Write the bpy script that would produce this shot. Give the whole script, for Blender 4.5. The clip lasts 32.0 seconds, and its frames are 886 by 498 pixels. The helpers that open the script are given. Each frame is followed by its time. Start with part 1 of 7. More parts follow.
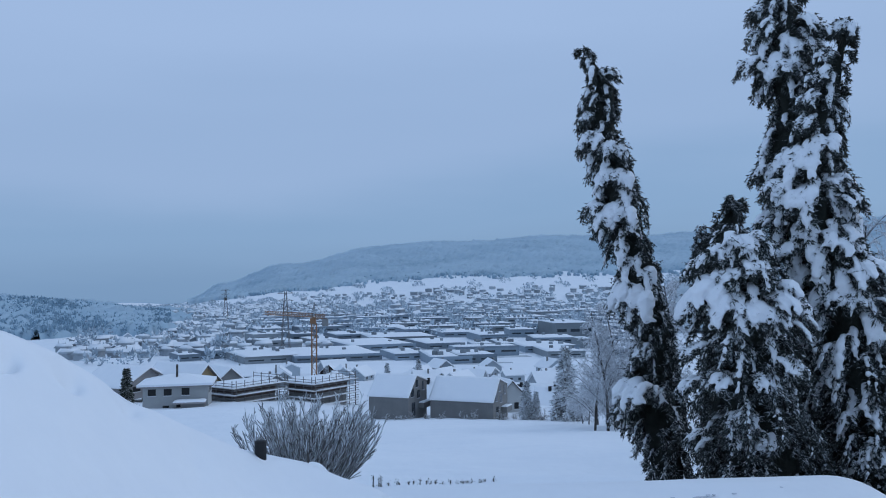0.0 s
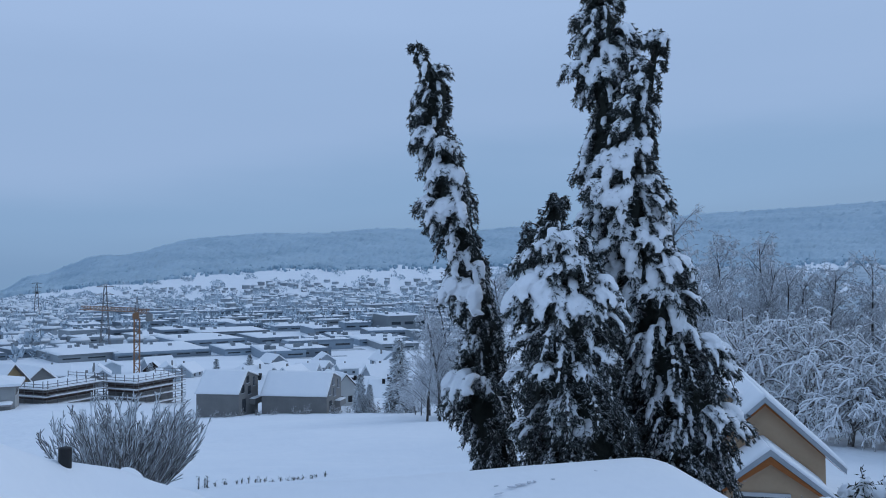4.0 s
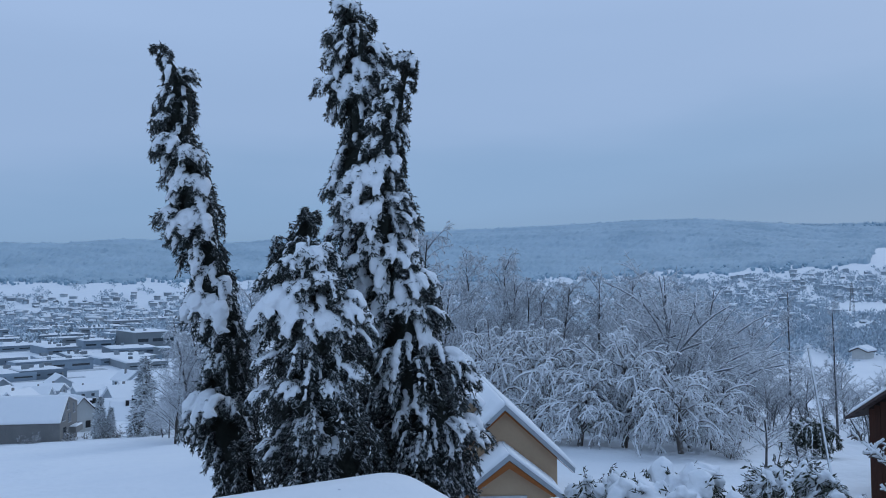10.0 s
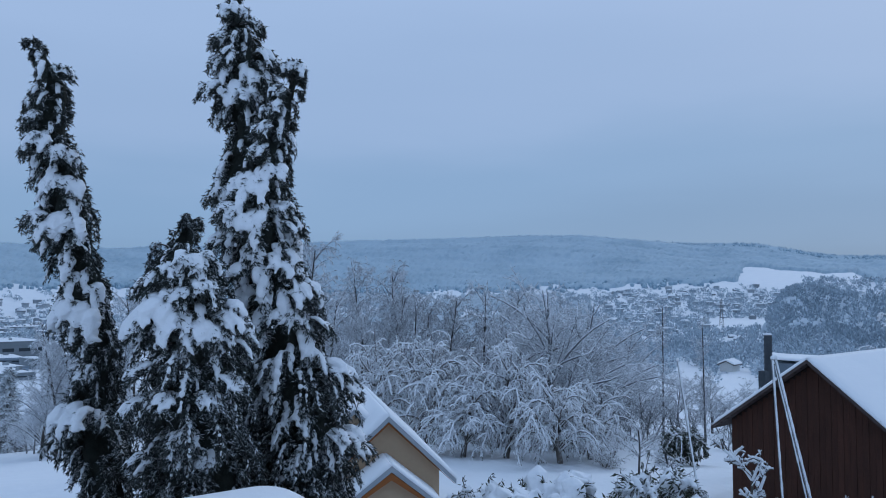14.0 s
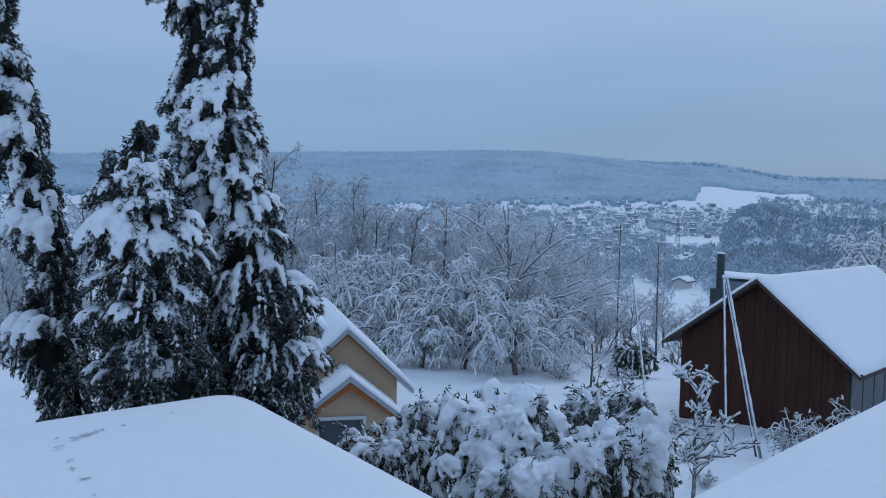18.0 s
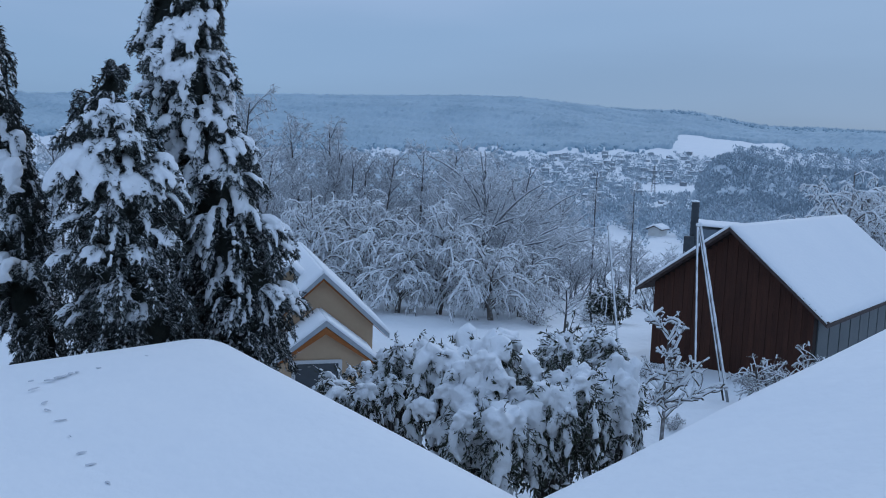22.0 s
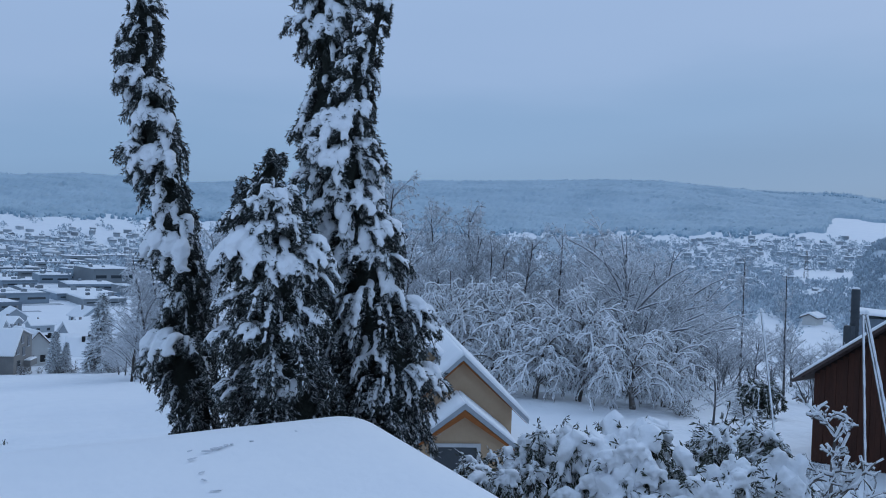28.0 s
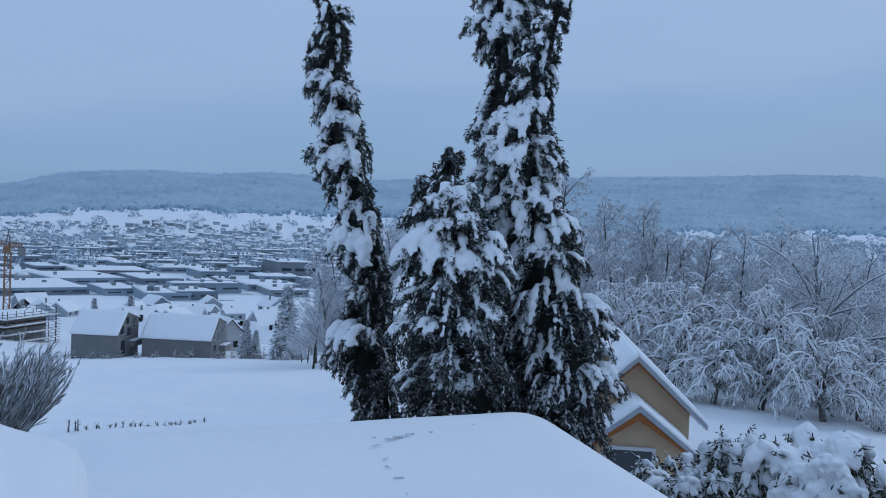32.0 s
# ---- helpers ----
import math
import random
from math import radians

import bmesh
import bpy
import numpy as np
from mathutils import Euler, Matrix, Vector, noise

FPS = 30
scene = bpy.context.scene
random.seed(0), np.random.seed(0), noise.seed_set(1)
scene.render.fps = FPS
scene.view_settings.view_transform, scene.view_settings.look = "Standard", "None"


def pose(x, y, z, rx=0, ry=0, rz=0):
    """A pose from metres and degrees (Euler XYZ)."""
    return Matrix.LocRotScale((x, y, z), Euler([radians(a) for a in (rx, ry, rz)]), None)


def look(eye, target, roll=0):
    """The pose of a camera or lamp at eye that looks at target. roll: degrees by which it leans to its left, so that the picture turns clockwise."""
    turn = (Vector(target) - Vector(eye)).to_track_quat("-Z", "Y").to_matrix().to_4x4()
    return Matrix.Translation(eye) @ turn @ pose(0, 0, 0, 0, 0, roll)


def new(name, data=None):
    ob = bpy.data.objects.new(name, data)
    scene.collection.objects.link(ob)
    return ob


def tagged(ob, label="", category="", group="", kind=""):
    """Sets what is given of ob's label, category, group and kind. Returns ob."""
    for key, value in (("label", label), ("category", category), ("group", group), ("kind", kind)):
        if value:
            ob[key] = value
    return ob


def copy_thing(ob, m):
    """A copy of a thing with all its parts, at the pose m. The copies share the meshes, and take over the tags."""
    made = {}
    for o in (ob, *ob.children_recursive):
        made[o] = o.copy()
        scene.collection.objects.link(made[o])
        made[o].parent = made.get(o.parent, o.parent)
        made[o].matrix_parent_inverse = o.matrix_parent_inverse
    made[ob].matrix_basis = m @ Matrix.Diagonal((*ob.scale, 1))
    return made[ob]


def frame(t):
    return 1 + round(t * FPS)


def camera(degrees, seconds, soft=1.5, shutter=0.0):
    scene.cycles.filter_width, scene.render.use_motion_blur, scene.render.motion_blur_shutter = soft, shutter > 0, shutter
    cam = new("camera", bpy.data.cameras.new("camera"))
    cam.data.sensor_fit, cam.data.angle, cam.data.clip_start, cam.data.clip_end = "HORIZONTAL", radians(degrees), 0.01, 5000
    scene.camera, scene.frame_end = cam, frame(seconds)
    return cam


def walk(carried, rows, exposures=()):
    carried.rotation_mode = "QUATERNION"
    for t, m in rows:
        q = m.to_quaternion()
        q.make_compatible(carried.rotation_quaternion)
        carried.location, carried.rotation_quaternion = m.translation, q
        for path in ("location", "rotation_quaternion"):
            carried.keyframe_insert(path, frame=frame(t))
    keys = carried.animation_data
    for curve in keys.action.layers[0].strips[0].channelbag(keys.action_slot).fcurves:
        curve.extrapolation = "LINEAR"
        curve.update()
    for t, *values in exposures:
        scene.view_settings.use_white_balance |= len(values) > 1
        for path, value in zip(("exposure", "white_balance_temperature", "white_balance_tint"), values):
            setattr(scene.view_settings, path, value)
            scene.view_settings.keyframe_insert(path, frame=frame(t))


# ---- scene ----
cam = camera(57.3, 32.0, soft=1.0)

# seconds, x, y, z, yaw, pitch, roll
PATH = [
    (0.0, -0.000, 0.000, 10.000, -0.01, 2.30, -0.60),
    (0.5, 0.006, -0.002, 10.003, -1.43, 2.29, -0.76),
    (1.0, 0.014, -0.004, 9.999, -3.08, 2.12, -0.62),
    (1.5, 0.027, 0.003, 9.991, -4.36, 2.11, -0.53),
    (2.0, 0.038, 0.009, 10.003, -5.75, 2.01, -0.61),
    (2.5, 0.046, 0.008, 10.003, -7.23, 1.95, -0.57),
    (3.0, 0.074, 0.058, 10.000, -8.64, 1.93, -0.55),
    (3.5, 0.074, 0.067, 10.006, -10.23, 1.85, -0.48),
    (5.5, 0.130, 0.144, 10.020, -15.05, 1.41, -0.59),
    (6.0, 0.152, 0.153, 10.025, -16.41, 1.65, -0.50),
    (6.5, 0.171, 0.168, 10.037, -17.80, 1.58, -0.58),
    (7.0, 0.193, 0.181, 10.040, -19.64, 1.58, -1.03),
    (7.5, 0.225, 0.191, 10.041, -21.41, 1.82, -1.26),
    (8.0, 0.248, 0.199, 10.046, -22.96, 1.82, -0.94),
    (8.5, 0.262, 0.221, 10.047, -24.49, 1.87, -1.19),
    (9.0, 0.274, 0.201, 10.054, -26.27, 2.29, -0.80),
    (9.5, 0.294, 0.173, 10.051, -27.39, 2.37, -0.68),
    (10.0, 0.298, 0.176, 10.047, -28.51, 2.52, -0.50),
    (10.5, 0.305, 0.175, 10.052, -29.63, 2.76, -0.41),
    (11.0, 0.306, 0.161, 10.053, -30.54, 2.85, -0.36),
    (11.5, 0.306, 0.147, 10.049, -31.33, 2.96, -0.40),
    (12.0, 0.313, 0.125, 10.051, -32.25, 3.27, -0.31),
    (12.5, 0.309, 0.113, 10.049, -33.38, 3.23, -0.48),
    (13.0, 0.314, 0.084, 10.045, -34.35, 3.15, -0.29),
    (13.5, 0.317, 0.068, 10.044, -35.10, 3.14, -0.02),
    (14.0, 0.331, 0.066, 10.043, -36.27, 3.34, 0.34),
    (14.5, 0.335, 0.079, 10.048, -36.64, 3.17, 0.45),
    (16.5, 0.343, 0.055, 10.053, -38.60, 0.27, 0.21),
    (17.0, 0.352, 0.050, 10.053, -38.75, -0.78, 0.73),
    (17.5, 0.350, 0.062, 10.062, -38.89, -1.79, 0.93),
    (18.0, 0.361, 0.075, 10.071, -39.08, -2.72, 1.47),
    (18.5, 0.362, 0.071, 10.069, -39.02, -3.67, 1.55),
    (19.0, 0.365, 0.083, 10.068, -39.34, -4.45, 1.53),
    (19.5, 0.365, 0.096, 10.065, -39.52, -5.10, 1.66),
    (20.0, 0.364, 0.081, 10.060, -39.62, -6.01, 1.68),
    (20.5, 0.358, 0.069, 10.064, -39.90, -6.39, 1.84),
    (21.0, 0.363, 0.059, 10.057, -40.10, -6.89, 2.02),
    (21.5, 0.366, 0.071, 10.063, -40.52, -7.04, 1.62),
    (22.0, 0.368, 0.073, 10.072, -40.86, -6.50, 2.12),
    (22.5, 0.369, 0.077, 10.060, -40.83, -4.58, 1.80),
    (23.0, 0.356, 0.066, 10.054, -40.40, -3.52, 1.57),
    (23.5, 0.353, 0.057, 10.052, -40.04, -2.55, 1.63),
    (24.0, 0.357, 0.082, 10.060, -39.71, -1.82, 1.64),
    (24.5, 0.356, 0.095, 10.055, -38.93, -1.13, 2.06),
    (26.5, 0.327, 0.130, 10.037, -35.18, -0.22, 1.64),
    (27.0, 0.315, 0.144, 10.042, -33.73, -0.24, 1.91),
    (27.5, 0.305, 0.158, 10.032, -32.40, -0.38, 1.98),
    (28.0, 0.299, 0.191, 10.024, -31.04, -0.93, 2.12),
    (28.5, 0.300, 0.203, 10.015, -29.50, -1.16, 1.62),
    (29.0, 0.294, 0.230, 10.026, -28.12, -1.46, 1.27),
    (29.5, 0.288, 0.227, 10.024, -26.87, -1.42, 1.79),
    (30.0, 0.269, 0.235, 10.020, -25.36, -1.44, 1.81),
    (30.5, 0.260, 0.221, 10.025, -23.73, -1.57, 2.06),
    (31.0, 0.250, 0.221, 10.024, -22.03, -1.67, 2.23),
    (31.5, 0.220, 0.220, 10.018, -20.40, -1.58, 2.25),
    (32.0, 0.183, 0.212, 10.022, -19.11, -1.61, 2.52),
]
walk(cam, [(t, pose(x, y, z, 90 + p, 0, w) @ pose(0, 0, 0, 0, 0, r)) for t, x, y, z, w, p, r in PATH])

# ---- world and light: a heavy overcast winter dusk ----
SUN_AZ, SUN_EL = radians(70), radians(32)
world = bpy.data.worlds.new("world")
scene.world = world
world.use_nodes = True
wn, wl = world.node_tree.nodes, world.node_tree.links
wn.clear()
w_out = wn.new("ShaderNodeOutputWorld")
w_bg = wn.new("ShaderNodeBackground")
w_sky = wn.new("ShaderNodeTexSky")
w_sky.sky_type = "NISHITA"
w_sky.sun_disc = False
w_sky.sun_elevation, w_sky.sun_rotation = SUN_EL, SUN_AZ
w_co = wn.new("ShaderNodeTexCoord")
w_sep = wn.new("ShaderNodeSeparateXYZ")
wl.new(w_co.outputs["Generated"], w_sep.inputs[0])
w_map = wn.new("ShaderNodeMapping")
w_map.inputs["Scale"].default_value = (1.1, 1.1, 5.5)
wl.new(w_co.outputs["Generated"], w_map.inputs[0])
w_noise = wn.new("ShaderNodeTexNoise")
w_noise.inputs["Scale"].default_value = 1.6
w_noise.inputs["Detail"].default_value = 5
w_noise.inputs["Roughness"].default_value = 0.45
wl.new(w_map.outputs[0], w_noise.inputs["Vector"])
w_add = wn.new("ShaderNodeMath")
w_add.operation = "MULTIPLY_ADD"
wl.new(w_noise.outputs["Fac"], w_add.inputs[0])
w_add.inputs[1].default_value = 0.17
w_side = wn.new("ShaderNodeMath")  # the cloud is a little thicker to the east
w_side.operation = "MULTIPLY_ADD"
wl.new(w_sep.outputs["X"], w_side.inputs[0])
w_side.inputs[1].default_value = -0.080
wl.new(w_sep.outputs["Z"], w_side.inputs[2])
wl.new(w_side.outputs[0], w_add.inputs[2])
w_ramp = wn.new("ShaderNodeValToRGB")
cr = w_ramp.color_ramp
cr.interpolation = "EASE"
CLOUDS = ((0.0, (0.125, 0.235, 0.40)), (0.085, (0.188, 0.32, 0.525)), (0.17, (0.225, 0.37, 0.595)), (0.27, (0.30, 0.435, 0.675)),
          (0.42, (0.345, 0.485, 0.74)), (0.62, (0.32, 0.465, 0.73)), (1.0, (0.345, 0.505, 0.78)))
while len(cr.elements) < len(CLOUDS):
    cr.elements.new(0.5)
for el, (p, c) in zip(cr.elements, CLOUDS):
    el.position, el.color = p, (*c, 1)
wl.new(w_add.outputs[0], w_ramp.inputs[0])
# the clear sky above shows only faintly through the cloud
w_dim = wn.new("ShaderNodeMixRGB")
w_dim.blend_type = "MULTIPLY"
w_dim.inputs[0].default_value = 1
w_dim.inputs[2].default_value = (0.08, 0.08, 0.08, 1)
wl.new(w_sky.outputs[0], w_dim.inputs[1])
w_mix = wn.new("ShaderNodeMixRGB")
w_mix.inputs[0].default_value = 0.94
wl.new(w_dim.outputs[0], w_mix.inputs[1])
wl.new(w_ramp.outputs[0], w_mix.inputs[2])
wl.new(w_mix.outputs[0], w_bg.inputs[0])
w_bg.inputs[1].default_value = 1.04
wl.new(w_bg.outputs[0], w_out.inputs[0])

sun_data = bpy.data.lights.new("sun", "SUN")
sun_data.energy, sun_data.angle, sun_data.color = 0.5, radians(40), (0.88, 0.93, 1.0)
sun = new("sun", sun_data)
sun.matrix_world = look((0, 0, 200), (-math.sin(SUN_AZ) * math.cos(SUN_EL), -math.cos(SUN_AZ) * math.cos(SUN_EL), 200 - math.sin(SUN_EL)))

# ---- materials ----


def mat(name, color, rough=0.8, color2=None, scale=4.0, bump=0.0, bscale=30.0, island=0.0, metal=0.0, spec=0.3, stretch=(1, 1, 1), detail=6, rnd=0.0):
    """A surface with grain and stains at two scales. island: spread of lightness between loose pieces; rnd: between objects."""
    m = bpy.data.materials.new(name)
    m.use_nodes = True
    n, l = m.node_tree.nodes, m.node_tree.links
    b = n["Principled BSDF"]
    b.inputs["Roughness"].default_value, b.inputs["Metallic"].default_value = rough, metal
    b.inputs["Specular IOR Level"].default_value = spec
    co = n.new("ShaderNodeTexCoord")
    mp = n.new("ShaderNodeMapping")
    mp.inputs["Scale"].default_value = stretch
    l.new(co.outputs["Object"], mp.inputs[0])
    t1 = n.new("ShaderNodeTexNoise")
    t1.inputs["Scale"].default_value, t1.inputs["Detail"].default_value = scale, detail
    l.new(mp.outputs[0], t1.inputs["Vector"])
    t2 = n.new("ShaderNodeTexNoise")
    t2.inputs["Scale"].default_value, t2.inputs["Detail"].default_value = scale * 7.3, 3
    l.new(mp.outputs[0], t2.inputs["Vector"])
    av = n.new("ShaderNodeMath")
    av.operation = "MULTIPLY_ADD"
    l.new(t2.outputs["Fac"], av.inputs[0])
    av.inputs[1].default_value = 0.4
    ms = n.new("ShaderNodeMath")
    ms.operation = "MULTIPLY"
    ms.inputs[1].default_value = 0.6
    l.new(t1.outputs["Fac"], ms.inputs[0])
    l.new(ms.outputs[0], av.inputs[2])
    rp = n.new("ShaderNodeValToRGB")
    rp.color_ramp.elements[0].position, rp.color_ramp.elements[1].position = 0.34, 0.66
    rp.color_ramp.elements[0].color = (*color, 1)
    rp.color_ramp.elements[1].color = (*(color2 or tuple(c * 0.8 for c in color)), 1)
    l.new(av.outputs[0], rp.inputs[0])
    last = rp.outputs[0]
    for amount, node, out in ((island, "ShaderNodeNewGeometry", "Random Per Island"), (rnd, "ShaderNodeObjectInfo", "Random")):
        if amount:
            g = n.new(node)
            mr = n.new("ShaderNodeMapRange")
            mr.inputs["To Min"].default_value, mr.inputs["To Max"].default_value = 1 - amount, 1 + amount
            l.new(g.outputs[out], mr.inputs["Value"])
            mx = n.new("ShaderNodeVectorMath")
            mx.operation = "SCALE"
            l.new(last, mx.inputs[0])
            l.new(mr.outputs[0], mx.inputs["Scale"])
            last = mx.outputs[0]
    l.new(last, b.inputs["Base Color"])
    if bump:
        t3 = n.new("ShaderNodeTexNoise")
        t3.inputs["Scale"].default_value, t3.inputs["Detail"].default_value = bscale, 5
        l.new(mp.outputs[0], t3.inputs["Vector"])
        bp = n.new("ShaderNodeBump")
        bp.inputs["Strength"].default_value = bump
        bp.inputs["Distance"].default_value = 1.0 / bscale
        l.new(t3.outputs["Fac"], bp.inputs["Height"])
        l.new(bp.outputs[0], b.inputs["Normal"])
    return m


def snowed(name, color, color2, lo=0.1, hi=0.6, scale=3.0, island=0.15, snow=(0.80, 0.83, 0.86), breakup=0.5, rough=0.85):
    """Bark, needles or twigs with snow lying on what faces up."""
    m = mat(name, color, rough, color2, scale, island=island)
    n, l = m.node_tree.nodes, m.node_tree.links
    b = n["Principled BSDF"]
    base = b.inputs["Base Color"].links[0].from_socket
    g = n.new("ShaderNodeNewGeometry")
    s = n.new("ShaderNodeSeparateXYZ")
    l.new(g.outputs["Normal"], s.inputs[0])
    nt = n.new("ShaderNodeTexNoise")
    nt.inputs["Scale"].default_value = scale * 1.7
    nt.inputs["Detail"].default_value = 4
    co = n.new("ShaderNodeTexCoord")
    l.new(co.outputs["Object"], nt.inputs["Vector"])
    a = n.new("ShaderNodeMath")
    a.operation = "MULTIPLY_ADD"
    l.new(nt.outputs["Fac"], a.inputs[0])
    a.inputs[1].default_value = breakup
    l.new(s.outputs["Z"], a.inputs[2])
    mr = n.new("ShaderNodeMapRange")
    mr.interpolation_type = "SMOOTHSTEP"
    mr.inputs["From Min"].default_value, mr.inputs["From Max"].default_value = lo + breakup / 2, hi + breakup / 2
    l.new(a.outputs[0], mr.inputs["Value"])
    mx = n.new("ShaderNodeMixRGB")
    l.new(mr.outputs[0], mx.inputs[0])
    l.new(base, mx.inputs[1])
    mx.inputs[2].default_value = (*snow, 1)
    l.new(mx.outputs[0], b.inputs["Base Color"])
    return m


M_SNOW = mat("snow", (0.87, 0.885, 0.90), 0.7, (0.835, 0.855, 0.88), 0.5, 0.10, 7.0, spec=0.2)
M_GROUND = mat("snow_field", (0.86, 0.88, 0.90), 0.75, (0.80, 0.83, 0.865), 0.05, 0.22, 1.2, spec=0.2)
M_SNOWBLOB = mat("packed_snow", (0.88, 0.895, 0.91), 0.7, (0.84, 0.86, 0.89), 5.0, 0.25, 22.0, spec=0.2)
M_NEEDLE = snowed("conifer_needles", (0.026, 0.032, 0.028), (0.056, 0.062, 0.054), 0.45, 1.0, 1.3, 0.45, breakup=0.9, snow=(0.62, 0.66, 0.70))
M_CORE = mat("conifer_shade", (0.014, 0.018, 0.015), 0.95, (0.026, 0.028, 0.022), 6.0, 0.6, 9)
M_BARK = snowed("bark", (0.045, 0.038, 0.034), (0.085, 0.075, 0.066), 0.35, 0.8, 4.0)
M_FROST = snowed("frosted_twigs", (0.34, 0.35, 0.37), (0.60, 0.615, 0.64), -0.45, 0.35, 0.9, 0.4, breakup=0.9)
M_FROSTDARK = snowed("frosted_branches", (0.055, 0.052, 0.052), (0.11, 0.105, 0.105), 0.3, 0.7, 0.8, 0.25, breakup=0.7)
M_BIRCH = snowed("birch_twigs", (0.31, 0.32, 0.34), (0.56, 0.575, 0.60), -0.40, 0.4, 0.7, 0.45, breakup=1.0)
# darker limbs and shrub twigs: shade among the trees put into the colour
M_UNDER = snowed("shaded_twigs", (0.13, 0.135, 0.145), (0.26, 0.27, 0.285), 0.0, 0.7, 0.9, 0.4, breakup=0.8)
# far woods: frost tones with the distance haze put into the pale blue
M_HILL = snowed("hazed_frosted_wood", (0.20, 0.32, 0.405), (0.34, 0.46, 0.545), 0.0, 1.4, 0.0035, 0.06, snow=(0.42, 0.54, 0.615), breakup=1.6)
M_RIDGE = snowed("hazed_conifer_wood", (0.28, 0.41, 0.495), (0.36, 0.49, 0.575), 0.2, 1.5, 0.01, 0.08, snow=(0.42, 0.54, 0.62), breakup=1.0)
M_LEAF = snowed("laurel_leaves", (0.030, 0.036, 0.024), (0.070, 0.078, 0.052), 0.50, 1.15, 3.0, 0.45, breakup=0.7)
# thickets and sprays: the valley haze is put into these colours too
M_THICKET = snowed("hazed_frosted_thicket", (0.25, 0.325, 0.38), (0.36, 0.435, 0.49), 0.1, 1.5, 0.012, 0.1, snow=(0.48, 0.56, 0.615), breakup=1.2)
M_KNOLL = snowed("hazed_rimed_thicket", (0.31, 0.385, 0.445), (0.43, 0.505, 0.56), 0.0, 1.3, 0.012, 0.2, snow=(0.56, 0.63, 0.685), breakup=1.1)
M_VALLEY = snowed("hazed_frosted_sprays", (0.26, 0.335, 0.395), (0.45, 0.525, 0.585), -0.25, 0.8, 0.03, 0.3, snow=(0.64, 0.71, 0.76), breakup=0.8)
M_BARN = mat("barn_boards", (0.072, 0.026, 0.015), 0.75, (0.042, 0.016, 0.010), 1.5, 0.5, 14, rnd=0.12, stretch=(4, 4, 0.6))
M_BARNDARK = mat("barn_trim", (0.018, 0.011, 0.010), 0.8, (0.03, 0.018, 0.015), 3.0)
M_TILE = mat("roof_tile", (0.05, 0.035, 0.032), 0.8, (0.09, 0.065, 0.06), 5.0, 0.3, 20, rnd=0.2)
M_DOOR = mat("grey_door_panel", (0.125, 0.14, 0.145), 0.6, (0.10, 0.115, 0.12), 1.2)
M_YELLOW = mat("ochre_render", (0.55, 0.40, 0.265), 0.9, (0.49, 0.355, 0.235), 1.1, 0.3, 60)
M_ORANGE = mat("oiled_wood_soffit", (0.40, 0.135, 0.035), 0.6, (0.28, 0.085, 0.02), 2.0, 0.2, 30, stretch=(1, 1, 6))
M_FASCIA = mat("pale_fascia", (0.40, 0.43, 0.46), 0.5, (0.33, 0.36, 0.39), 2.0)
M_GLASS = mat("window_glass", (0.045, 0.055, 0.065), 0.12, (0.03, 0.038, 0.046), 0.6, spec=0.6)
M_WHITE = mat("white_paint", (0.62, 0.63, 0.63), 0.6, (0.54, 0.55, 0.56), 2.0)
M_POLE = mat("galvanised_pole", (0.30, 0.31, 0.32), 0.45, (0.22, 0.23, 0.24), 6.0, metal=0.5)
M_POLEDARK = mat("dark_pole", (0.05, 0.045, 0.042), 0.7, (0.08, 0.072, 0.066), 6.0)
M_GREYHOUSE = mat("grey_cladding", (0.175, 0.175, 0.172), 0.8, (0.225, 0.222, 0.215), 0.5, 0.2, 8)
M_RENDER = mat("pale_render", (0.46, 0.47, 0.46), 0.9, (0.40, 0.405, 0.40), 0.5, rnd=0.25)
M_BROWN = mat("brown_cladding", (0.23, 0.215, 0.21), 0.85, (0.28, 0.265, 0.26), 0.6, rnd=0.3)
# town walls: the distance haze is put into the blue-grey base colours
M_TOWN = mat("hazed_town_render", (0.40, 0.45, 0.49), 0.9, (0.34, 0.385, 0.42), 0.5, rnd=0.3)
M_TOWNDARK = mat("hazed_grey_boards", (0.19, 0.22, 0.245), 0.85, (0.24, 0.27, 0.295), 0.6, rnd=0.3)
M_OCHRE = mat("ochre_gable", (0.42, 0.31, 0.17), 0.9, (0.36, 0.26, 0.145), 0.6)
# hall walls lightened, with distance haze in the colour
M_HALL = mat("hazed_hall_walls", (0.20, 0.255, 0.305), 0.6, (0.25, 0.305, 0.355), 0.06, rnd=0.35)
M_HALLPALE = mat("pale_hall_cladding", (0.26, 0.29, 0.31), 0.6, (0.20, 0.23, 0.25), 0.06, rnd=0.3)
M_CRANE = mat("crane_yellow", (0.32, 0.17, 0.09), 0.6, (0.25, 0.135, 0.075), 0.8)
M_STEEL = mat("scaffold_steel", (0.22, 0.22, 0.22), 0.5, (0.14, 0.14, 0.145), 3.0, metal=0.6)
M_BRICK = mat("raw_masonry", (0.12, 0.085, 0.072), 0.9, (0.08, 0.06, 0.053), 0.8)
M_CONCRETE = mat("concrete", (0.26, 0.26, 0.255), 0.9, (0.20, 0.20, 0.197), 0.6)
M_BLACK = mat("black_metal", (0.012, 0.012, 0.013), 0.5, (0.02, 0.02, 0.021), 3.0)
M_TURBINE = mat("dark_stack", (0.045, 0.055, 0.065), 0.6, (0.07, 0.08, 0.09), 0.4)
# grey for the tracks: the shade of their dents as a colour
M_PRINT = mat("track_dent_shade", (0.56, 0.58, 0.62), 0.8, (0.62, 0.64, 0.68), 5.0)

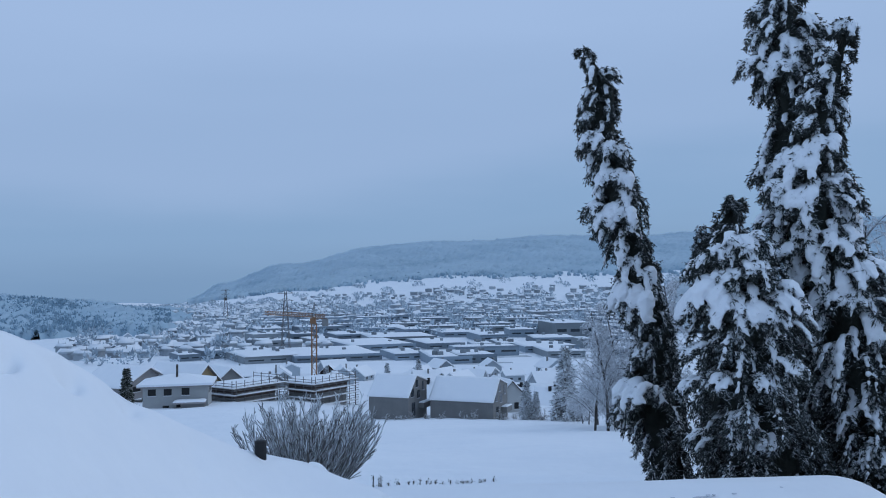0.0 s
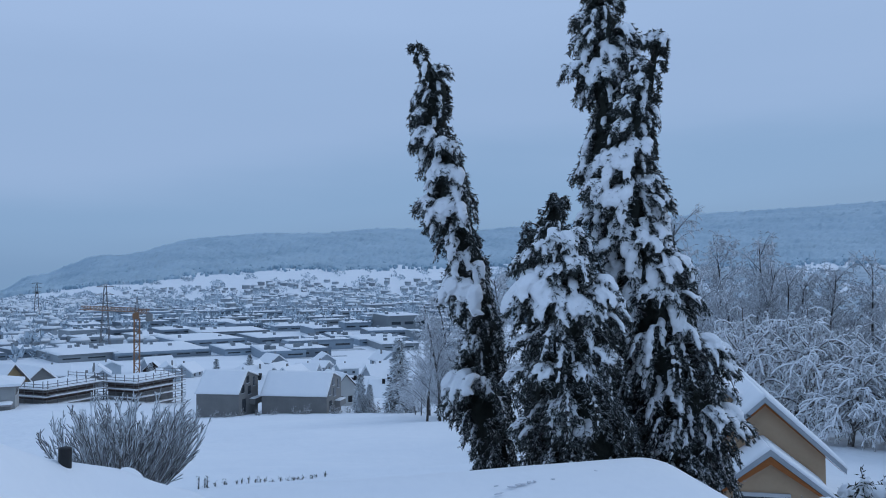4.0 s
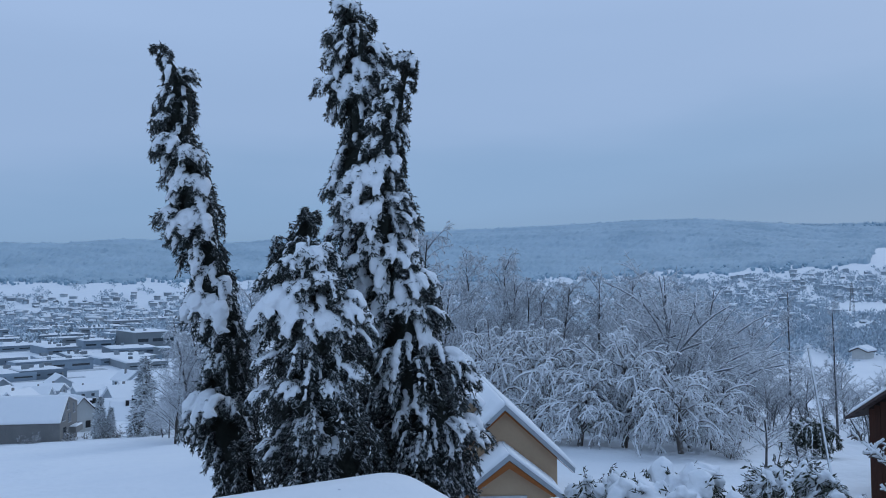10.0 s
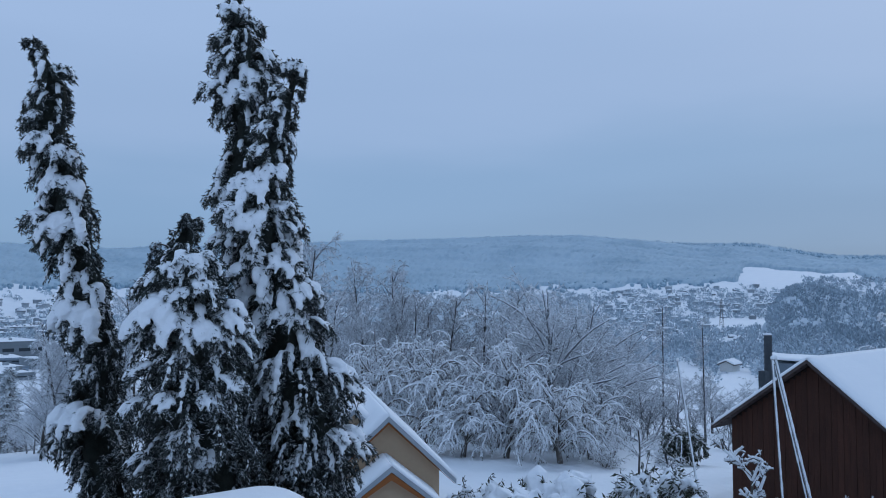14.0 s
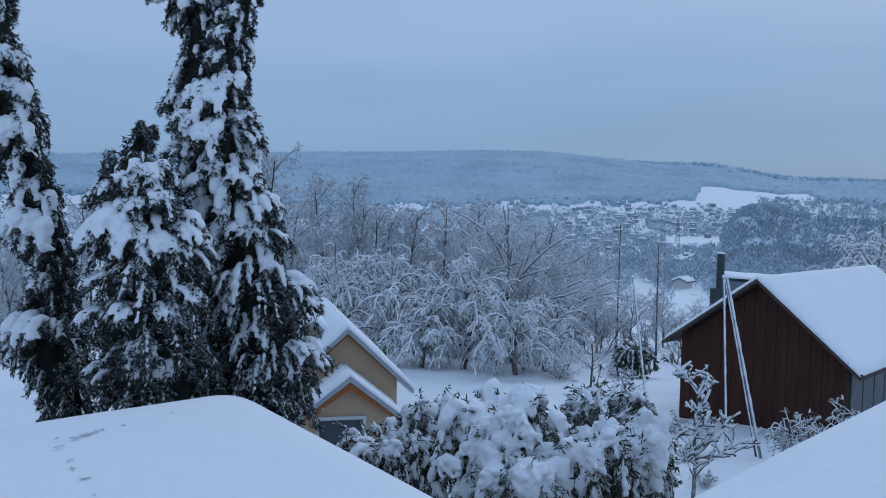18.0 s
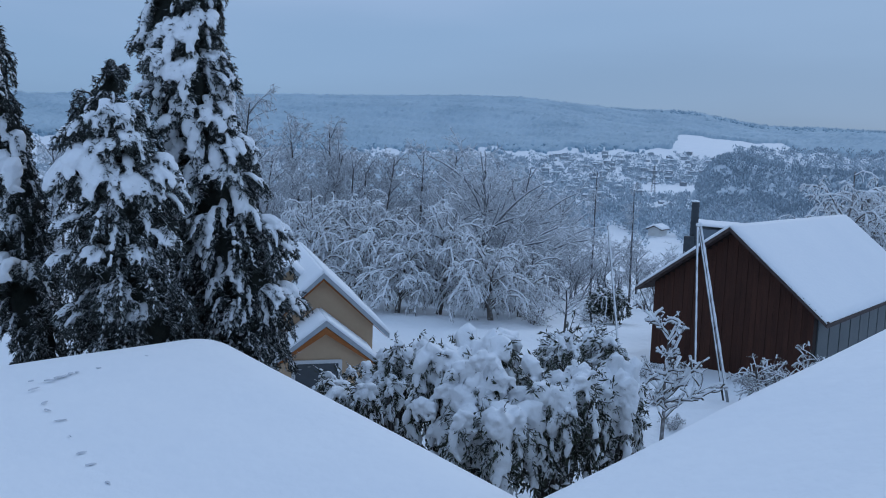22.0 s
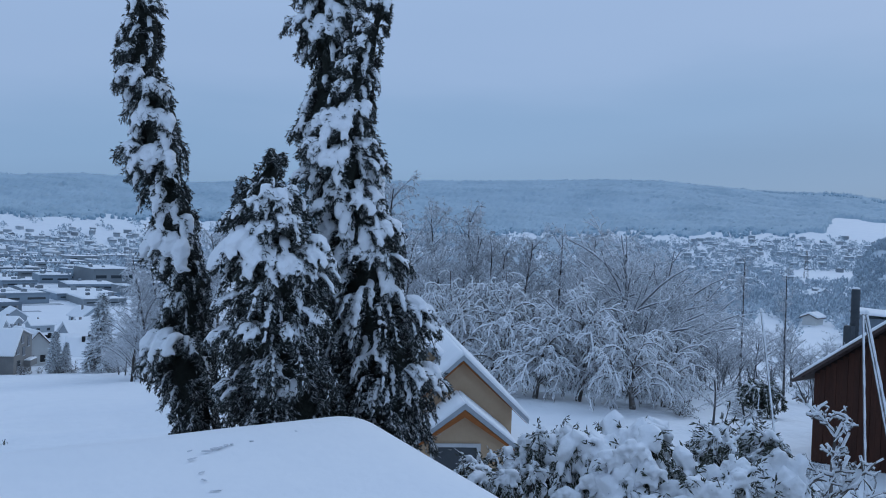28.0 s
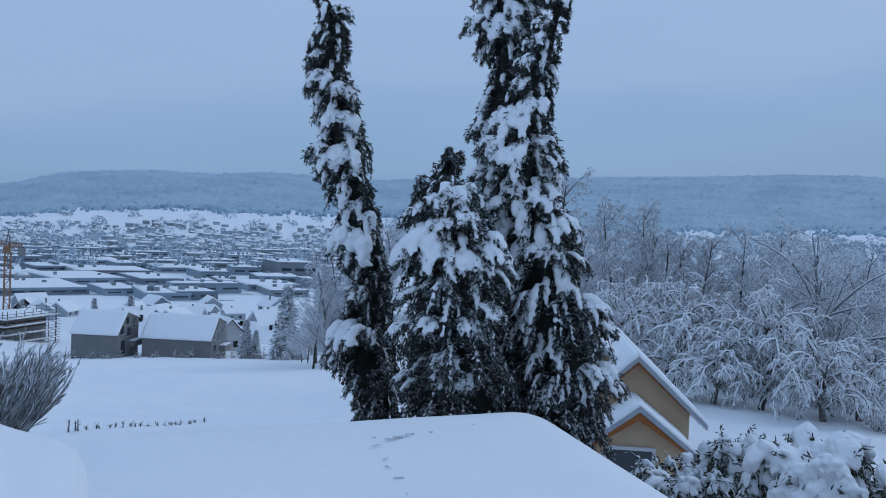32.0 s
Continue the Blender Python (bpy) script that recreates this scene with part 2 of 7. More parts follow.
# ---- mesh helpers ----


def mesh_ob(name, verts, faces, material, parent=None, smooth=False, label=""):
    """One mesh object from arrays of points and faces."""
    me = bpy.data.meshes.new(name)
    me.from_pydata([tuple(map(float, v)) for v in verts], [], [tuple(map(int, f)) for f in faces])
    return ob_of(name, me, material, parent, smooth, label)


def ob_of(name, me, material, parent=None, smooth=False, label=""):
    if material and not me.materials:
        me.materials.append(material)
    if smooth:
        me.polygons.foreach_set("use_smooth", [True] * len(me.polygons))
    me.update()
    ob = new(name, me)
    ob.parent = parent
    return tagged(ob, label)


def tri_ob(name, verts, tris, material, parent=None, smooth=False, label=""):
    """As mesh_ob, quick, for large arrays of triangles."""
    v, f = np.asarray(verts, np.float32), np.asarray(tris, np.int32)
    me = bpy.data.meshes.new(name)
    me.vertices.add(len(v))
    me.vertices.foreach_set("co", v.ravel())
    me.loops.add(f.size)
    me.loops.foreach_set("vertex_index", f.ravel())
    me.polygons.add(len(f))
    me.polygons.foreach_set("loop_start", np.arange(len(f), dtype=np.int32) * 3)
    me.update(calc_edges=True)
    return ob_of(name, me, material, parent, smooth, label)


def part(name, bm, material, parent, label="", smooth=False):
    me = bpy.data.meshes.new(name)
    bm.normal_update()
    bm.to_mesh(me)
    bm.free()
    return ob_of(name, me, material, parent, smooth, label)


def box_bm(x0, y0, z0, x1, y1, z1, bevel=0.0):
    bm = bmesh.new()
    bmesh.ops.create_cube(bm, size=1, matrix=Matrix.Translation(((x0 + x1) / 2, (y0 + y1) / 2, (z0 + z1) / 2)) @ Matrix.Diagonal((x1 - x0, y1 - y0, z1 - z0, 1)))
    if bevel:
        bmesh.ops.bevel(bm, geom=bm.edges[:], offset=bevel, segments=2, affect="EDGES", clamp_overlap=True)
    return bm


def box(name, x0, y0, z0, x1, y1, z1, material, parent, bevel=0.0, label=""):
    return part(name, box_bm(x0, y0, z0, x1, y1, z1, bevel), material, parent, label)


def prism(name, outline, y0, y1, material, parent, label="", bevel=0.0):
    """An outline of (x, z) points drawn out along y."""
    bm = bmesh.new()
    a = [bm.verts.new((x, y0, z)) for x, z in outline]
    b = [bm.verts.new((x, y1, z)) for x, z in outline]
    n = len(a)
    bm.faces.new(a)
    bm.faces.new(b[::-1])
    for i in range(n):
        bm.faces.new((a[i], b[i], b[(i + 1) % n], a[(i + 1) % n]))
    bmesh.ops.recalc_face_normals(bm, faces=bm.faces[:])
    if bevel:
        bmesh.ops.bevel(bm, geom=bm.edges[:], offset=bevel, segments=3, affect="EDGES", clamp_overlap=True)
    return part(name, bm, material, parent, label, smooth=False)


def empty(name, m, label, category, group="", kind=""):
    ob = new(name)
    ob.matrix_basis = m
    return tagged(ob, label, category, group, kind)


def tubes(segs, sides=3):
    """Tapered open tubes for rows of x0 y0 z0 x1 y1 z1 r0 r1, as points and triangles."""
    s = np.asarray(segs, float).reshape(-1, 8)
    p, q, r0, r1 = s[:, :3], s[:, 3:6], s[:, 6], s[:, 7]
    d = q - p
    d /= np.linalg.norm(d, axis=1)[:, None] + 1e-9
    ref = np.where(np.abs(d[:, 2:3]) > 0.9, np.array([[1.0, 0, 0]]), np.array([[0, 0, 1.0]]))
    u = np.cross(d, ref)
    u /= np.linalg.norm(u, axis=1)[:, None] + 1e-9
    w = np.cross(d, u)
    rings = []
    for base, rad in ((p, r0), (q, r1)):
        for k in range(sides):
            a = 2 * math.pi * k / sides + math.pi / 2
            rings.append(base + rad[:, None] * (math.cos(a) * u + math.sin(a) * w))
    v = np.stack(rings, 1).reshape(-1, 3)
    o = np.arange(len(s))[:, None] * 2 * sides
    f = []
    for k in range(sides):
        k2 = (k + 1) % sides
        f.append(np.concatenate([o + k, o + k2, o + sides + k2], 1))
        f.append(np.concatenate([o + k, o + sides + k2, o + sides + k], 1))
    return v, np.stack(f, 1).reshape(-1, 3)


def cable(path, radii, sides=8):
    """One unbroken round tube along a path."""
    path, radii = np.asarray(path, float), np.asarray(radii, float)
    d = np.gradient(path, axis=0)
    d /= np.linalg.norm(d, axis=1)[:, None] + 1e-9
    ref = np.array([0.31, 0.83, 0.46])
    u = np.cross(d, ref)
    u /= np.linalg.norm(u, axis=1)[:, None] + 1e-9
    w = np.cross(d, u)
    k = np.arange(sides) / sides * 2 * math.pi
    v = path[:, None] + radii[:, None, None] * (np.cos(k)[None, :, None] * u[:, None] + np.sin(k)[None, :, None] * w[:, None])
    n = len(path)
    ii, jj = np.meshgrid(np.arange(n - 1), np.arange(sides), indexing="ij")
    j2 = (jj + 1) % sides
    q = np.stack([ii * sides + jj, ii * sides + j2, (ii + 1) * sides + j2, (ii + 1) * sides + jj], -1).reshape(-1, 4)
    return v.reshape(-1, 3), np.concatenate([q[:, [0, 1, 2]], q[:, [0, 2, 3]]])


def ico(level):
    bm = bmesh.new()
    bmesh.ops.create_icosphere(bm, subdivisions=level, radius=1)
    v = np.array([x.co[:] for x in bm.verts])
    f = np.array([[x.index for x in fc.verts] for fc in bm.faces])
    bm.free()
    return v, f


ICO1, ICO2, ICO3 = ico(1), ico(2), ico(3)


def blobs(centres, sizes, rng, level=ICO2, rough=0.25, tilt=None):
    """Uneven rounded lumps: centres (n, 3), sizes (n, 3)."""
    bv, bf = level
    c, s = np.asarray(centres, float), np.asarray(sizes, float)
    n = len(c)
    ang = rng.uniform(0, 2 * math.pi, n)
    v = np.repeat(bv[None], n, 0)
    k = rng.normal(0, 1, (n, 4, 3)) * 2.2
    ph = rng.uniform(0, 6.28, (n, 4))
    wob = np.zeros((n, len(bv)))
    for j in range(4):
        wob += np.sin(np.einsum("nvi,ni->nv", v, k[:, j]) + ph[:, j:j + 1])
    v = v * (1 + rough * wob[..., None] / 3)
    v = v * s[:, None]
    ca, sa = np.cos(ang)[:, None], np.sin(ang)[:, None]
    if tilt is None:
        x, y = v[..., 0] * ca - v[..., 1] * sa, v[..., 0] * sa + v[..., 1] * ca
        v = np.stack([x, y, v[..., 2]], -1)
    else:  # the x axis of each lump along its tilt
        d = tilt / (np.linalg.norm(tilt, axis=1)[:, None] + 1e-9)
        ref = np.where(np.abs(d[:, 2:3]) > 0.95, np.array([[0, 1.0, 0]]), np.array([[0, 0, 1.0]]))
        e2 = np.cross(ref, d)
        e2 /= np.linalg.norm(e2, axis=1)[:, None] + 1e-9
        e3 = np.cross(d, e2)
        v = v[..., 0:1] * d[:, None] + v[..., 1:2] * e2[:, None] + v[..., 2:3] * e3[:, None]
    v = v + c[:, None]
    f = bf[None] + (np.arange(n) * len(bv))[:, None, None]
    return v.reshape(-1, 3), f.reshape(-1, 3)


def polar(az, r, z=0.0):
    a = radians(az)
    return Vector((r * math.sin(a), r * math.cos(a), z))


# ---- the land: a hillside meadow, the valley floor, wooded hills beyond ----
LAND_R = np.array([0, 25, 40, 100, 165, 300, 420, 700, 1000, 1400, 1700, 2000, 2400, 2850, 3300, 3700, 5000.0])
LAND = {
    -60: (3.0, 2.6, 0.8, -4.9, -14.0, -25, -30.5, -31, -31, -34, -44, -70, -100, -130, -160, -190, -240),
    -18: (3.0, 2.6, 0.8, -4.9, -14.0, -25, -30.5, -31, -31, -32, -34, -40, -52, -62, -70, -90, -160),
    -15: (3.0, 2.6, 0.8, -4.9, -14.0, -25, -30.5, -31, -31, -31, -29, -24, -18, -8, 2, -20, -90),
    -11: (3.0, 2.6, 0.6, -5.6, -14.8, -25, -30.5, -31, -31, -30, -22, -8, 14, 50, 80, 50, -60),
    -5: (3.0, 2.6, 0.3, -8.0, -17.7, -26, -30.5, -31, -31, -30, -14, 6, 50, 105, 145, 120, 0),
    0: (3.0, 2.6, 0.3, -8.0, -17.7, -26, -30.5, -31, -31, -30, -6, 18, 60, 120, 158, 130, 0),
    10: (3.0, 2.6, 0.5, -8.1, -17.8, -26, -30.5, -31, -31, -30, -6, 22, 75, 140, 190, 160, 0),
    30: (3.0, 3.1, 1.9, -4.0, -11.0, -22, -29, -31, -31, -30, -6, 24, 85, 160, 222, 190, 0),
    45: (3.0, 3.1, 1.9, -4.0, -11.0, -22, -28, -31, -31, -30, -2, 28, 92, 185, 262, 215, 0),
    56: (3.0, 3.1, 1.9, -5.0, -11.0, -22, -28, -31, -31, -22, 2, 36, 88, 145, 212, 190, 0),
    63: (3.0, 3.1, 1.9, -5.0, -11.0, -22, -28, -31, -31, -22, 2, 36, 80, 110, 150, 140, 0),
    80: (3.0, 3.1, 1.9, -5.0, -11.0, -22, -28, -31, -31, -22, 2, 36, 70, 100, 140, 130, 0),
}
LAND_AZ = np.array(sorted(LAND))
LAND_Z = np.array([LAND[a] for a in sorted(LAND)], float)


def land(x, y):
    """The height of the snow at a place."""
    r, a = np.hypot(x, y), np.degrees(np.arctan2(x, y))
    a = np.clip(a, LAND_AZ[0], LAND_AZ[-1])
    i = np.clip(np.searchsorted(LAND_AZ, a) - 1, 0, len(LAND_AZ) - 2)
    u = (a - LAND_AZ[i]) / (LAND_AZ[i + 1] - LAND_AZ[i])
    u = u * u * (3 - 2 * u)
    j = np.clip(np.searchsorted(LAND_R, r) - 1, 0, len(LAND_R) - 2)
    w = np.clip((r - LAND_R[j]) / (LAND_R[j + 1] - LAND_R[j]), 0, 1)
    z = (LAND_Z[i, j] * (1 - w) + LAND_Z[i, j + 1] * w) * (1 - u) + (LAND_Z[i + 1, j] * (1 - w) + LAND_Z[i + 1, j + 1] * w) * u
    # low wooded hill to the north-west and a wooded knoll in the east
    z = z + 24 * np.exp(-((a + 30) / 9.0) ** 2 - ((r - 1000) / 170.0) ** 2) * np.clip((r - 700) / 200, 0, 1)
    z = z + np.interp(a, [57.0, 58.0, 59.2, 60.6, 63, 66, 72, 80], [0, 14, 43, 48, 38, 32, 34, 34]) * np.exp(-((r - 940) / 190.0) ** 2)
    big = np.clip((r - 1500) / 1500, 0, 1)
    z = z + big * 9 * (np.sin(x * 0.004 + 1) + np.sin(y * 0.005 + x * 0.002) + 0.6 * np.sin(x * 0.011 + y * 0.007))
    z = z - np.where(r < 90, 0.16 * np.tanh((r - 38.6 - 0.03 * a) / 0.6) + 0.12 * np.tanh((r - 46.0 + 0.12 * a) / 0.8), -0.0) * np.clip((r - 25) / 8, 0, 1) * np.clip((90 - r) / 30, 0, 1) * np.clip((28 - a) / 8, 0, 1)
    near = np.clip((r - 9) / 12, 0, 1) * np.clip(1 - r / 260, 0, 1)
    return z + near * 0.16 * (np.sin(x * 0.31 + y * 0.17) + np.sin(y * 0.23 - x * 0.11 + 2) + 0.5 * np.sin(x * 0.9 + 1.3 * y))


def land1(x, y):
    return float(land(np.array([float(x)]), np.array([float(y)]))[0])


az_g = np.radians(np.arange(0, 360, 1.2))
r_g = np.unique(np.concatenate([[0.01], np.geomspace(3, 4950, 150), np.arange(34, 50, 0.5)]))
A_, R_ = np.meshgrid(az_g, r_g)
X_, Y_ = R_ * np.sin(A_), R_ * np.cos(A_)
gv = np.stack([X_, Y_, land(X_, Y_)], -1).reshape(-1, 3)
na, nr = len(az_g), len(r_g)
ii, jj = np.meshgrid(np.arange(nr - 1), np.arange(na), indexing="ij")
j2 = (jj + 1) % na
q = np.stack([ii * na + jj, ii * na + j2, (ii + 1) * na + j2, (ii + 1) * na + jj], -1).reshape(-1, 4)
gt = np.concatenate([q[:, [0, 2, 1]], q[:, [0, 3, 2]]])
tagged(tri_ob("ground", gv, gt, M_GROUND, smooth=True), "snow-covered hillside meadow, valley floor and hills", "ground", kind="structure")

# ---- woods on the far hills ----


def wood_mesh(pts, rng, lo, hi, width):
    """Many small pointed crowns, as one stuff mesh."""
    n = len(pts)
    h = rng.uniform(lo, hi, n)
    w = h * rng.uniform(width * 0.7, width * 1.2, n)
    k = 5
    v = np.zeros((n, k * 2 + 1, 3))
    for j in range(k):
        a = 2 * math.pi * j / k + rng.uniform(-0.4, 0.4, n)
        for ring, (zz, ww) in enumerate(((0.0, 0.8), (0.45, 1.0))):
            rr = w * ww * rng.uniform(0.65, 1.25, n)
            v[:, ring * k + j] = np.stack([rr * np.cos(a), rr * np.sin(a), h * (zz + rng.uniform(-0.08, 0.12, n)) - 1.0 * (ring == 0)], -1)
    v[:, -1, 2] = h
    v[:, -1, 0] = rng.normal(0, 0.3, n)
    v += pts[:, None]
    f = []
    for j in range(k):
        j2 = (j + 1) % k
        f += [(j, j2, k + j2), (j, k + j2, k + j), (k + j, k + j2, 2 * k)]
    f = np.array(f)[None] + (np.arange(n) * (2 * k + 1))[:, None, None]
    return v.reshape(-1, 3), f.reshape(-1, 3)


def tuft_trees(pts, rng, lo, hi, width, n=30, fine=0.2):
    """Far leafless trees: each a loose crown of small frosted sprays, all as one stuff mesh."""
    m = len(pts)
    h = np.repeat(rng.uniform(lo, hi, m), n)
    w = h * np.repeat(rng.uniform(width * 0.7, width * 1.25, m), n)
    d = rng.normal(0, 1, (m * n, 3))
    d /= np.linalg.norm(d, axis=1)[:, None]
    rad = rng.uniform(0.35, 1.0, m * n) ** 0.5
    p = np.repeat(pts, n, 0) + np.stack([d[:, 0] * w * rad, d[:, 1] * w * rad, h * (0.52 + 0.46 * d[:, 2] * rad)], -1)
    g = d * np.array([0.7, 0.7, 0.5]) + np.array([0, 0, 0.7]) + rng.normal(0, 0.35, d.shape)
    g /= np.linalg.norm(g, axis=1)[:, None]
    s = np.cross(g, rng.normal(0, 1, g.shape))
    s /= np.linalg.norm(s, axis=1)[:, None]
    ln = (h * fine * rng.uniform(0.6, 1.4, m * n))[:, None]
    v = np.stack([p - s * ln * 0.4, p + s * ln * 0.4, p + g * ln * 1.2], 1).reshape(-1, 3)
    return v, np.arange(m * n * 3).reshape(-1, 3)


def scatter(rng, n, az0, az1, r0, r1, keep):
    a = rng.uniform(az0, az1, n)
    r = np.sqrt(rng.uniform(r0 ** 2, r1 ** 2, n))
    ok = keep(a, r)
    a, r = np.radians(a[ok]), r[ok]
    x, y = r * np.sin(a), r * np.cos(a)
    return np.stack([x, y, land(x, y)], -1)


def edge_noise(a, r):
    return np.sin(a * 0.9) * 60 + np.sin(a * 2.3 + 1) * 40 + np.sin(a * 5.1 + r * 0.01) * 25


rng = np.random.default_rng(5)


def main_wood(a, r):
    start = np.interp(a, [-16, -11, -5, 4, 12, 30, 47, 54, 56.2, 56.6, 63.0, 64.2, 80], [1900, 1950, 2050, 2020, 2050, 2000, 2030, 2050, 2080, 2520, 2460, 2020, 2050])
    return r > start + edge_noise(a, r) * 0.6


def canopy(name, az0, az1, da, r0, r1, dr, keep, rng, height, rough, label, material=None):
    """The uneven upper surface of a wood; outside keep() it dips under the snow."""
    A, R = np.meshgrid(np.arange(az0, az1, da), np.arange(r0, r1, dr))
    A = A + rng.uniform(-0.35, 0.35, A.shape) * da
    R = R + rng.uniform(-0.35, 0.35, R.shape) * dr
    x, y = R * np.sin(np.radians(A)), R * np.cos(np.radians(A))
    k = keep(A, R)
    patch = np.sin(x * 0.021 + 2) * np.sin(y * 0.017) + np.sin(x * 0.053 + y * 0.031)
    z = land(x, y) + np.where(k, height * (0.75 + 0.16 * patch) + rng.uniform(-rough, rough, R.shape) + rough * 1.4 * (rng.uniform(0, 1, R.shape) > 0.86), -3.0)
    n, m = R.shape
    ii, jj = np.meshgrid(np.arange(n - 1), np.arange(m - 1), indexing="ij")
    q = np.stack([ii * m + jj, ii * m + jj + 1, (ii + 1) * m + jj + 1, (ii + 1) * m + jj], -1).reshape(-1, 4)
    kk = k.ravel()
    q = q[kk[q].any(1)]
    tagged(tri_ob(name, np.stack([x, y, z], -1).reshape(-1, 3), np.concatenate([q[:, [0, 2, 1]], q[:, [0, 3, 2]]]), material or M_HILL, smooth=True), label, "woodland", kind="stuff")


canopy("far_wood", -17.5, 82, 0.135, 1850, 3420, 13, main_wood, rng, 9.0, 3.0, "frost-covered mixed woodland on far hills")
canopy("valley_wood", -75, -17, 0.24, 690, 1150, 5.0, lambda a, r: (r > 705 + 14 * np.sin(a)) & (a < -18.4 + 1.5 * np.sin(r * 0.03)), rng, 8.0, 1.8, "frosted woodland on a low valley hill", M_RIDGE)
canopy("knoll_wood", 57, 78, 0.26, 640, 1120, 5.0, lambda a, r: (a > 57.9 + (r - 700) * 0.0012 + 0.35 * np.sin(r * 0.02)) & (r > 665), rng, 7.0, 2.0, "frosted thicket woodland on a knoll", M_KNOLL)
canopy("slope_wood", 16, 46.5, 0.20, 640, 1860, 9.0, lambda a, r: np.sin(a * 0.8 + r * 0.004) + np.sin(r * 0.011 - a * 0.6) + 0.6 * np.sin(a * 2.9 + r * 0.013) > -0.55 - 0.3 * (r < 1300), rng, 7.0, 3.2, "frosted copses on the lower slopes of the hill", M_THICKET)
pts = scatter(rng, 2000, -15, 55, 1860, 2200, lambda a, r: np.abs(r - np.interp(a, [-16, -11, -5, 4, 12, 30, 47, 54, 80], [1900, 1950, 2050, 2020, 2050, 2000, 2030, 2050, 2100])) < 70 + 40 * np.sin(a * 2))
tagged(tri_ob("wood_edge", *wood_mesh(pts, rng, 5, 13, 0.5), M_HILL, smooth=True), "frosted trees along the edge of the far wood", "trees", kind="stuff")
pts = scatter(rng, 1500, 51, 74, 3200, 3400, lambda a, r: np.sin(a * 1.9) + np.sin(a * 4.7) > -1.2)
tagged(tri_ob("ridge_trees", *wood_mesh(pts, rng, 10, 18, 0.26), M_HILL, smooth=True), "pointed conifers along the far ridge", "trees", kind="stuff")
# hedges and garden trees between the houses of the valley
pts = scatter(rng, 17500, -24, 63, 430, 1960, lambda a, r: (np.sin(a * 1.7 + r * 0.006) + np.sin(r * 0.013 - a) + 0.8 * np.sin(a * 7 + r * 0.02) > np.where(a > 40, -1.3, np.where(a > 15, -2.0, -0.6))) & (r > np.where(a < -13.5, 425, np.where(a < 14, 600, 620))) & ~((a > 54.4) & (r > 1080) & (r < 1350)) & ~((a > 57.5) & (r < 1150)) & ((r < np.where(a > 40, 1850, np.where(a > 15, 1900, 1620)) + 90 * np.sin(a * 1.3)) | (np.sin(a * 3.1 + 1) + np.sin(r * 0.02 + a * 2) > 0.9)))
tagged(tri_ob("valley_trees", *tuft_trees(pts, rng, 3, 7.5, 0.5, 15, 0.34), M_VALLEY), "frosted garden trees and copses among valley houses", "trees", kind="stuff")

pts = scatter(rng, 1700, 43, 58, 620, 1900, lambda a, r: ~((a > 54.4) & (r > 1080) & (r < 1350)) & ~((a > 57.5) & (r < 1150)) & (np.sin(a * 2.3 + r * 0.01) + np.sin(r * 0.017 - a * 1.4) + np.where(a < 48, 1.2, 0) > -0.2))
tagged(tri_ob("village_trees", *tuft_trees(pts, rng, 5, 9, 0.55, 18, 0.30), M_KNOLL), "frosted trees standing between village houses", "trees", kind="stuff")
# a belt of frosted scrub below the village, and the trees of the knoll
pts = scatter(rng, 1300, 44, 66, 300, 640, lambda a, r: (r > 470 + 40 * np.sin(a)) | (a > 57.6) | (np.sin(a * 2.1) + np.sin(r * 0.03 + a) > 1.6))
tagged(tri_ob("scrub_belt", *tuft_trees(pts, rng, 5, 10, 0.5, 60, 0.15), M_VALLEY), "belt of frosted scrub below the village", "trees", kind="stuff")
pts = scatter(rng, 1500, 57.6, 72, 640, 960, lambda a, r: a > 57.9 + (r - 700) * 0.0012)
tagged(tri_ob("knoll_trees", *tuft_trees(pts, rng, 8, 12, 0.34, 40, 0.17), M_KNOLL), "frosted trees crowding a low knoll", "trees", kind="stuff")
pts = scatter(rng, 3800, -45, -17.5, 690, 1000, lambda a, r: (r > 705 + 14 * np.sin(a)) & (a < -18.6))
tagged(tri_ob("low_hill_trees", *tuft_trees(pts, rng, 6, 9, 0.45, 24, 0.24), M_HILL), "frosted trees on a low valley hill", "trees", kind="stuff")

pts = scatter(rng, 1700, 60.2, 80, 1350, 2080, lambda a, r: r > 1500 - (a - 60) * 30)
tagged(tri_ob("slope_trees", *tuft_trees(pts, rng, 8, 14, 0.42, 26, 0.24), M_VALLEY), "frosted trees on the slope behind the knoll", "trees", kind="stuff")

# ---- the white flat roof below the camera ----


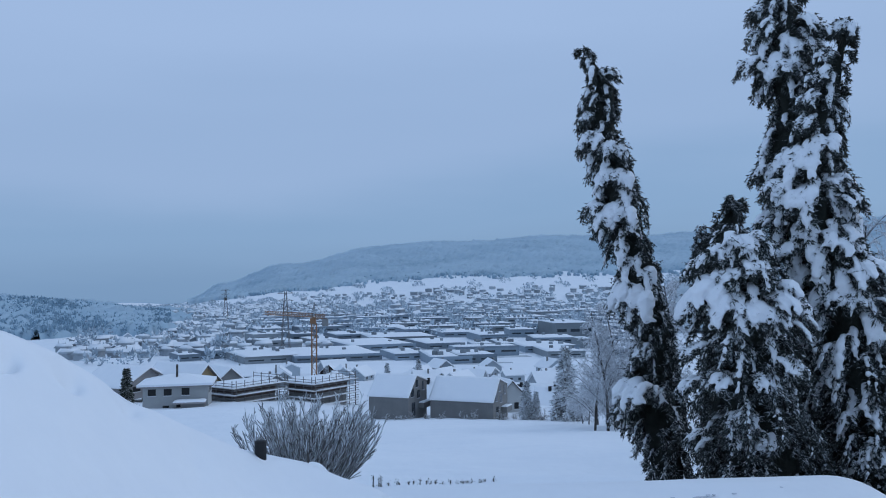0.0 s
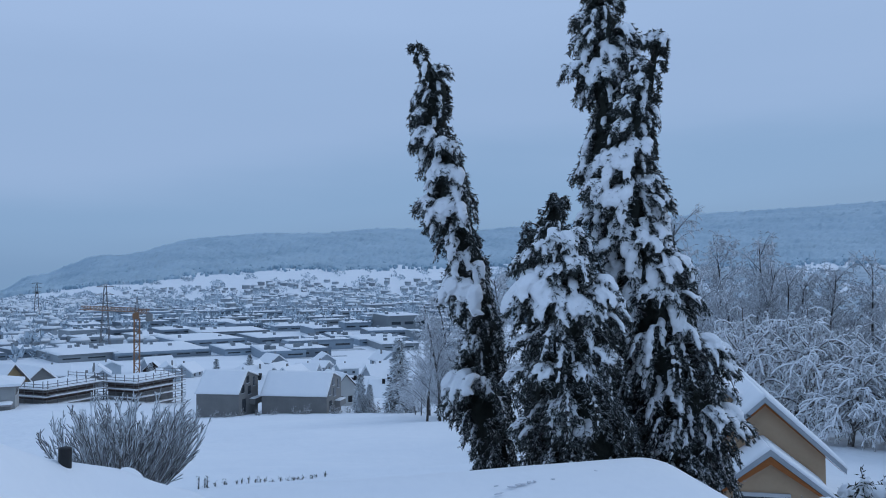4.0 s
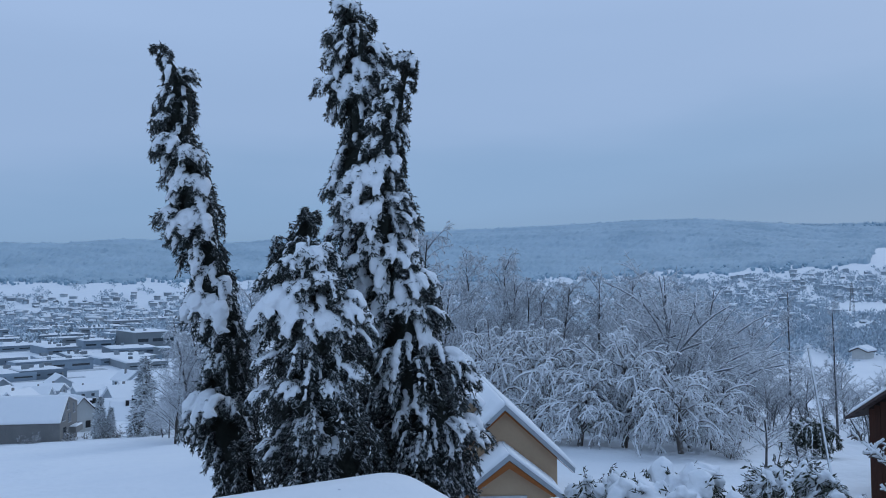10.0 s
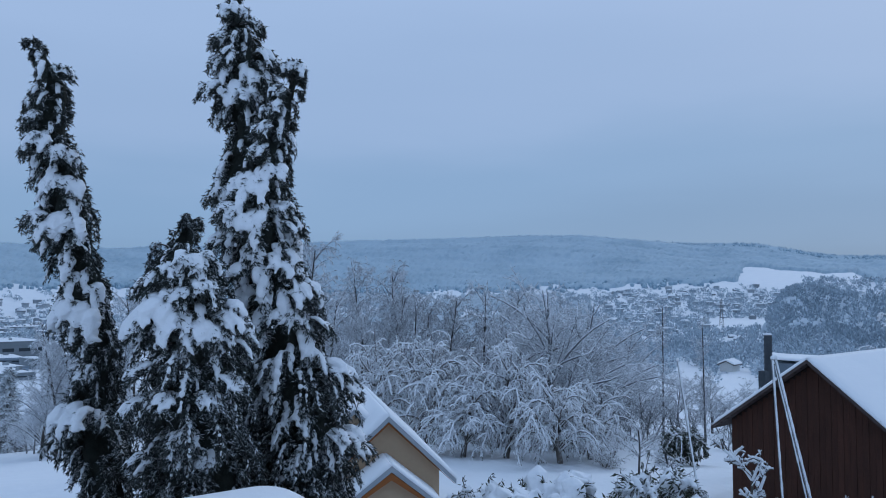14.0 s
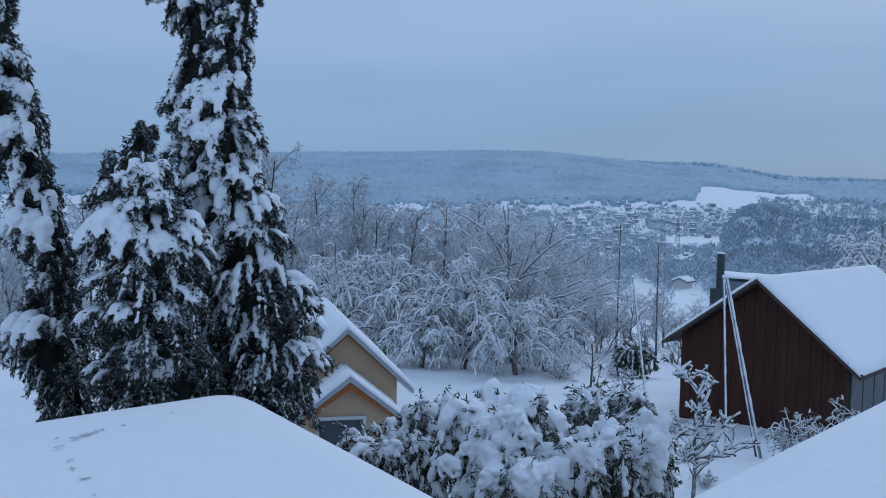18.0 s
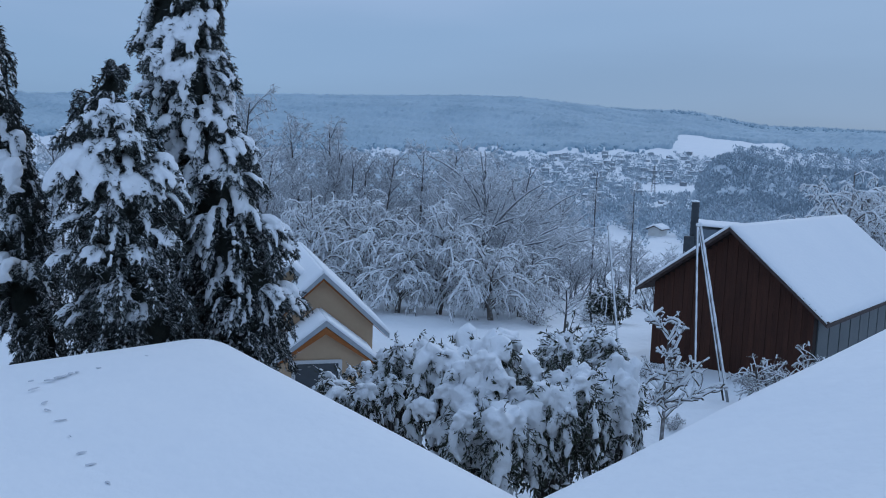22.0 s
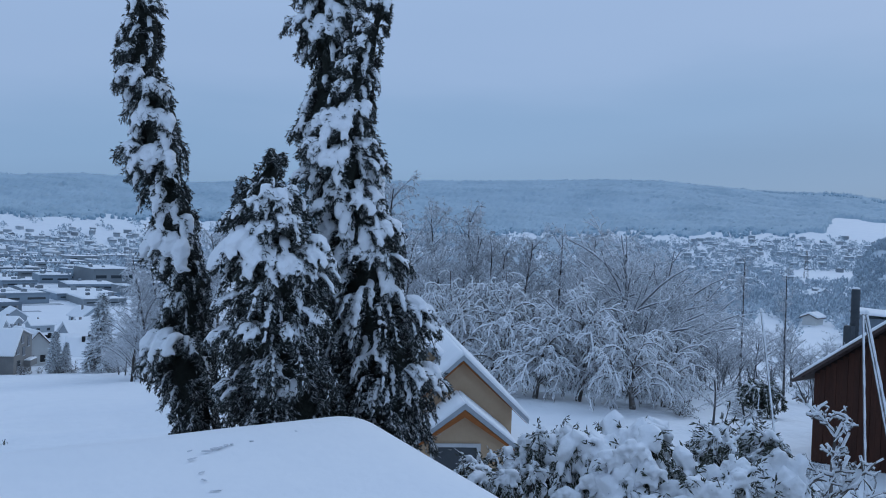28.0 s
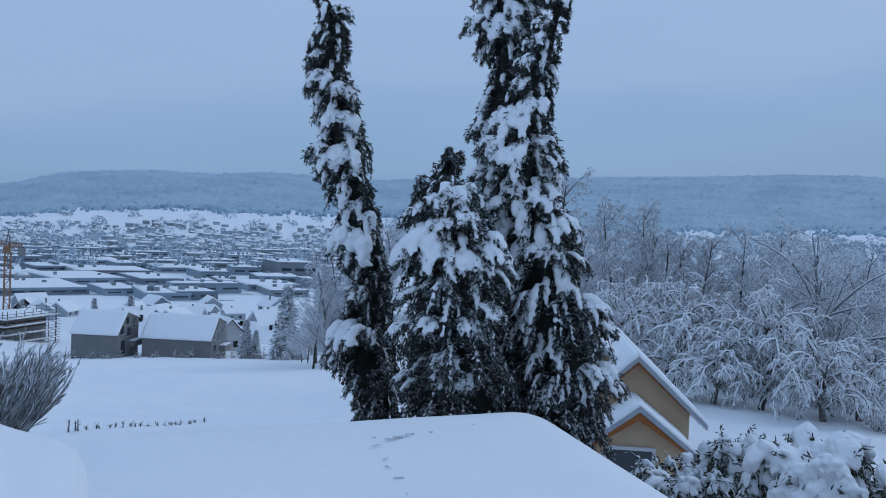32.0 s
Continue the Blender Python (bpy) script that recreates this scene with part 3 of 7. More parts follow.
def snow_slab(name, corners, depth, parent, label="", n=28, wave=0.03, seed=1, rnd=0.22, corner=0.0, ribs=0.0):
    """A thick layer of snow over a four-cornered face (in order), with rounded edges."""
    c = [Vector(p) for p in corners]
    rg = random.Random(seed)
    ph = [rg.uniform(0, 6) for _ in range(6)]
    bm = bmesh.new()
    side1, side2 = (c[1] - c[0]).length, (c[3] - c[0]).length
    grid = []
    for i in range(n + 1):
        row = []
        u = i / n
        u = 0.5 - 0.5 * math.cos(math.pi * u)
        for j in range(n + 1):
            w = 0.5 - 0.5 * math.cos(math.pi * j / n)
            w0 = w
            u2, w2 = u, w0
            if corner:  # the corners are rounded in plan as well
                eu, ew = min(u, 1 - u) * side1, min(w, 1 - w) * side2
                ka, kb = corner - eu, corner - ew
                if ka > 0 and kb > 0:
                    g = max(ka, kb) / math.hypot(ka, kb)
                    nu, nw = (corner - ka * g) / side1, (corner - kb * g) / side2
                    u2, w2 = (nu if u < 0.5 else 1 - nu), (nw if w < 0.5 else 1 - nw)
            p = (c[0] * (1 - u2) + c[1] * u2) * (1 - w2) + (c[3] * (1 - u2) + c[2] * u2) * w2
            e = min(u * side1, (1 - u) * side1, w * side2, (1 - w) * side2)
            k = min(1.0, e / rnd)
            z = depth * (0.25 + 0.75 * math.sqrt(max(0.0, 1 - (1 - k) ** 2)))
            z += wave * (math.sin(p.x * 1.7 + ph[0]) + math.sin(p.y * 1.3 + ph[1]) + 0.6 * math.sin(p.x * 3.1 + p.y * 2.3 + ph[2])) * k
            if ribs:  # the courses of the tiles show faintly through
                z += ribs * k * (math.sin(w * side2 * 17) + 0.6 * math.sin(w * side2 * 31 + u * 3)) * (0.6 + 0.4 * math.sin(u * 9 + w * 5))
            row.append(bm.verts.new((p.x, p.y, p.z + z)))
        grid.append(row)
    for i in range(n):
        for j in range(n):
            bm.faces.new((grid[i][j], grid[i + 1][j], grid[i + 1][j + 1], grid[i][j + 1]))
    rim = [grid[i][0] for i in range(n + 1)] + [grid[n][j] for j in range(1, n + 1)] + [grid[i][n] for i in range(n - 1, -1, -1)] + [grid[0][j] for j in range(n - 1, 0, -1)]
    low = []
    for i, v in enumerate(rim):
        u = v.co
        low.append(bm.verts.new((u.x, u.y, u.z - depth * 0.25)))
    for i in range(len(rim)):
        k = (i + 1) % len(rim)
        bm.faces.new((rim[i], low[i], low[k], rim[k]))
    bm.faces.new(low)
    bmesh.ops.recalc_face_normals(bm, faces=bm.faces[:])
    return part(name, bm, M_SNOW, parent, label, smooth=True)


garage = empty("annex", pose(0, 0, 0), "low annex with deep snow on its flat roof", "building")
SL = 0.085
RX0, RX1, RY0, RY1, RZ = -1.6, 5.47, 10.95, 2.6, 7.18
low_z = RZ - (RY0 - RY1) * SL
FALL = 0.13  # the roof falls a little to the west
mesh_ob("roof_deck", [(RX0, RY0, RZ - FALL), (RX1, RY0, RZ), (RX1 + 0.6, RY1, low_z), (RX0, RY1, low_z - FALL), (RX0, RY0, RZ - 0.2 - FALL), (RX1, RY0, RZ - 0.2), (RX1 + 0.6, RY1, low_z - 0.2), (RX0, RY1, low_z - 0.2 - FALL)],
        [(3, 2, 1, 0), (4, 5, 6, 7), (0, 1, 5, 4), (1, 2, 6, 5), (2, 3, 7, 6), (3, 0, 4, 7)], M_BARNDARK, garage)
box("wall", RX0 + 0.3, RY1 + 0.3, 1.5, RX1 - 0.3, RY0 - 0.3, low_z - 0.46, M_RENDER, garage)
snow_slab("roof_snow", [(RX0, RY0, RZ - FALL), (RX1, RY0, RZ), (RX1 + 0.6, RY1, low_z), (RX0, RY1, low_z - FALL)], 0.34, garage, "deep smooth snow with a line of small tracks", n=48, wave=0.014, rnd=0.8, corner=0.55)

# ---- the snowy roof slope on the right ----
lean = empty("house_roof", pose(0, 0, 0), "snow-covered lower roof slope of the house", "roof")
E1, E2 = Vector((5.32, 4.27, 7.18)), Vector((9.13, 3.46, 8.16))
along = (E2 - E1)
toward = Vector((-0.25, -1.0, 0.22)).normalized()
B1, B2 = E1 - along * 0.45, E2 + along * 0.8
C1, C2 = B1 + toward * 3.2, B2 + toward * 3.2
down = Vector((0, 0, -0.18))
mesh_ob("roof_deck", [B1, B2, C2, C1, B1 + down, B2 + down, C2 + down, C1 + down], [(0, 1, 2, 3), (7, 6, 5, 4), (0, 4, 5, 1), (1, 5, 6, 2), (2, 6, 7, 3), (3, 7, 4, 0)], M_BARNDARK, lean)
mesh_ob("wall", [(B1.x, B1.y - 0.5, 1.5), (B2.x, B2.y - 0.5, 1.5), (C2.x, C2.y, 1.5), (C1.x, C1.y, 1.5), B1 + down + Vector((0, -0.5, 0)), B2 + down + Vector((0, -0.5, 0)), C2 + down, C1 + down],
        [(0, 1, 5, 4), (1, 2, 6, 5), (2, 3, 7, 6), (3, 0, 4, 7)], M_RENDER, lean)
snow_slab("roof_snow", [B1, B2, C2, C1], 0.30, lean, n=84, wave=0.014, seed=4, rnd=0.35, ribs=0.006)

# ---- the rounded snow bank beside the camera ----
bank_line = [(-75, 4.0, 10.6), (-55, 4.8, 10.3), (-40, 5.6, 9.95), (-28.6, 6.5, 9.70), (-25.0, 7.0, 9.46), (-21.0, 7.5, 9.02), (-13.9, 8.5, 8.33), (-9.6, 9.0, 8.06), (-7.2, 9.0, 7.88), (-5.0, 9.0, 7.76), (-3.5, 8.95, 7.64), (-2.9, 8.9, 7.42), (-2.65, 8.85, 7.0), (-2.6, 8.8, 6.3), (-2.55, 8.7, 5.4)]
ba, br, bz = (np.array(c) for c in zip(*bank_line))
bu = np.linspace(0, 1, 220)
bt = np.linspace(0, 1, len(ba))
fa, fr, fz = np.interp(bu, bt, ba), np.interp(bu, bt, br), np.interp(bu, bt, bz)
ker = np.hanning(7) / np.hanning(7).sum()
smoothed = [np.convolve(np.pad(c, 3, mode="edge"), ker, "valid") for c in (fa, fr, fz)]
fa, fr, fz = smoothed
rows_v = np.concatenate([np.linspace(-1.0, -0.04, 10), np.linspace(0, 0.2, 14), np.linspace(0.24, 1, 18)])
bv = []
for s_ in rows_v:
    if s_ < 0:  # the far side falls away
        r_, z_ = fr - s_ * 2.2, fz - 0.25 * (-s_) ** 2 - 4.2 * np.abs(s_) ** 1.4
    else:
        r_, z_ = fr - s_ * (fr - 2.2), fz - 0.05 * s_ - 2.0 * s_ ** 1.3
    a_ = np.radians(fa)
    x_, y_ = r_ * np.sin(a_), r_ * np.cos(a_)
    for da_, ds_, dd_ in ((-28.4, 0.10, 0.22), (-24.7, 0.07, 0.20), (-21.2, 0.03, 0.14), (-17.5, 0.10, 0.05), (-16.8, 0.13, 0.05)):
        z_ = z_ - dd_ * np.exp(-((fa - da_) / 0.75) ** 2 - ((s_ - ds_) / 0.045) ** 2)
    lump = 0.05 * np.sin(x_ * 2.1 + y_) + 0.03 * np.sin(y_ * 3.3 - x_ * 1.2)
    bv.append(np.stack([x_, y_, np.maximum(z_ + lump * min(1, abs(s_) * 6), 2.4)], -1))
bv = np.concatenate(bv)
nb, mb = len(rows_v), len(bu)
ii, jj = np.meshgrid(np.arange(nb - 1), np.arange(mb - 1), indexing="ij")
q = np.stack([ii * mb + jj, ii * mb + jj + 1, (ii + 1) * mb + jj + 1, (ii + 1) * mb + jj], -1).reshape(-1, 4)
tagged(tri_ob("snow_bank", bv, np.concatenate([q[:, [0, 2, 1]], q[:, [0, 3, 2]]]), M_SNOW, smooth=True), "smooth rounded bank of deep fresh snow", "snow bank", kind="structure")

# a small rounded cap of snow behind the bank
capv, capf = ICO3
tagged(tri_ob("snow_mound", capv * np.array([0.24, 0.22, 0.30]) + np.array(polar(-9.25, 9.75, 7.60)), capf, M_SNOW, smooth=True), "small rounded cap of fresh snow", "snow mound", kind="structure")

# ---- snow-laden columnar conifers ----


def at_height(prof, z):
    p = np.array(prof)[::-1]
    return np.stack([np.interp(z, p[:, 2], p[:, k]) for k in (0, 1, 3)], -1)


def sprays(pos, out, rng, size, blades=3, wide=0.24):
    """Short flat twigs of scale leaves at pos that point along out."""
    n = len(pos)
    d = out / (np.linalg.norm(out, axis=1)[:, None] + 1e-9)
    side = np.cross(d, np.array([0, 0, 1.0]))
    side /= np.linalg.norm(side, axis=1)[:, None] + 1e-9
    up = np.cross(side, d)
    vs = []
    for b in range(blades):
        sz = (size * rng.uniform(0.6, 1.35, n))[:, None]
        root = pos + d * sz * rng.uniform(0, 0.6, n)[:, None]
        dirn = d * rng.uniform(0.5, 1.1, n)[:, None] + side * rng.uniform(-0.9, 0.9, n)[:, None] + up * rng.uniform(-0.6, 0.7, n)[:, None] + np.array([0, 0, -0.30])
        dirn /= np.linalg.norm(dirn, axis=1)[:, None]
        wd = np.cross(dirn, rng.normal(0, 1, (n, 3)))
        wd /= np.linalg.norm(wd, axis=1)[:, None] + 1e-9
        vs.append(np.stack([root - wd * sz * wide, root + wd * sz * wide, root + dirn * sz], 1))
    return np.stack(vs, 1).reshape(-1, 3), np.arange(n * blades * 3).reshape(-1, 3)


def melt(ob, size, soft=3):
    """Run the lumps of one heap of snow together into one soft body."""
    m = ob.modifiers.new("merge", "REMESH")
    m.mode, m.voxel_size, m.use_smooth_shade = "VOXEL", size, True
    k = ob.modifiers.new("soften", "SMOOTH")
    k.factor, k.iterations = 0.5, soft
    return ob


WIND = np.array([-0.80, -0.60])


def drape(c, away, r, rng, fingers=9, fall=1.0):
    """A mitten of snow hung over a bough: rounded on top, running out below in fingers. Lumps as (centres, sizes, ways)."""
    c, away = np.array(c, float), np.array(away, float)
    side = np.array([-away[1], away[0], 0])
    cc, ss, tl = [], [], []
    us = np.linspace(-1, 1, fingers) + rng.normal(0, 0.12, fingers)
    crest_ = rng.normal(0, 0.10, fingers)
    for fi_, u in enumerate(us):
        ln = fall * rng.uniform(0.55, 1.35) * (1.15 - 0.4 * abs(u))
        fat = rng.uniform(0.8, 1.2)
        last = None
        for s in np.linspace(0.0, 1.0, 6):
            p = c + side * (u * r * (0.34 + 0.56 * s ** 0.8)) + away * (r * 0.28 * s) + np.array([0, 0, r * (0.36 + crest_[fi_] - 0.25 * u * u - (0.15 * s + 1.0 * s ** 1.7) * ln)])
            p = p + rng.normal(0, 0.07, 3) * r
            cc.append(p)
            k = r * fat * (0.27 - 0.155 * s ** 1.2)
            ss.append((k * 1.25, k, k * 0.85))
            tl.append(p - last if last is not None else side * u + np.array([0, 0, -0.1]))
            last = p
    return np.array(cc), np.array(ss), np.array(tl)


def conifer(prof, pads, seed, count, label, snow_amount=1.0, reach=1.0):
    """Boughs arch out of the trunk and hang at their ends; each carries a brush of twigs and, to windward, a tongue of snow."""
    rng = np.random.default_rng(seed)
    top, z_low = prof[0][2], prof[-1][2]
    bx, by, _ = at_height(prof, z_low)
    ground_z = land1(bx, by)
    tree = empty("conifer", pose(0, 0, 0), label, "tree", group="tall garden conifers")
    zs = np.linspace(ground_z - 0.3, top - 0.25, 14)
    ax = at_height(prof, zs)
    tri_ob("trunk", *cable(np.stack([ax[:, 0], ax[:, 1], zs], -1), 0.17 * (1 - np.arange(14) / 14) + 0.015, 7), M_BARK, tree, True)
    # a dark shell put in as the shade inside the crown
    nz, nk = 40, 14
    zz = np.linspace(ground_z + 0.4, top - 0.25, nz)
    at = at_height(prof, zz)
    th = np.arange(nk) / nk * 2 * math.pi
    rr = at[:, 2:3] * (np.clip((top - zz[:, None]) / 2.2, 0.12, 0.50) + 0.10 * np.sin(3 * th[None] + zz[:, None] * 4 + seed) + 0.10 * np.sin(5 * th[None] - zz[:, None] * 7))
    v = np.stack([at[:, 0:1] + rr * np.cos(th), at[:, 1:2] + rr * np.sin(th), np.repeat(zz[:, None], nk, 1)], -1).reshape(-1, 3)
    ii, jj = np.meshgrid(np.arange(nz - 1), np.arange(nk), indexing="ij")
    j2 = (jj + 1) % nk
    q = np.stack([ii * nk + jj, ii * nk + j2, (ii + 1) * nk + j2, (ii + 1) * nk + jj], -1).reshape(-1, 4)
    tri_ob("crown_shade", v, np.concatenate([q[:, [0, 1, 2]], q[:, [0, 2, 3]]]), M_CORE, tree, True)

    # boughs over the whole height, then those that bear the heavy pads
    zc = np.linspace(z_low - 1.4, top - 0.05, 400)
    pr = at_height(prof, zc)[:, 2] + 0.10
    zb = np.interp((np.arange(count) + rng.uniform(0, 1, count)) / count, np.cumsum(pr) / pr.sum(), zc)
    zb[-10:] = rng.uniform(top - 0.6, top, 10)
    a = (np.arange(count) * 2.39996 + rng.normal(0, 0.35, count)) % (2 * math.pi)
    c = at_height(prof, zb)
    lump = 0.96 + 0.10 * np.sin(2 * a + zb * 2.7 + seed) + 0.09 * np.sin(5 * a - zb * 4.1)
    rad = np.maximum(c[:, 2] * lump * rng.uniform(0.70, 1.06, count) * reach, 0.05)
    axis = np.stack([c[:, 0], c[:, 1], zb], -1)
    o = np.stack([np.cos(a), np.sin(a), 0 * a], -1)
    hang = np.clip(rad * 0.75, 0.08, 0.50) * rng.uniform(0.7, 1.35, count)
    tip = axis + o * rad[:, None] + np.stack([0 * a, 0 * a, -hang * 0.75], -1)
    wind = o[:, 0] * WIND[0] + o[:, 1] * WIND[1]
    patch = 0.5 + 0.30 * np.sin(zb * 3.1 + 2 * a + seed) + 0.25 * np.sin(zb * 7.3 - 3 * a)
    heavy = np.clip((0.26 + 0.40 * wind) + 0.60 * (patch - 0.45), 0, 1) * snow_amount * rng.uniform(0.6, 1.25, count) * np.interp(zb, [6.0, 8.2, 10.2], [0.20, 0.32, 0.95]) * np.interp(zb, [11.5, 13.0], [1.0, 1.25])
    owner = np.full(count, -1)
    ea, eo, eh, er, et, ew, en = [axis], [o], [hang], [rad], [tip], [heavy], [owner]
    for k, (x, y, z, r) in enumerate(pads):
        cx, cy, cr = at_height(prof, z + 0.2)
        out = np.array([x - cx, y - cy, 0])
        away = out / (np.linalg.norm(out) + 1e-6)
        side = np.array([-away[1], away[0], 0])
        m = int(np.clip(round(r / 0.055), 4, 9))
        u = np.linspace(-0.85, 0.85, m) + rng.normal(0, 0.08, m)
        low = -r * (0.15 + 0.45 * u * u) + rng.normal(0, 0.22, m) * r
        t_ = np.array([x, y, z]) + side * (u * r)[:, None] + away * (0.10 + rng.normal(0, 0.12, m) * r)[:, None] + np.stack([0 * u, 0 * u, low], -1)
        h_ = np.full(m, max(0.14, r * 0.85))
        ax_ = np.array([cx, cy, z]) + side * (u * r * 0.35)[:, None] + np.stack([0 * u, 0 * u, low * 0.5 + 0.1], -1)
        d_ = t_ - ax_
        d_[:, 2] = 0
        l_ = np.linalg.norm(d_, axis=1)
        ea.append(ax_)
        eo.append(d_ / l_[:, None])
        eh.append(h_)
        er.append(l_)
        et.append(t_)
        ew.append(np.full(m, 1.0))
        en.append(np.full(m, k))
    axis, o, hang, rad, tip, heavy, owner = (np.concatenate(q) for q in (ea, eo, eh, er, et, ew, en))
    nb = len(axis)
    root = axis + o * (rad * 0.2)[:, None] + np.stack([0 * rad, 0 * rad, -hang * 0.1], -1)
    crest = axis + o * (rad * 0.78)[:, None] + np.stack([0 * rad, 0 * rad, np.maximum(hang * 0.75, tip[:, 2] - axis[:, 2] + hang)], -1)

    def on(i, u):
        u = u[:, None]
        return root[i] * (1 - u) ** 2 + 2 * crest[i] * u * (1 - u) + tip[i] * u * u

    def way(i, u):
        u = u[:, None]
        d = (crest[i] - root[i]) * (1 - u) + (tip[i] - crest[i]) * u
        return d / (np.linalg.norm(d, axis=1)[:, None] + 1e-9)

    k = np.arange(nb)
    step = np.linspace(0, 1, 6)
    tagged(tri_ob("bough_work", *tubes(np.concatenate([np.concatenate([on(k, k * 0 + step[j]), on(k, k * 0 + step[j + 1]), np.full((nb, 1), 0.022 - 0.003 * j), np.full((nb, 1), 0.019 - 0.003 * j)], 1) for j in range(5)]), 4), M_BARK, tree), kind="stuff")
    per = 20
    fi = np.repeat(k, per)
    fu = rng.uniform(0.28, 1.0, nb * per)
    fp = on(fi, fu)
    sd = np.stack([-o[fi, 1], o[fi, 0], 0 * fu], -1)
    fl = np.clip(rad[fi] * 0.42, 0.08, 0.23) * rng.uniform(0.55, 1.15, nb * per)
    fd = way(fi, fu) * rng.uniform(0.35, 0.9, nb * per)[:, None] + sd * rng.uniform(-0.9, 0.9, nb * per)[:, None] + np.stack([0 * fu, 0 * fu, rng.uniform(-0.75, 0.15, nb * per)], -1)
    fd /= np.linalg.norm(fd, axis=1)[:, None]
    m = 7
    ni = np.repeat(np.arange(nb * per), m)
    w = rng.uniform(0.0, 1.0, len(ni))[:, None]
    np_ = fp[ni] + fd[ni] * fl[ni][:, None] * w + rng.normal(0, 0.018, (len(ni), 3))
    nd = fd[ni] * 0.9 + rng.normal(0, 0.36, (len(ni), 3))
    tagged(tri_ob("crown", *sprays(np_, nd, rng, 0.062, 4, 0.15), M_NEEDLE, tree), kind="stuff")

    # tongues of snow along the boughs, running out over the first part of the twigs
    def mantle(i, fat, reach_):
        cc, ss, tl = [], [], []
        for at_u, g in ((0.40, 0.62), (0.52, 0.85), (0.63, 1.0), (0.74, 1.0), (0.84, 0.92), (0.93, 0.78), (1.0, 0.6)):
            u = np.clip(at_u + rng.normal(0, 0.02, len(i)), 0, 1)
            z = fat * g * rng.uniform(0.8, 1.2, len(i))
            cc.append(on(i, u) + o[i] * (z * 0.25)[:, None] + np.stack([0 * u, 0 * u, z * 0.50], -1))
            ss.append(np.stack([z * 1.5, z * 1.3, z * 0.74], -1))
            tl.append(way(i, u))
        sel = (i[:, None] * per + np.arange(per)[None]).ravel()
        ft = np.repeat(fat, per)
        keep = rng.uniform(0, 1, len(sel)) < 0.62
        sel, ft = sel[keep], ft[keep]
        for wq, g in ((0.18, 0.62), (0.42, 0.50), (0.66, 0.38)):
            ok = rng.uniform(0, 1, len(sel)) < reach_ / (0.4 + wq)
            s_, f_ = sel[ok], ft[ok]
            z = np.maximum(f_ * g * rng.uniform(0.7, 1.2, len(s_)), 0.013)
            cc.append(fp[s_] + fd[s_] * (fl[s_] * wq)[:, None] + o[fi[s_]] * (z * 0.35)[:, None] + np.stack([0 * z, 0 * z, z * 0.6], -1))
            ss.append(np.stack([z * 1.7, z, z * 0.75], -1))
            tl.append(fd[s_])
        return np.concatenate(cc), np.concatenate(ss), np.concatenate(tl)

    i = k[(owner < 0) & (heavy > 0.13)]
    fat = np.clip(0.012 + 0.088 * heavy[i], 0.018, 0.095) * np.clip(rad[i] / 0.5, 0.6, 1.15)
    c_, s_, t_ = mantle(i, fat, 0.42)
    tagged(melt(tri_ob("snow", *blobs(c_, s_, rng, ICO1, 0.2, t_), M_SNOWBLOB, tree, True, "snow lying on the boughs"), 0.020, 2), kind="stuff")
    # a dusting on the twigs of the boughs that carry little
    j = np.nonzero((rng.uniform(0, 1, nb * per) < 0.30 * min(1.0, snow_amount)) & (heavy[fi] < 0.35))[0]
    w = rng.uniform(0.1, 0.8, len(j))
    z = rng.uniform(0.008, 0.017, len(j))
    tagged(tri_ob("snow_dusting", *blobs(fp[j] + fd[j] * (fl[j] * w)[:, None] + o[fi[j]] * 0.01 + np.array([0, 0, 0.012]), np.stack([z * 3.2, z * 1.2, z * 0.8], -1), rng, ICO1, 0.3, fd[j]), M_SNOWBLOB, tree, True), kind="stuff")
    for n, (x, y, z, r) in enumerate(pads):
        i = k[owner == n]
        c_, s_, t_ = mantle(i, np.full(len(i), np.clip(r * 0.26 * np.interp(z, [7.0, 9.0], [0.8, 1.0]), 0.058, 0.125)) * rng.uniform(0.8, 1.2, len(i)), 0.55)
        melt(tri_ob("snow_clump", *blobs(c_, s_, rng, ICO1, 0.18, t_), M_SNOWBLOB, tree, True), 0.018, 3)
    return tree


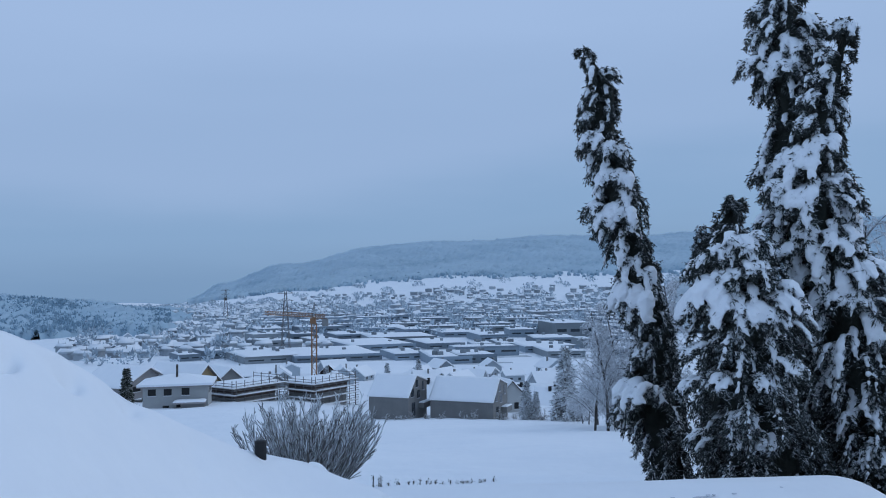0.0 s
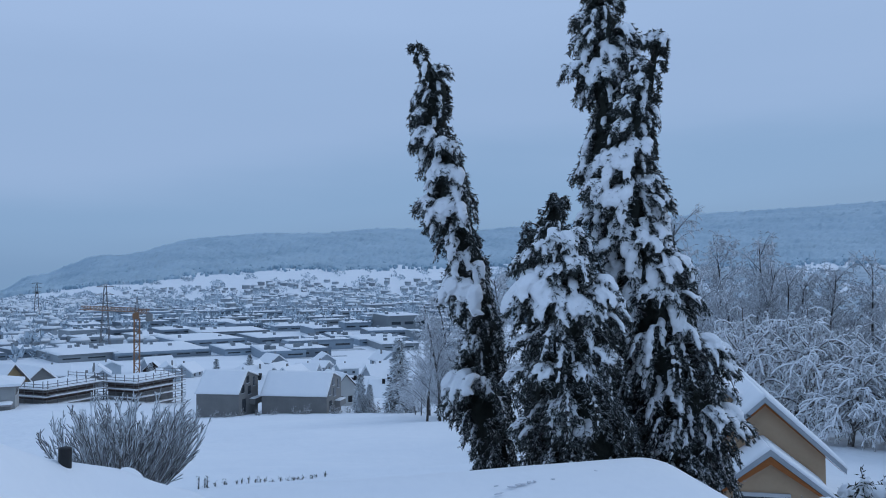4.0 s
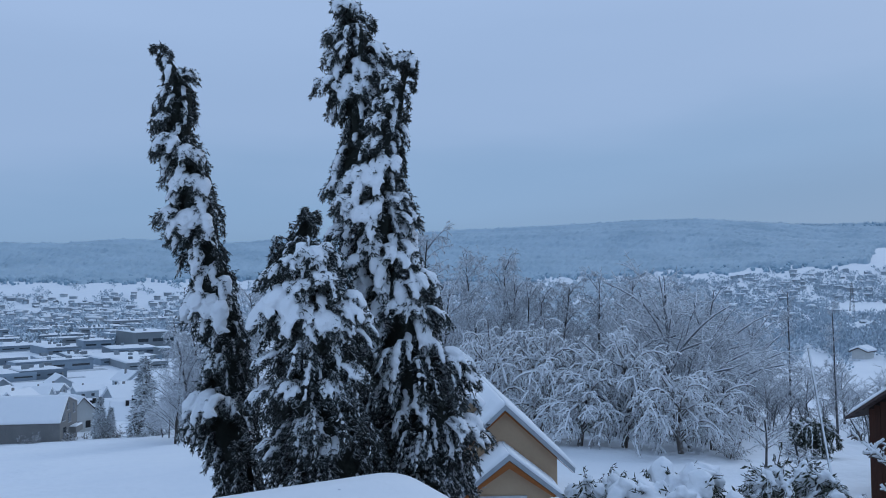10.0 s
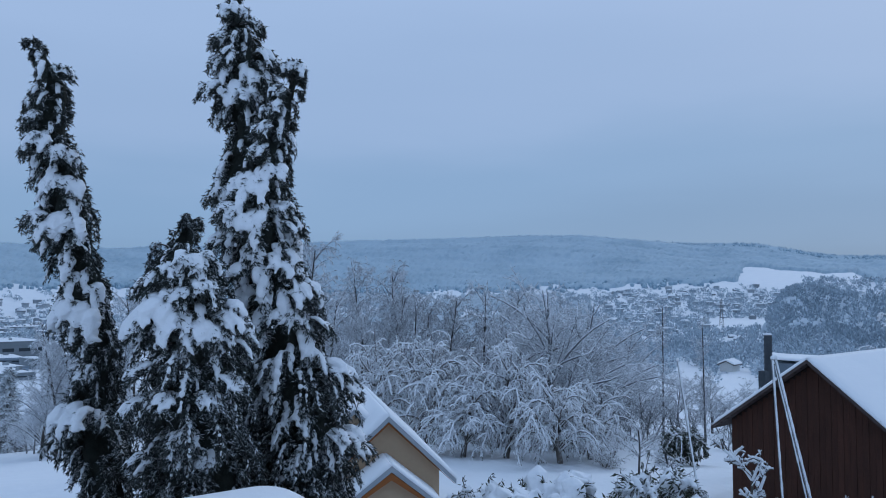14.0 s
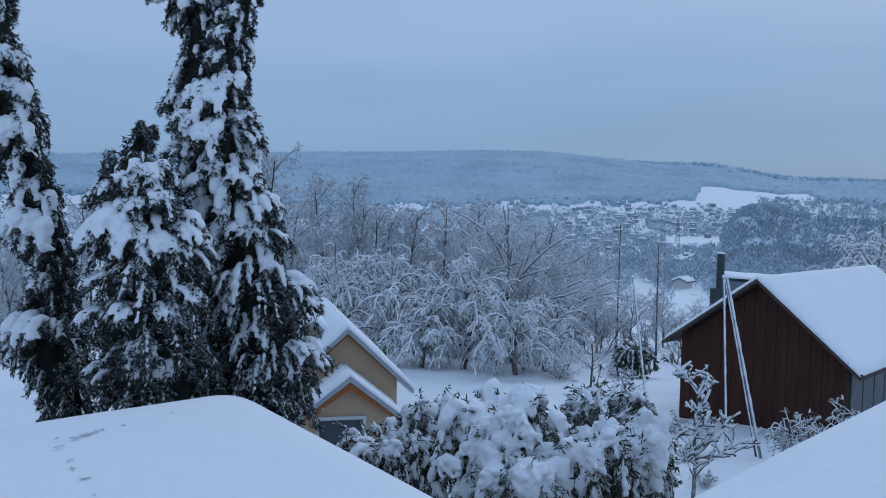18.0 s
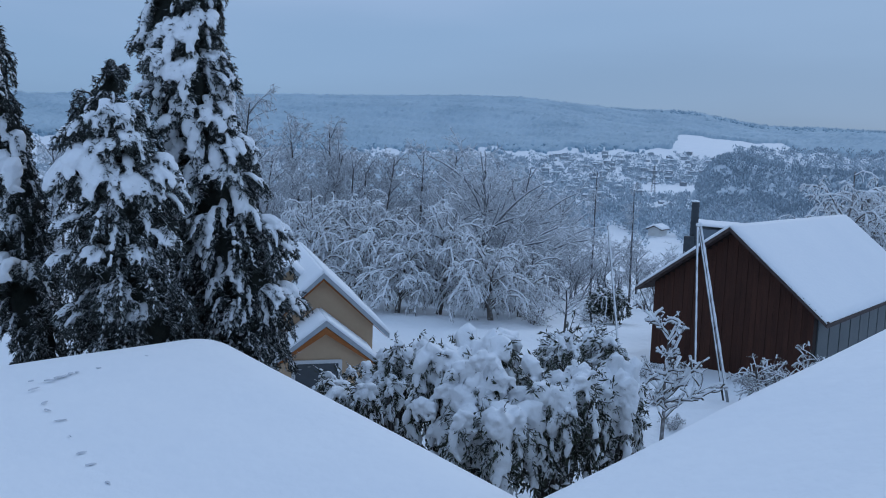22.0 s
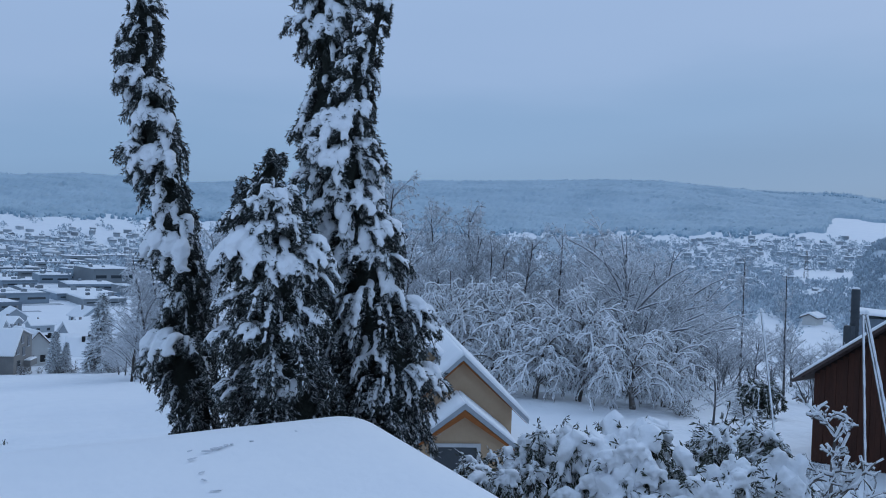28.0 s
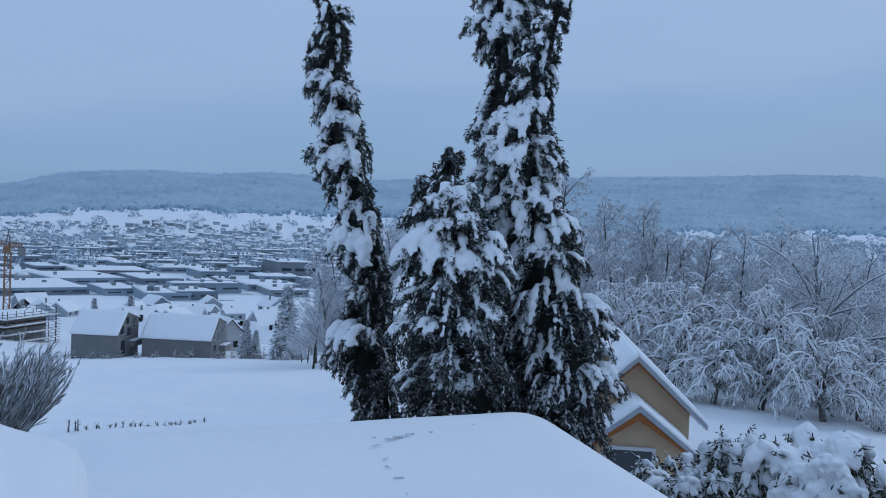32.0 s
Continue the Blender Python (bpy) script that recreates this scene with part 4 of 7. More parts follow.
conifer([(2.85, 16.61, 14.81, 0.08), (3, 16.59, 14.66, 0.19), (3.17, 16.56, 14.46, 0.25), (3.21, 16.55, 14.2, 0.42), (3.36, 16.52, 13.96, 0.35), (3.31, 16.53, 13.58, 0.38), (3.27, 16.54, 13.21, 0.39), (3.34, 16.52, 12.84, 0.46), (3.45, 16.5, 12.48, 0.56), (3.58, 16.47, 12.11, 0.57), (3.62, 16.46, 11.78, 0.61), (3.55, 16.47, 11.37, 0.65), (3.69, 16.45, 10.97, 0.55), (3.84, 16.42, 10.54, 0.56), (3.96, 16.39, 10.09, 0.56), (4.06, 16.37, 9.51, 0.61), (4.26, 16.32, 8.77, 0.54), (4.23, 16.33, 8.04, 0.65), (4.17, 16.33, 7.32, 0.76), (4.39, 16.29, 6.58, 0.56), (4.46, 16.27, 6, 0.52)],
        [(3.39, 16.27, 14.16, 0.2), (3, 16.41, 13.63, 0.22), (2.97, 16.39, 13.26, 0.16), (2.98, 16.34, 12.78, 0.3), (3.45, 16.12, 12.57, 0.27), (3.45, 16.07, 11.97, 0.33), (3.01, 16.29, 11.41, 0.23), (3.45, 16.03, 11.25, 0.41), (3.75, 16.02, 9.59, 0.47), (3.93, 16.01, 8.59, 0.17), (3.68, 16.05, 7.76, 0.45), (3.53, 16.13, 7.41, 0.28), (4.05, 15.84, 7.79, 0.23)],
        11, 240, "slender leaning conifer column plastered with snow", 1.2, 0.95)
conifer([(6.19, 15.01, 15.87, 0.12), (6.23, 14.99, 15.52, 0.27), (6.27, 14.97, 15.21, 0.41), (6.42, 14.9, 14.76, 0.61), (6.44, 14.89, 14.38, 0.67), (6.32, 14.94, 13.96, 0.71), (6.42, 14.9, 13.66, 0.61), (6.49, 14.88, 13.25, 0.46), (6.45, 14.89, 12.72, 0.5), (6.27, 14.96, 12.12, 0.55), (6.31, 14.95, 11.67, 0.51), (6.43, 14.9, 11.08, 0.46), (6.65, 14.81, 10.52, 0.51), (6.72, 14.78, 9.49, 0.58), (6.79, 14.74, 8.02, 0.58), (6.82, 14.73, 6.86, 0.54)],
        [(6.15, 14.82, 15.49, 0.26), (6.51, 14.73, 15.25, 0.15), (5.91, 14.74, 14.53, 0.27), (5.7, 14.87, 13.94, 0.26), (5.9, 14.86, 14.89, 0.15), (6.31, 14.42, 13.77, 0.26), (6.73, 14.45, 14.62, 0.29), (6.6, 14.38, 14.17, 0.23), (5.88, 14.77, 11.92, 0.15)],
        12, 290, "tall dark conifer column with snow clumps", 0.85, 0.95)
conifer([(7, 13.78, 14.43, 0.08), (6.95, 13.8, 14.2, 0.19), (6.9, 13.82, 13.91, 0.23), (6.73, 13.9, 13.47, 0.31), (6.66, 13.93, 13.1, 0.38), (6.58, 13.96, 12.6, 0.46), (6.5, 14, 12.17, 0.51), (6.39, 14.04, 11.66, 0.69), (6.46, 14, 11.31, 0.81), (6.44, 14.02, 10.92, 0.72), (6.61, 13.94, 10.5, 0.8), (6.78, 13.85, 9.86, 0.88), (6.86, 13.81, 9.23, 0.9), (7.01, 13.73, 8.67, 1.03), (7.11, 13.68, 8.11, 1.11), (7.23, 13.61, 7.41, 1.21), (7.24, 13.6, 6.86, 1.16), (7.26, 13.61, 6.31, 1.03), (7.21, 13.64, 5.62, 0.83)],
        [(6.88, 13.69, 14.2, 0.2), (6.65, 13.8, 13.8, 0.2), (6.51, 13.78, 13.42, 0.23), (6.36, 13.82, 13.05, 0.21), (6.22, 13.83, 12.55, 0.24), (6.42, 13.64, 12.19, 0.3), (6.07, 13.8, 11.97, 0.36), (5.76, 13.98, 11.56, 0.26), (6, 13.62, 11.33, 0.33), (6.71, 13.5, 11.56, 0.17), (6.82, 13.4, 11.28, 0.24), (5.67, 14.21, 11.01, 0.24), (5.89, 13.91, 10.42, 0.29), (6.57, 13.37, 10.58, 0.31), (6.98, 13.22, 10.07, 0.31), (6.76, 13.18, 9.63, 0.2), (7.3, 13.18, 9.48, 0.2), (6.38, 13.35, 9.6, 0.21), (7.57, 12.96, 8.63, 0.33), (7.77, 12.95, 8.33, 0.24), (7.56, 12.67, 7.52, 0.33), (7.9, 12.75, 7.34, 0.24), (6.76, 12.92, 7.17, 0.19)],
        13, 420, "tall tapering conifer heavily loaded with snow", 1.75, 0.94)
conifer([(4.85, 13.47, 10.9, 0.28), (4.87, 13.46, 10.66, 0.49), (4.86, 13.45, 10.4, 0.69), (4.9, 13.43, 10.02, 0.87), (4.92, 13.41, 9.57, 1), (5.01, 13.38, 9.12, 1.02), (5.03, 13.37, 8.67, 1.04), (4.97, 13.38, 8.17, 1.15), (5.04, 13.36, 7.79, 1.1), (5.15, 13.33, 7.28, 1.07), (5.2, 13.31, 6.71, 1.07), (5.21, 13.31, 6.02, 0.93)],
        [(4.18, 13.1, 9.69, 0.46), (4.49, 12.84, 9.65, 0.26), (4.2, 13.32, 10.24, 0.22), (4.42, 13.13, 10.39, 0.22), (4.73, 13.01, 10.45, 0.29), (5.03, 13.03, 10.55, 0.24), (4.51, 12.92, 10.02, 0.22), (4.93, 12.83, 10.14, 0.2), (4.96, 12.66, 9.37, 0.36), (5.49, 12.76, 9.64, 0.33), (5.71, 12.8, 9.31, 0.24), (4.06, 13.37, 8.82, 0.24), (3.94, 13.28, 8.24, 0.26), (4.32, 12.83, 8.34, 0.2), (4.62, 12.71, 7.8, 0.22), (4.81, 12.64, 7.48, 0.28), (5.43, 12.6, 8.62, 0.22), (4.97, 12.56, 8.39, 0.16), (4.14, 13.32, 7.4, 0.16)],
        14, 270, "broad shorter conifer bowed under thick snow", 0.95, 0.95)
conifer([(6.12, 16.84, 11.73, 0.16), (6.03, 16.87, 11.5, 0.37), (6, 16.88, 11.18, 0.48), (5.74, 16.96, 10.89, 0.57), (5.67, 16.99, 10.41, 0.56), (5.71, 16.97, 9.85, 0.52), (5.77, 16.95, 8.65, 0.47), (5.78, 16.95, 7.46, 0.46)],
        [],
        15, 110, "small dark conifer top with little snow", 0.25, 1.0)

# ---- bare deciduous trees, white with rime ----


def grow(p, d, ln, r0, r1, rng, wob, grav, n):
    """Bent tapering shoots from points p along d. Returns their segments and, step by step, the points passed."""
    p, d = np.array(p, float), np.array(d, float)
    d /= np.linalg.norm(d, axis=1)[:, None]
    segs, nodes = [], [(p, d)]
    for i in range(n):
        d = d + rng.normal(0, wob, d.shape)
        d[:, 2] += grav * (i + 1) / n
        d /= np.linalg.norm(d, axis=1)[:, None]
        q = p + d * (ln / n)[:, None]
        a, b = r0 + (r1 - r0) * i / n, r0 + (r1 - r0) * (i + 1) / n
        segs.append(np.concatenate([p, q, a[:, None], b[:, None]], 1))
        p = q
        nodes.append((p, d))
    return np.concatenate(segs), nodes


def shoots(nodes, per, rng, lo, spread, ln, lift=0.0):
    """Starts, ways and lengths of side shoots along grown branches."""
    n = len(nodes) - 1
    m = len(nodes[0][0])
    idx = np.repeat(np.arange(m), per)
    u = rng.uniform(lo, 1.0, len(idx)) * n
    k = np.minimum(u.astype(int), n - 1)
    P = np.stack([x[0] for x in nodes])
    D = np.stack([x[1] for x in nodes])
    f = (u - k)[:, None]
    p = P[k, idx] * (1 - f) + P[k + 1, idx] * f
    d = D[k + 1, idx]
    perp = np.cross(d, rng.normal(0, 1, d.shape))
    perp /= np.linalg.norm(perp, axis=1)[:, None] + 1e-9
    w = d * (1 - spread) + perp * spread + np.array([0, 0, lift])
    return p, w, ln[idx] * (1.15 - 0.55 * u / n) * rng.uniform(0.6, 1.25, len(idx)), idx


def bare_tree(name, rng, label, height, limbs=16, sec=6, tw=7, fine=2, limb_len=0.42, limb_lift=0.35, droop=0.0, lo=0.22, trunk_r=0.16, stems=1, twig=0.02, lean=0.05, bark=None, twigs=None, group="", category="tree", limb_m=None, bent=0.05, coat=0.0, trunk_len=0.92, wob=0.10, load=0.0, sec_len=0.42, tw_len=0.5, limb_n=5):
    t = empty(name, pose(0, 0, 0), label, category, group)
    p = rng.normal(0, 0.15 if stems > 1 else 0.0, (stems, 3)) * np.array([1, 1, 0]) - np.array([0, 0, 0.4])
    d = np.array([[0, 0, 1.0]]) + rng.normal(0, lean, (stems, 3))
    one = np.ones(stems)
    s0, n0 = grow(p, d, one * height * trunk_len * rng.uniform(0.8, 1.05, stems), one * trunk_r, one * 0.03, rng, bent, 0.02, 7)
    p, w, ln, i = shoots(n0, limbs, rng, lo, 0.75, one * height * limb_len, limb_lift)
    r = np.clip(ln * 0.016, 0.02, trunk_r * 0.6)
    s1, n1 = grow(p, w, ln, r, r * 0.35, rng, wob, -droop * 0.35, limb_n)
    tri_ob("trunk", *tubes(s0, 6), bark or M_FROSTDARK, t)
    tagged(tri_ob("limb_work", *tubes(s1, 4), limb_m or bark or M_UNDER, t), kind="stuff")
    p, w, l2, i = shoots(n1, sec, rng, 0.15, 0.6, ln * sec_len, 0.05)
    r = np.clip(l2 * 0.014, twig, 0.05)
    s2, n2 = grow(p, w, l2, r, r * 0.6, rng, wob * 1.4, -droop * 0.6, 3)
    p, w, l3, i = shoots(n2, tw, rng, 0.1, 0.6, l2 * tw_len, -0.1 * droop)
    r = np.full(len(p), twig)
    s3, n3 = grow(p, w, l3, r, r * 0.6, rng, wob * 1.5, -droop, 2)
    rest = [s2, s3]
    if fine:
        p, w, l4, i = shoots(n3, fine, rng, 0.2, 0.6, l3 * 0.6, -0.2 * droop)
        r = np.full(len(p), twig * 0.8)
        rest.append(grow(p, w, l4, r, r * 0.5, rng, 0.1, -droop * 0.8, 1)[0])
    tagged(tri_ob("twig_crown", *tubes(np.concatenate(rest), 3), twigs or M_FROST, t), kind="stuff")
    if load:
        on = np.concatenate([s1, s2]).copy()
        run = np.linalg.norm(on[:, 3:6] - on[:, :3], axis=1)
        on = on[np.abs(on[:, 5] - on[:, 2]) < 0.93 * run]
        thick = np.clip(on[:, 6] * 0.7, load * 0.45, load) * rng.uniform(0.7, 1.3, len(on))
        on[:, 2] += on[:, 6] * 0.7 + thick * 0.5
        on[:, 5] += on[:, 7] * 0.7 + thick * 0.5
        on[:, 6], on[:, 7] = thick, thick
        if coat:  # the hanging shoots are coated as well
            fine_ = s3[rng.uniform(0, 1, len(s3)) < 0.7].copy()
            fine_[:, [2, 5]] += twig * 0.8
            fine_[:, 6], fine_[:, 7] = coat, coat * 0.7
            on = np.concatenate([on, fine_])
        tagged(tri_ob("snow", *tubes(on, 4), M_SNOWBLOB, t, True, "snow lying along the branches"), kind="stuff")
    return t


rng = np.random.default_rng(21)
GROUP = "frosted trees behind the garden"
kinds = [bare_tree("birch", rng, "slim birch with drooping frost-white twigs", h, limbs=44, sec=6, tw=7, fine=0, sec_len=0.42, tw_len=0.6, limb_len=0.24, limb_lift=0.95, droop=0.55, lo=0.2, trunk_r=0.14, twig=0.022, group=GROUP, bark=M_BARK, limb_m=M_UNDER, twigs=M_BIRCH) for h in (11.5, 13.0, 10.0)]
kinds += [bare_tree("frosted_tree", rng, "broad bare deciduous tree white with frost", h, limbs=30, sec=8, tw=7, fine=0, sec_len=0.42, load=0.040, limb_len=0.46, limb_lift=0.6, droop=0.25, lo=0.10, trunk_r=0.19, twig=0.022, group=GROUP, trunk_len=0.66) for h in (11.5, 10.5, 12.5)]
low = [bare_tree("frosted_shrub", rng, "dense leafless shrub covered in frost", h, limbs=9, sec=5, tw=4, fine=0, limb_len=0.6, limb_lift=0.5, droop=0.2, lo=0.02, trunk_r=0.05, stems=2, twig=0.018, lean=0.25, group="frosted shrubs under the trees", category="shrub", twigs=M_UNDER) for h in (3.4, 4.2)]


def plant(models, places, jitter=0.3, size=(0.9, 1.12)):
    """Stand copies of the models at places of (azimuth, distance); the models themselves take the first ones."""
    for n, (a_, r_) in enumerate(places):
        p = polar(a_ + rng.uniform(-jitter, jitter), r_)
        p.z = land1(p.x, p.y)
        k = models[n % len(models)]
        turn = Matrix.Translation(p) @ pose(0, 0, 0, 0, 0, rng.uniform(0, 360))
        if n < len(models):
            k.matrix_basis = turn
        else:
            c = copy_thing(k, turn)
            g = rng.uniform(*size)
            c.matrix_basis = turn @ Matrix.Diagonal((g, g, g * rng.uniform(0.92, 1.08), 1))


plant(kinds[:3], ((30.6, 66), (33.0, 58), (27.6, 70), (28.8, 57), (30.3, 62), (31.6, 72), (32.6, 56), (33.8, 64), (35.0, 57), (36.2, 68), (37.4, 60), (38.8, 74), (40.2, 64), (41.4, 76), (31.0, 52), (39.6, 58), (27.0, 48), (29.8, 75), (33.2, 74), (28.2, 62), (34.2, 52), (42.8, 80)), size=(0.86, 1.04))
plant(kinds[3:], ((42.4, 58), (44.6, 56), (46.4, 60), (40.6, 54), (47.8, 64), (43.4, 70), (45.6, 74), (48.8, 72), (44.0, 50), (41.6, 66), (47.2, 54), (49.4, 80)), size=(0.8, 0.98))
plant([copy_thing(kinds[3], pose(0, 0, 0)), copy_thing(kinds[4], pose(0, 0, 0))], ((26.6, 62), (28.6, 66), (25.2, 70), (31.0, 60), (35.0, 62), (38.4, 60)), size=(0.82, 1.0))
plant(low, ((27.5, 52), (31.0, 50), (34.5, 50), (37.5, 50), (40.0, 50), (43.0, 49), (45.0, 50), (47.0, 52), (48.6, 56), (46.0, 49), (49.4, 60), (42.0, 52), (36.0, 52), (33.0, 53), (29.0, 54)))

# ---- the brown barn ----


def gable_building(name, m, half, length, eave, pitch, wall_m, label, category="house", snow=0.3, over=0.45, over_end=0.35, deck_m=None, group="", right=None):
    """Gable to -y at the origin, ridge along +y; half: half the width; eave: height of the wall plates."""
    b = empty(name, m, label, category, group)
    rise = half * math.tan(radians(pitch))
    low = eave + rise - half * math.tan(radians(right or pitch))
    prism("wall", [(-half, -0.6), (half, -0.6), (half, low), (0, eave + rise), (-half, eave)], 0, length, wall_m, b)
    for s in (-1, 1):
        th = 0.10
        if s > 0:
            eave, pitch = low, right or pitch
        tp = math.tan(radians(pitch))
        rise = half * tp
        prism("roof", [(0, eave + rise + 0.02), (s * (half + over), eave - over * tp + 0.02), (s * (half + over), eave - over * tp + 0.02 + th), (0, eave + rise + 0.02 + th / math.cos(radians(pitch)))], -over_end, length + over_end, deck_m or M_TILE, b)
        x1 = half + over - 0.03
        z0, z1 = eave + rise + 0.145, eave - over * tp + 0.155
        snow_slab("roof_snow", [(0.0, -over_end + 0.04, z0), (s * x1, -over_end + 0.04, z1), (s * x1, length + over_end - 0.04, z1), (0.0, length + over_end - 0.04, z0)], snow, b, n=14, wave=0.01, rnd=max(0.12, snow * 0.7), seed=int(half * 10) + s)
    return b


BARN_G = land1(27.4, 15.3)
barn = gable_building("barn", pose(27.55, 15.35, BARN_G, 0, 0, -83), 3.0, 12.45, 4.95 - BARN_G + 0.62, 36.5, M_BARNDARK, "dark red-brown timber barn with snow-covered tiled roof", "barn", snow=0.15, over=0.58, over_end=0.55, right=39.5)
rise = 3.0 * math.tan(radians(36.5))
slope = {-1: math.tan(radians(36.5)), 1: math.tan(radians(39.5))}
eave_r = 4.95 - BARN_G + 0.62 + rise - 3.0 * slope[1]
eave_z = 4.95 - BARN_G + 0.62
for i in range(30):
    x0 = -3.0 + i * 0.2
    top_z = eave_z + rise - max(abs(x0), abs(x0 + 0.2)) * slope[1 if x0 > -0.1 else -1] - 0.02
    box("board", x0 + 0.004, -0.04 - 0.012 * (i % 2), -0.2, x0 + 0.196, -0.003, top_z, M_BARN, barn)
for s in (-1, 1):
    for k in range(17):  # the edge of the tiles along the verge
        x_ = (k + 0.5) * 3.6 / 17
        z_ = eave_z + rise - x_ * slope[s] + 0.07
        box("verge_tile", min(s * (x_ - 0.085), s * (x_ + 0.085)), -0.47, z_ - 0.03, max(s * (x_ - 0.085), s * (x_ + 0.085)), -0.30, z_ + 0.085, M_TILE, barn, 0.012)
for i in range(9):
    y0 = 0.3 + i * 1.25
    box("door_panel", 3.003, y0 + 0.05, 0.3, 3.05, y0 + 1.2, eave_r - 0.30, M_DOOR, barn, 0.01)

# ---- the ochre annex house behind the conifers ----
yl = empty("garden_house", pose(13.2, 20.3, 0, 0, 0, -25), "small ochre rendered house with steep snowy gable", "house")
Y_G = land1(13.2, 20.3)
prism("wall", [(-1.55, Y_G - 0.4), (1.55, Y_G - 0.4), (1.55, 5.02), (0, 6.42), (-1.55, 5.02)], 0, 7, M_YELLOW, yl)
for s in (-1, 1):
    prism("fascia", [(0, 6.42), (s * 2.0, 4.58), (s * 2.0, 4.72), (0, 6.60)], -0.34, 7.2, M_FASCIA, yl)
    prism("soffit", [(0, 6.395), (s * 1.97, 4.58), (s * 1.97, 4.575), (0, 6.33)], -0.30, -0.004, M_ORANGE, yl, "orange oiled wood")
    snow_slab("roof_snow", [(0, -0.36, 6.58), (s * 2.02, -0.36, 4.71), (s * 2.02, 7.2, 4.71), (0, 7.2, 6.58)], 0.15, yl, n=14, wave=0.008, rnd=0.15)
PY = -1.5  # a lower gabled bay in front
BX, BZ = -0.1, 0.28
prism("bay_wall", [(-1.25, Y_G - 0.4), (1.05, Y_G - 0.4), (1.05, 4.2 + BZ), (BX, 5.02 + BZ), (-1.25, 4.2 + BZ)], PY, -0.01, M_YELLOW, yl)
for s in (-1, 1):
    prism("bay_fascia", [(BX, 5.02 + BZ), (BX + s * 1.5, 3.88 + BZ), (BX + s * 1.5, 4.02 + BZ), (BX, 5.19 + BZ)], PY - 0.3, -0.02, M_FASCIA, yl)
    prism("bay_soffit", [(BX, 5.0 + BZ), (BX + s * 1.46, 3.89 + BZ), (BX + s * 1.46, 3.84 + BZ), (BX, 4.80 + BZ)], PY - 0.27, PY - 0.004, M_ORANGE, yl, "orange oiled wood")
    snow_slab("bay_snow", [(BX, PY - 0.3, 5.18 + BZ), (BX + s * 1.5, PY - 0.3, 4.02 + BZ), (BX + s * 1.5, -0.03, 4.02 + BZ), (BX, -0.03, 5.18 + BZ)], 0.10, yl, n=8, wave=0.006, rnd=0.1)
w = box("window", -0.9, PY - 0.03, 3.25, 0.3, PY - 0.004, 4.2, M_GLASS, yl)
for x0, z0, x1, z1 in ((-1.0, 3.15, -0.9, 4.3), (0.3, 3.15, 0.4, 4.3), (-0.9, 4.2, 0.3, 4.3), (-0.9, 3.15, 0.3, 3.25)):
    box("frame", x0, PY - 0.06, z0, x1, PY - 0.003, z1, M_WHITE, w)
# the higher roof of the main house behind
prism("main_wall", [(-2.6, Y_G - 0.4), (1.2, Y_G - 0.4), (1.2, 4.75), (-0.85, 6.42), (-2.6, 4.75)], 1.6, 9, M_YELLOW, yl)
for s in (-1, 1):
    prism("main_fascia", [(-0.85, 6.42), (-0.85 + s * 2.3, 4.42), (-0.85 + s * 2.3, 4.55), (-0.85, 6.60)], 1.3, 9.2, M_FASCIA, yl)
    snow_slab("main_snow", [(-0.85, 1.28, 6.58), (-0.85 + s * 2.32, 1.28, 4.54), (-0.85 + s * 2.32, 9.2, 4.54), (-0.85, 9.2, 6.58)], 0.22, yl, n=12, wave=0.01, rnd=0.15)

# ---- poles in the garden ----


def pole(name, a, b, r, material, label, lit=True):
    a, b = Vector(a), Vector(b)
    a.z = land1(a.x, a.y) - 0.2
    t = empty(name, Matrix.Translation(a), label, "pole")
    d = b - a
    tri_ob("shaft", *tubes([(0, 0, 0, *d, r, r * 0.9)], 10), material, t, True)
    off = Vector((-0.55, -0.83, 0)) * r * 0.7 + Vector((0, 0, r * 0.4))
    us = np.linspace(0.1, 0.99, 40)
    tri_ob("snow", *cable([d * u + off for u in us], r * (0.72 + 0.22 * np.sin(us * 60) * np.sin(us * 23)), 8), M_SNOWBLOB, t, True, "strip of clinging snow")
    v, f = ICO2
    tri_ob("cap", v * np.array([r * 1.5, r * 1.5, r * 1.7]) + np.array(d) + np.array([0, 0, r * 0.5]), f, M_SNOWBLOB, t, True, "cap of snow")
    return t


pole("garden_pole", polar(54.3, 26.0), polar(52.69, 26.0, 8.16), 0.034, M_POLE, "slightly leaning grey pole streaked with snow")
pole("garden_pole", polar(59.2, 25.0), polar(58.55, 25.0, 8.36), 0.034, M_POLE, "upright grey pole with clinging snow")
pole("garden_pole", polar(61.4, 25.1), polar(58.72, 25.1, 8.36), 0.044, M_POLE, "leaning pole plastered with snow beside barn")
pole("garden_pole", polar(61.1, 25.4), polar(58.66, 25.4, 8.20), 0.03, M_POLEDARK, "thin dark leaning pole beside barn")

# ---- grey houses at the foot of the meadow ----


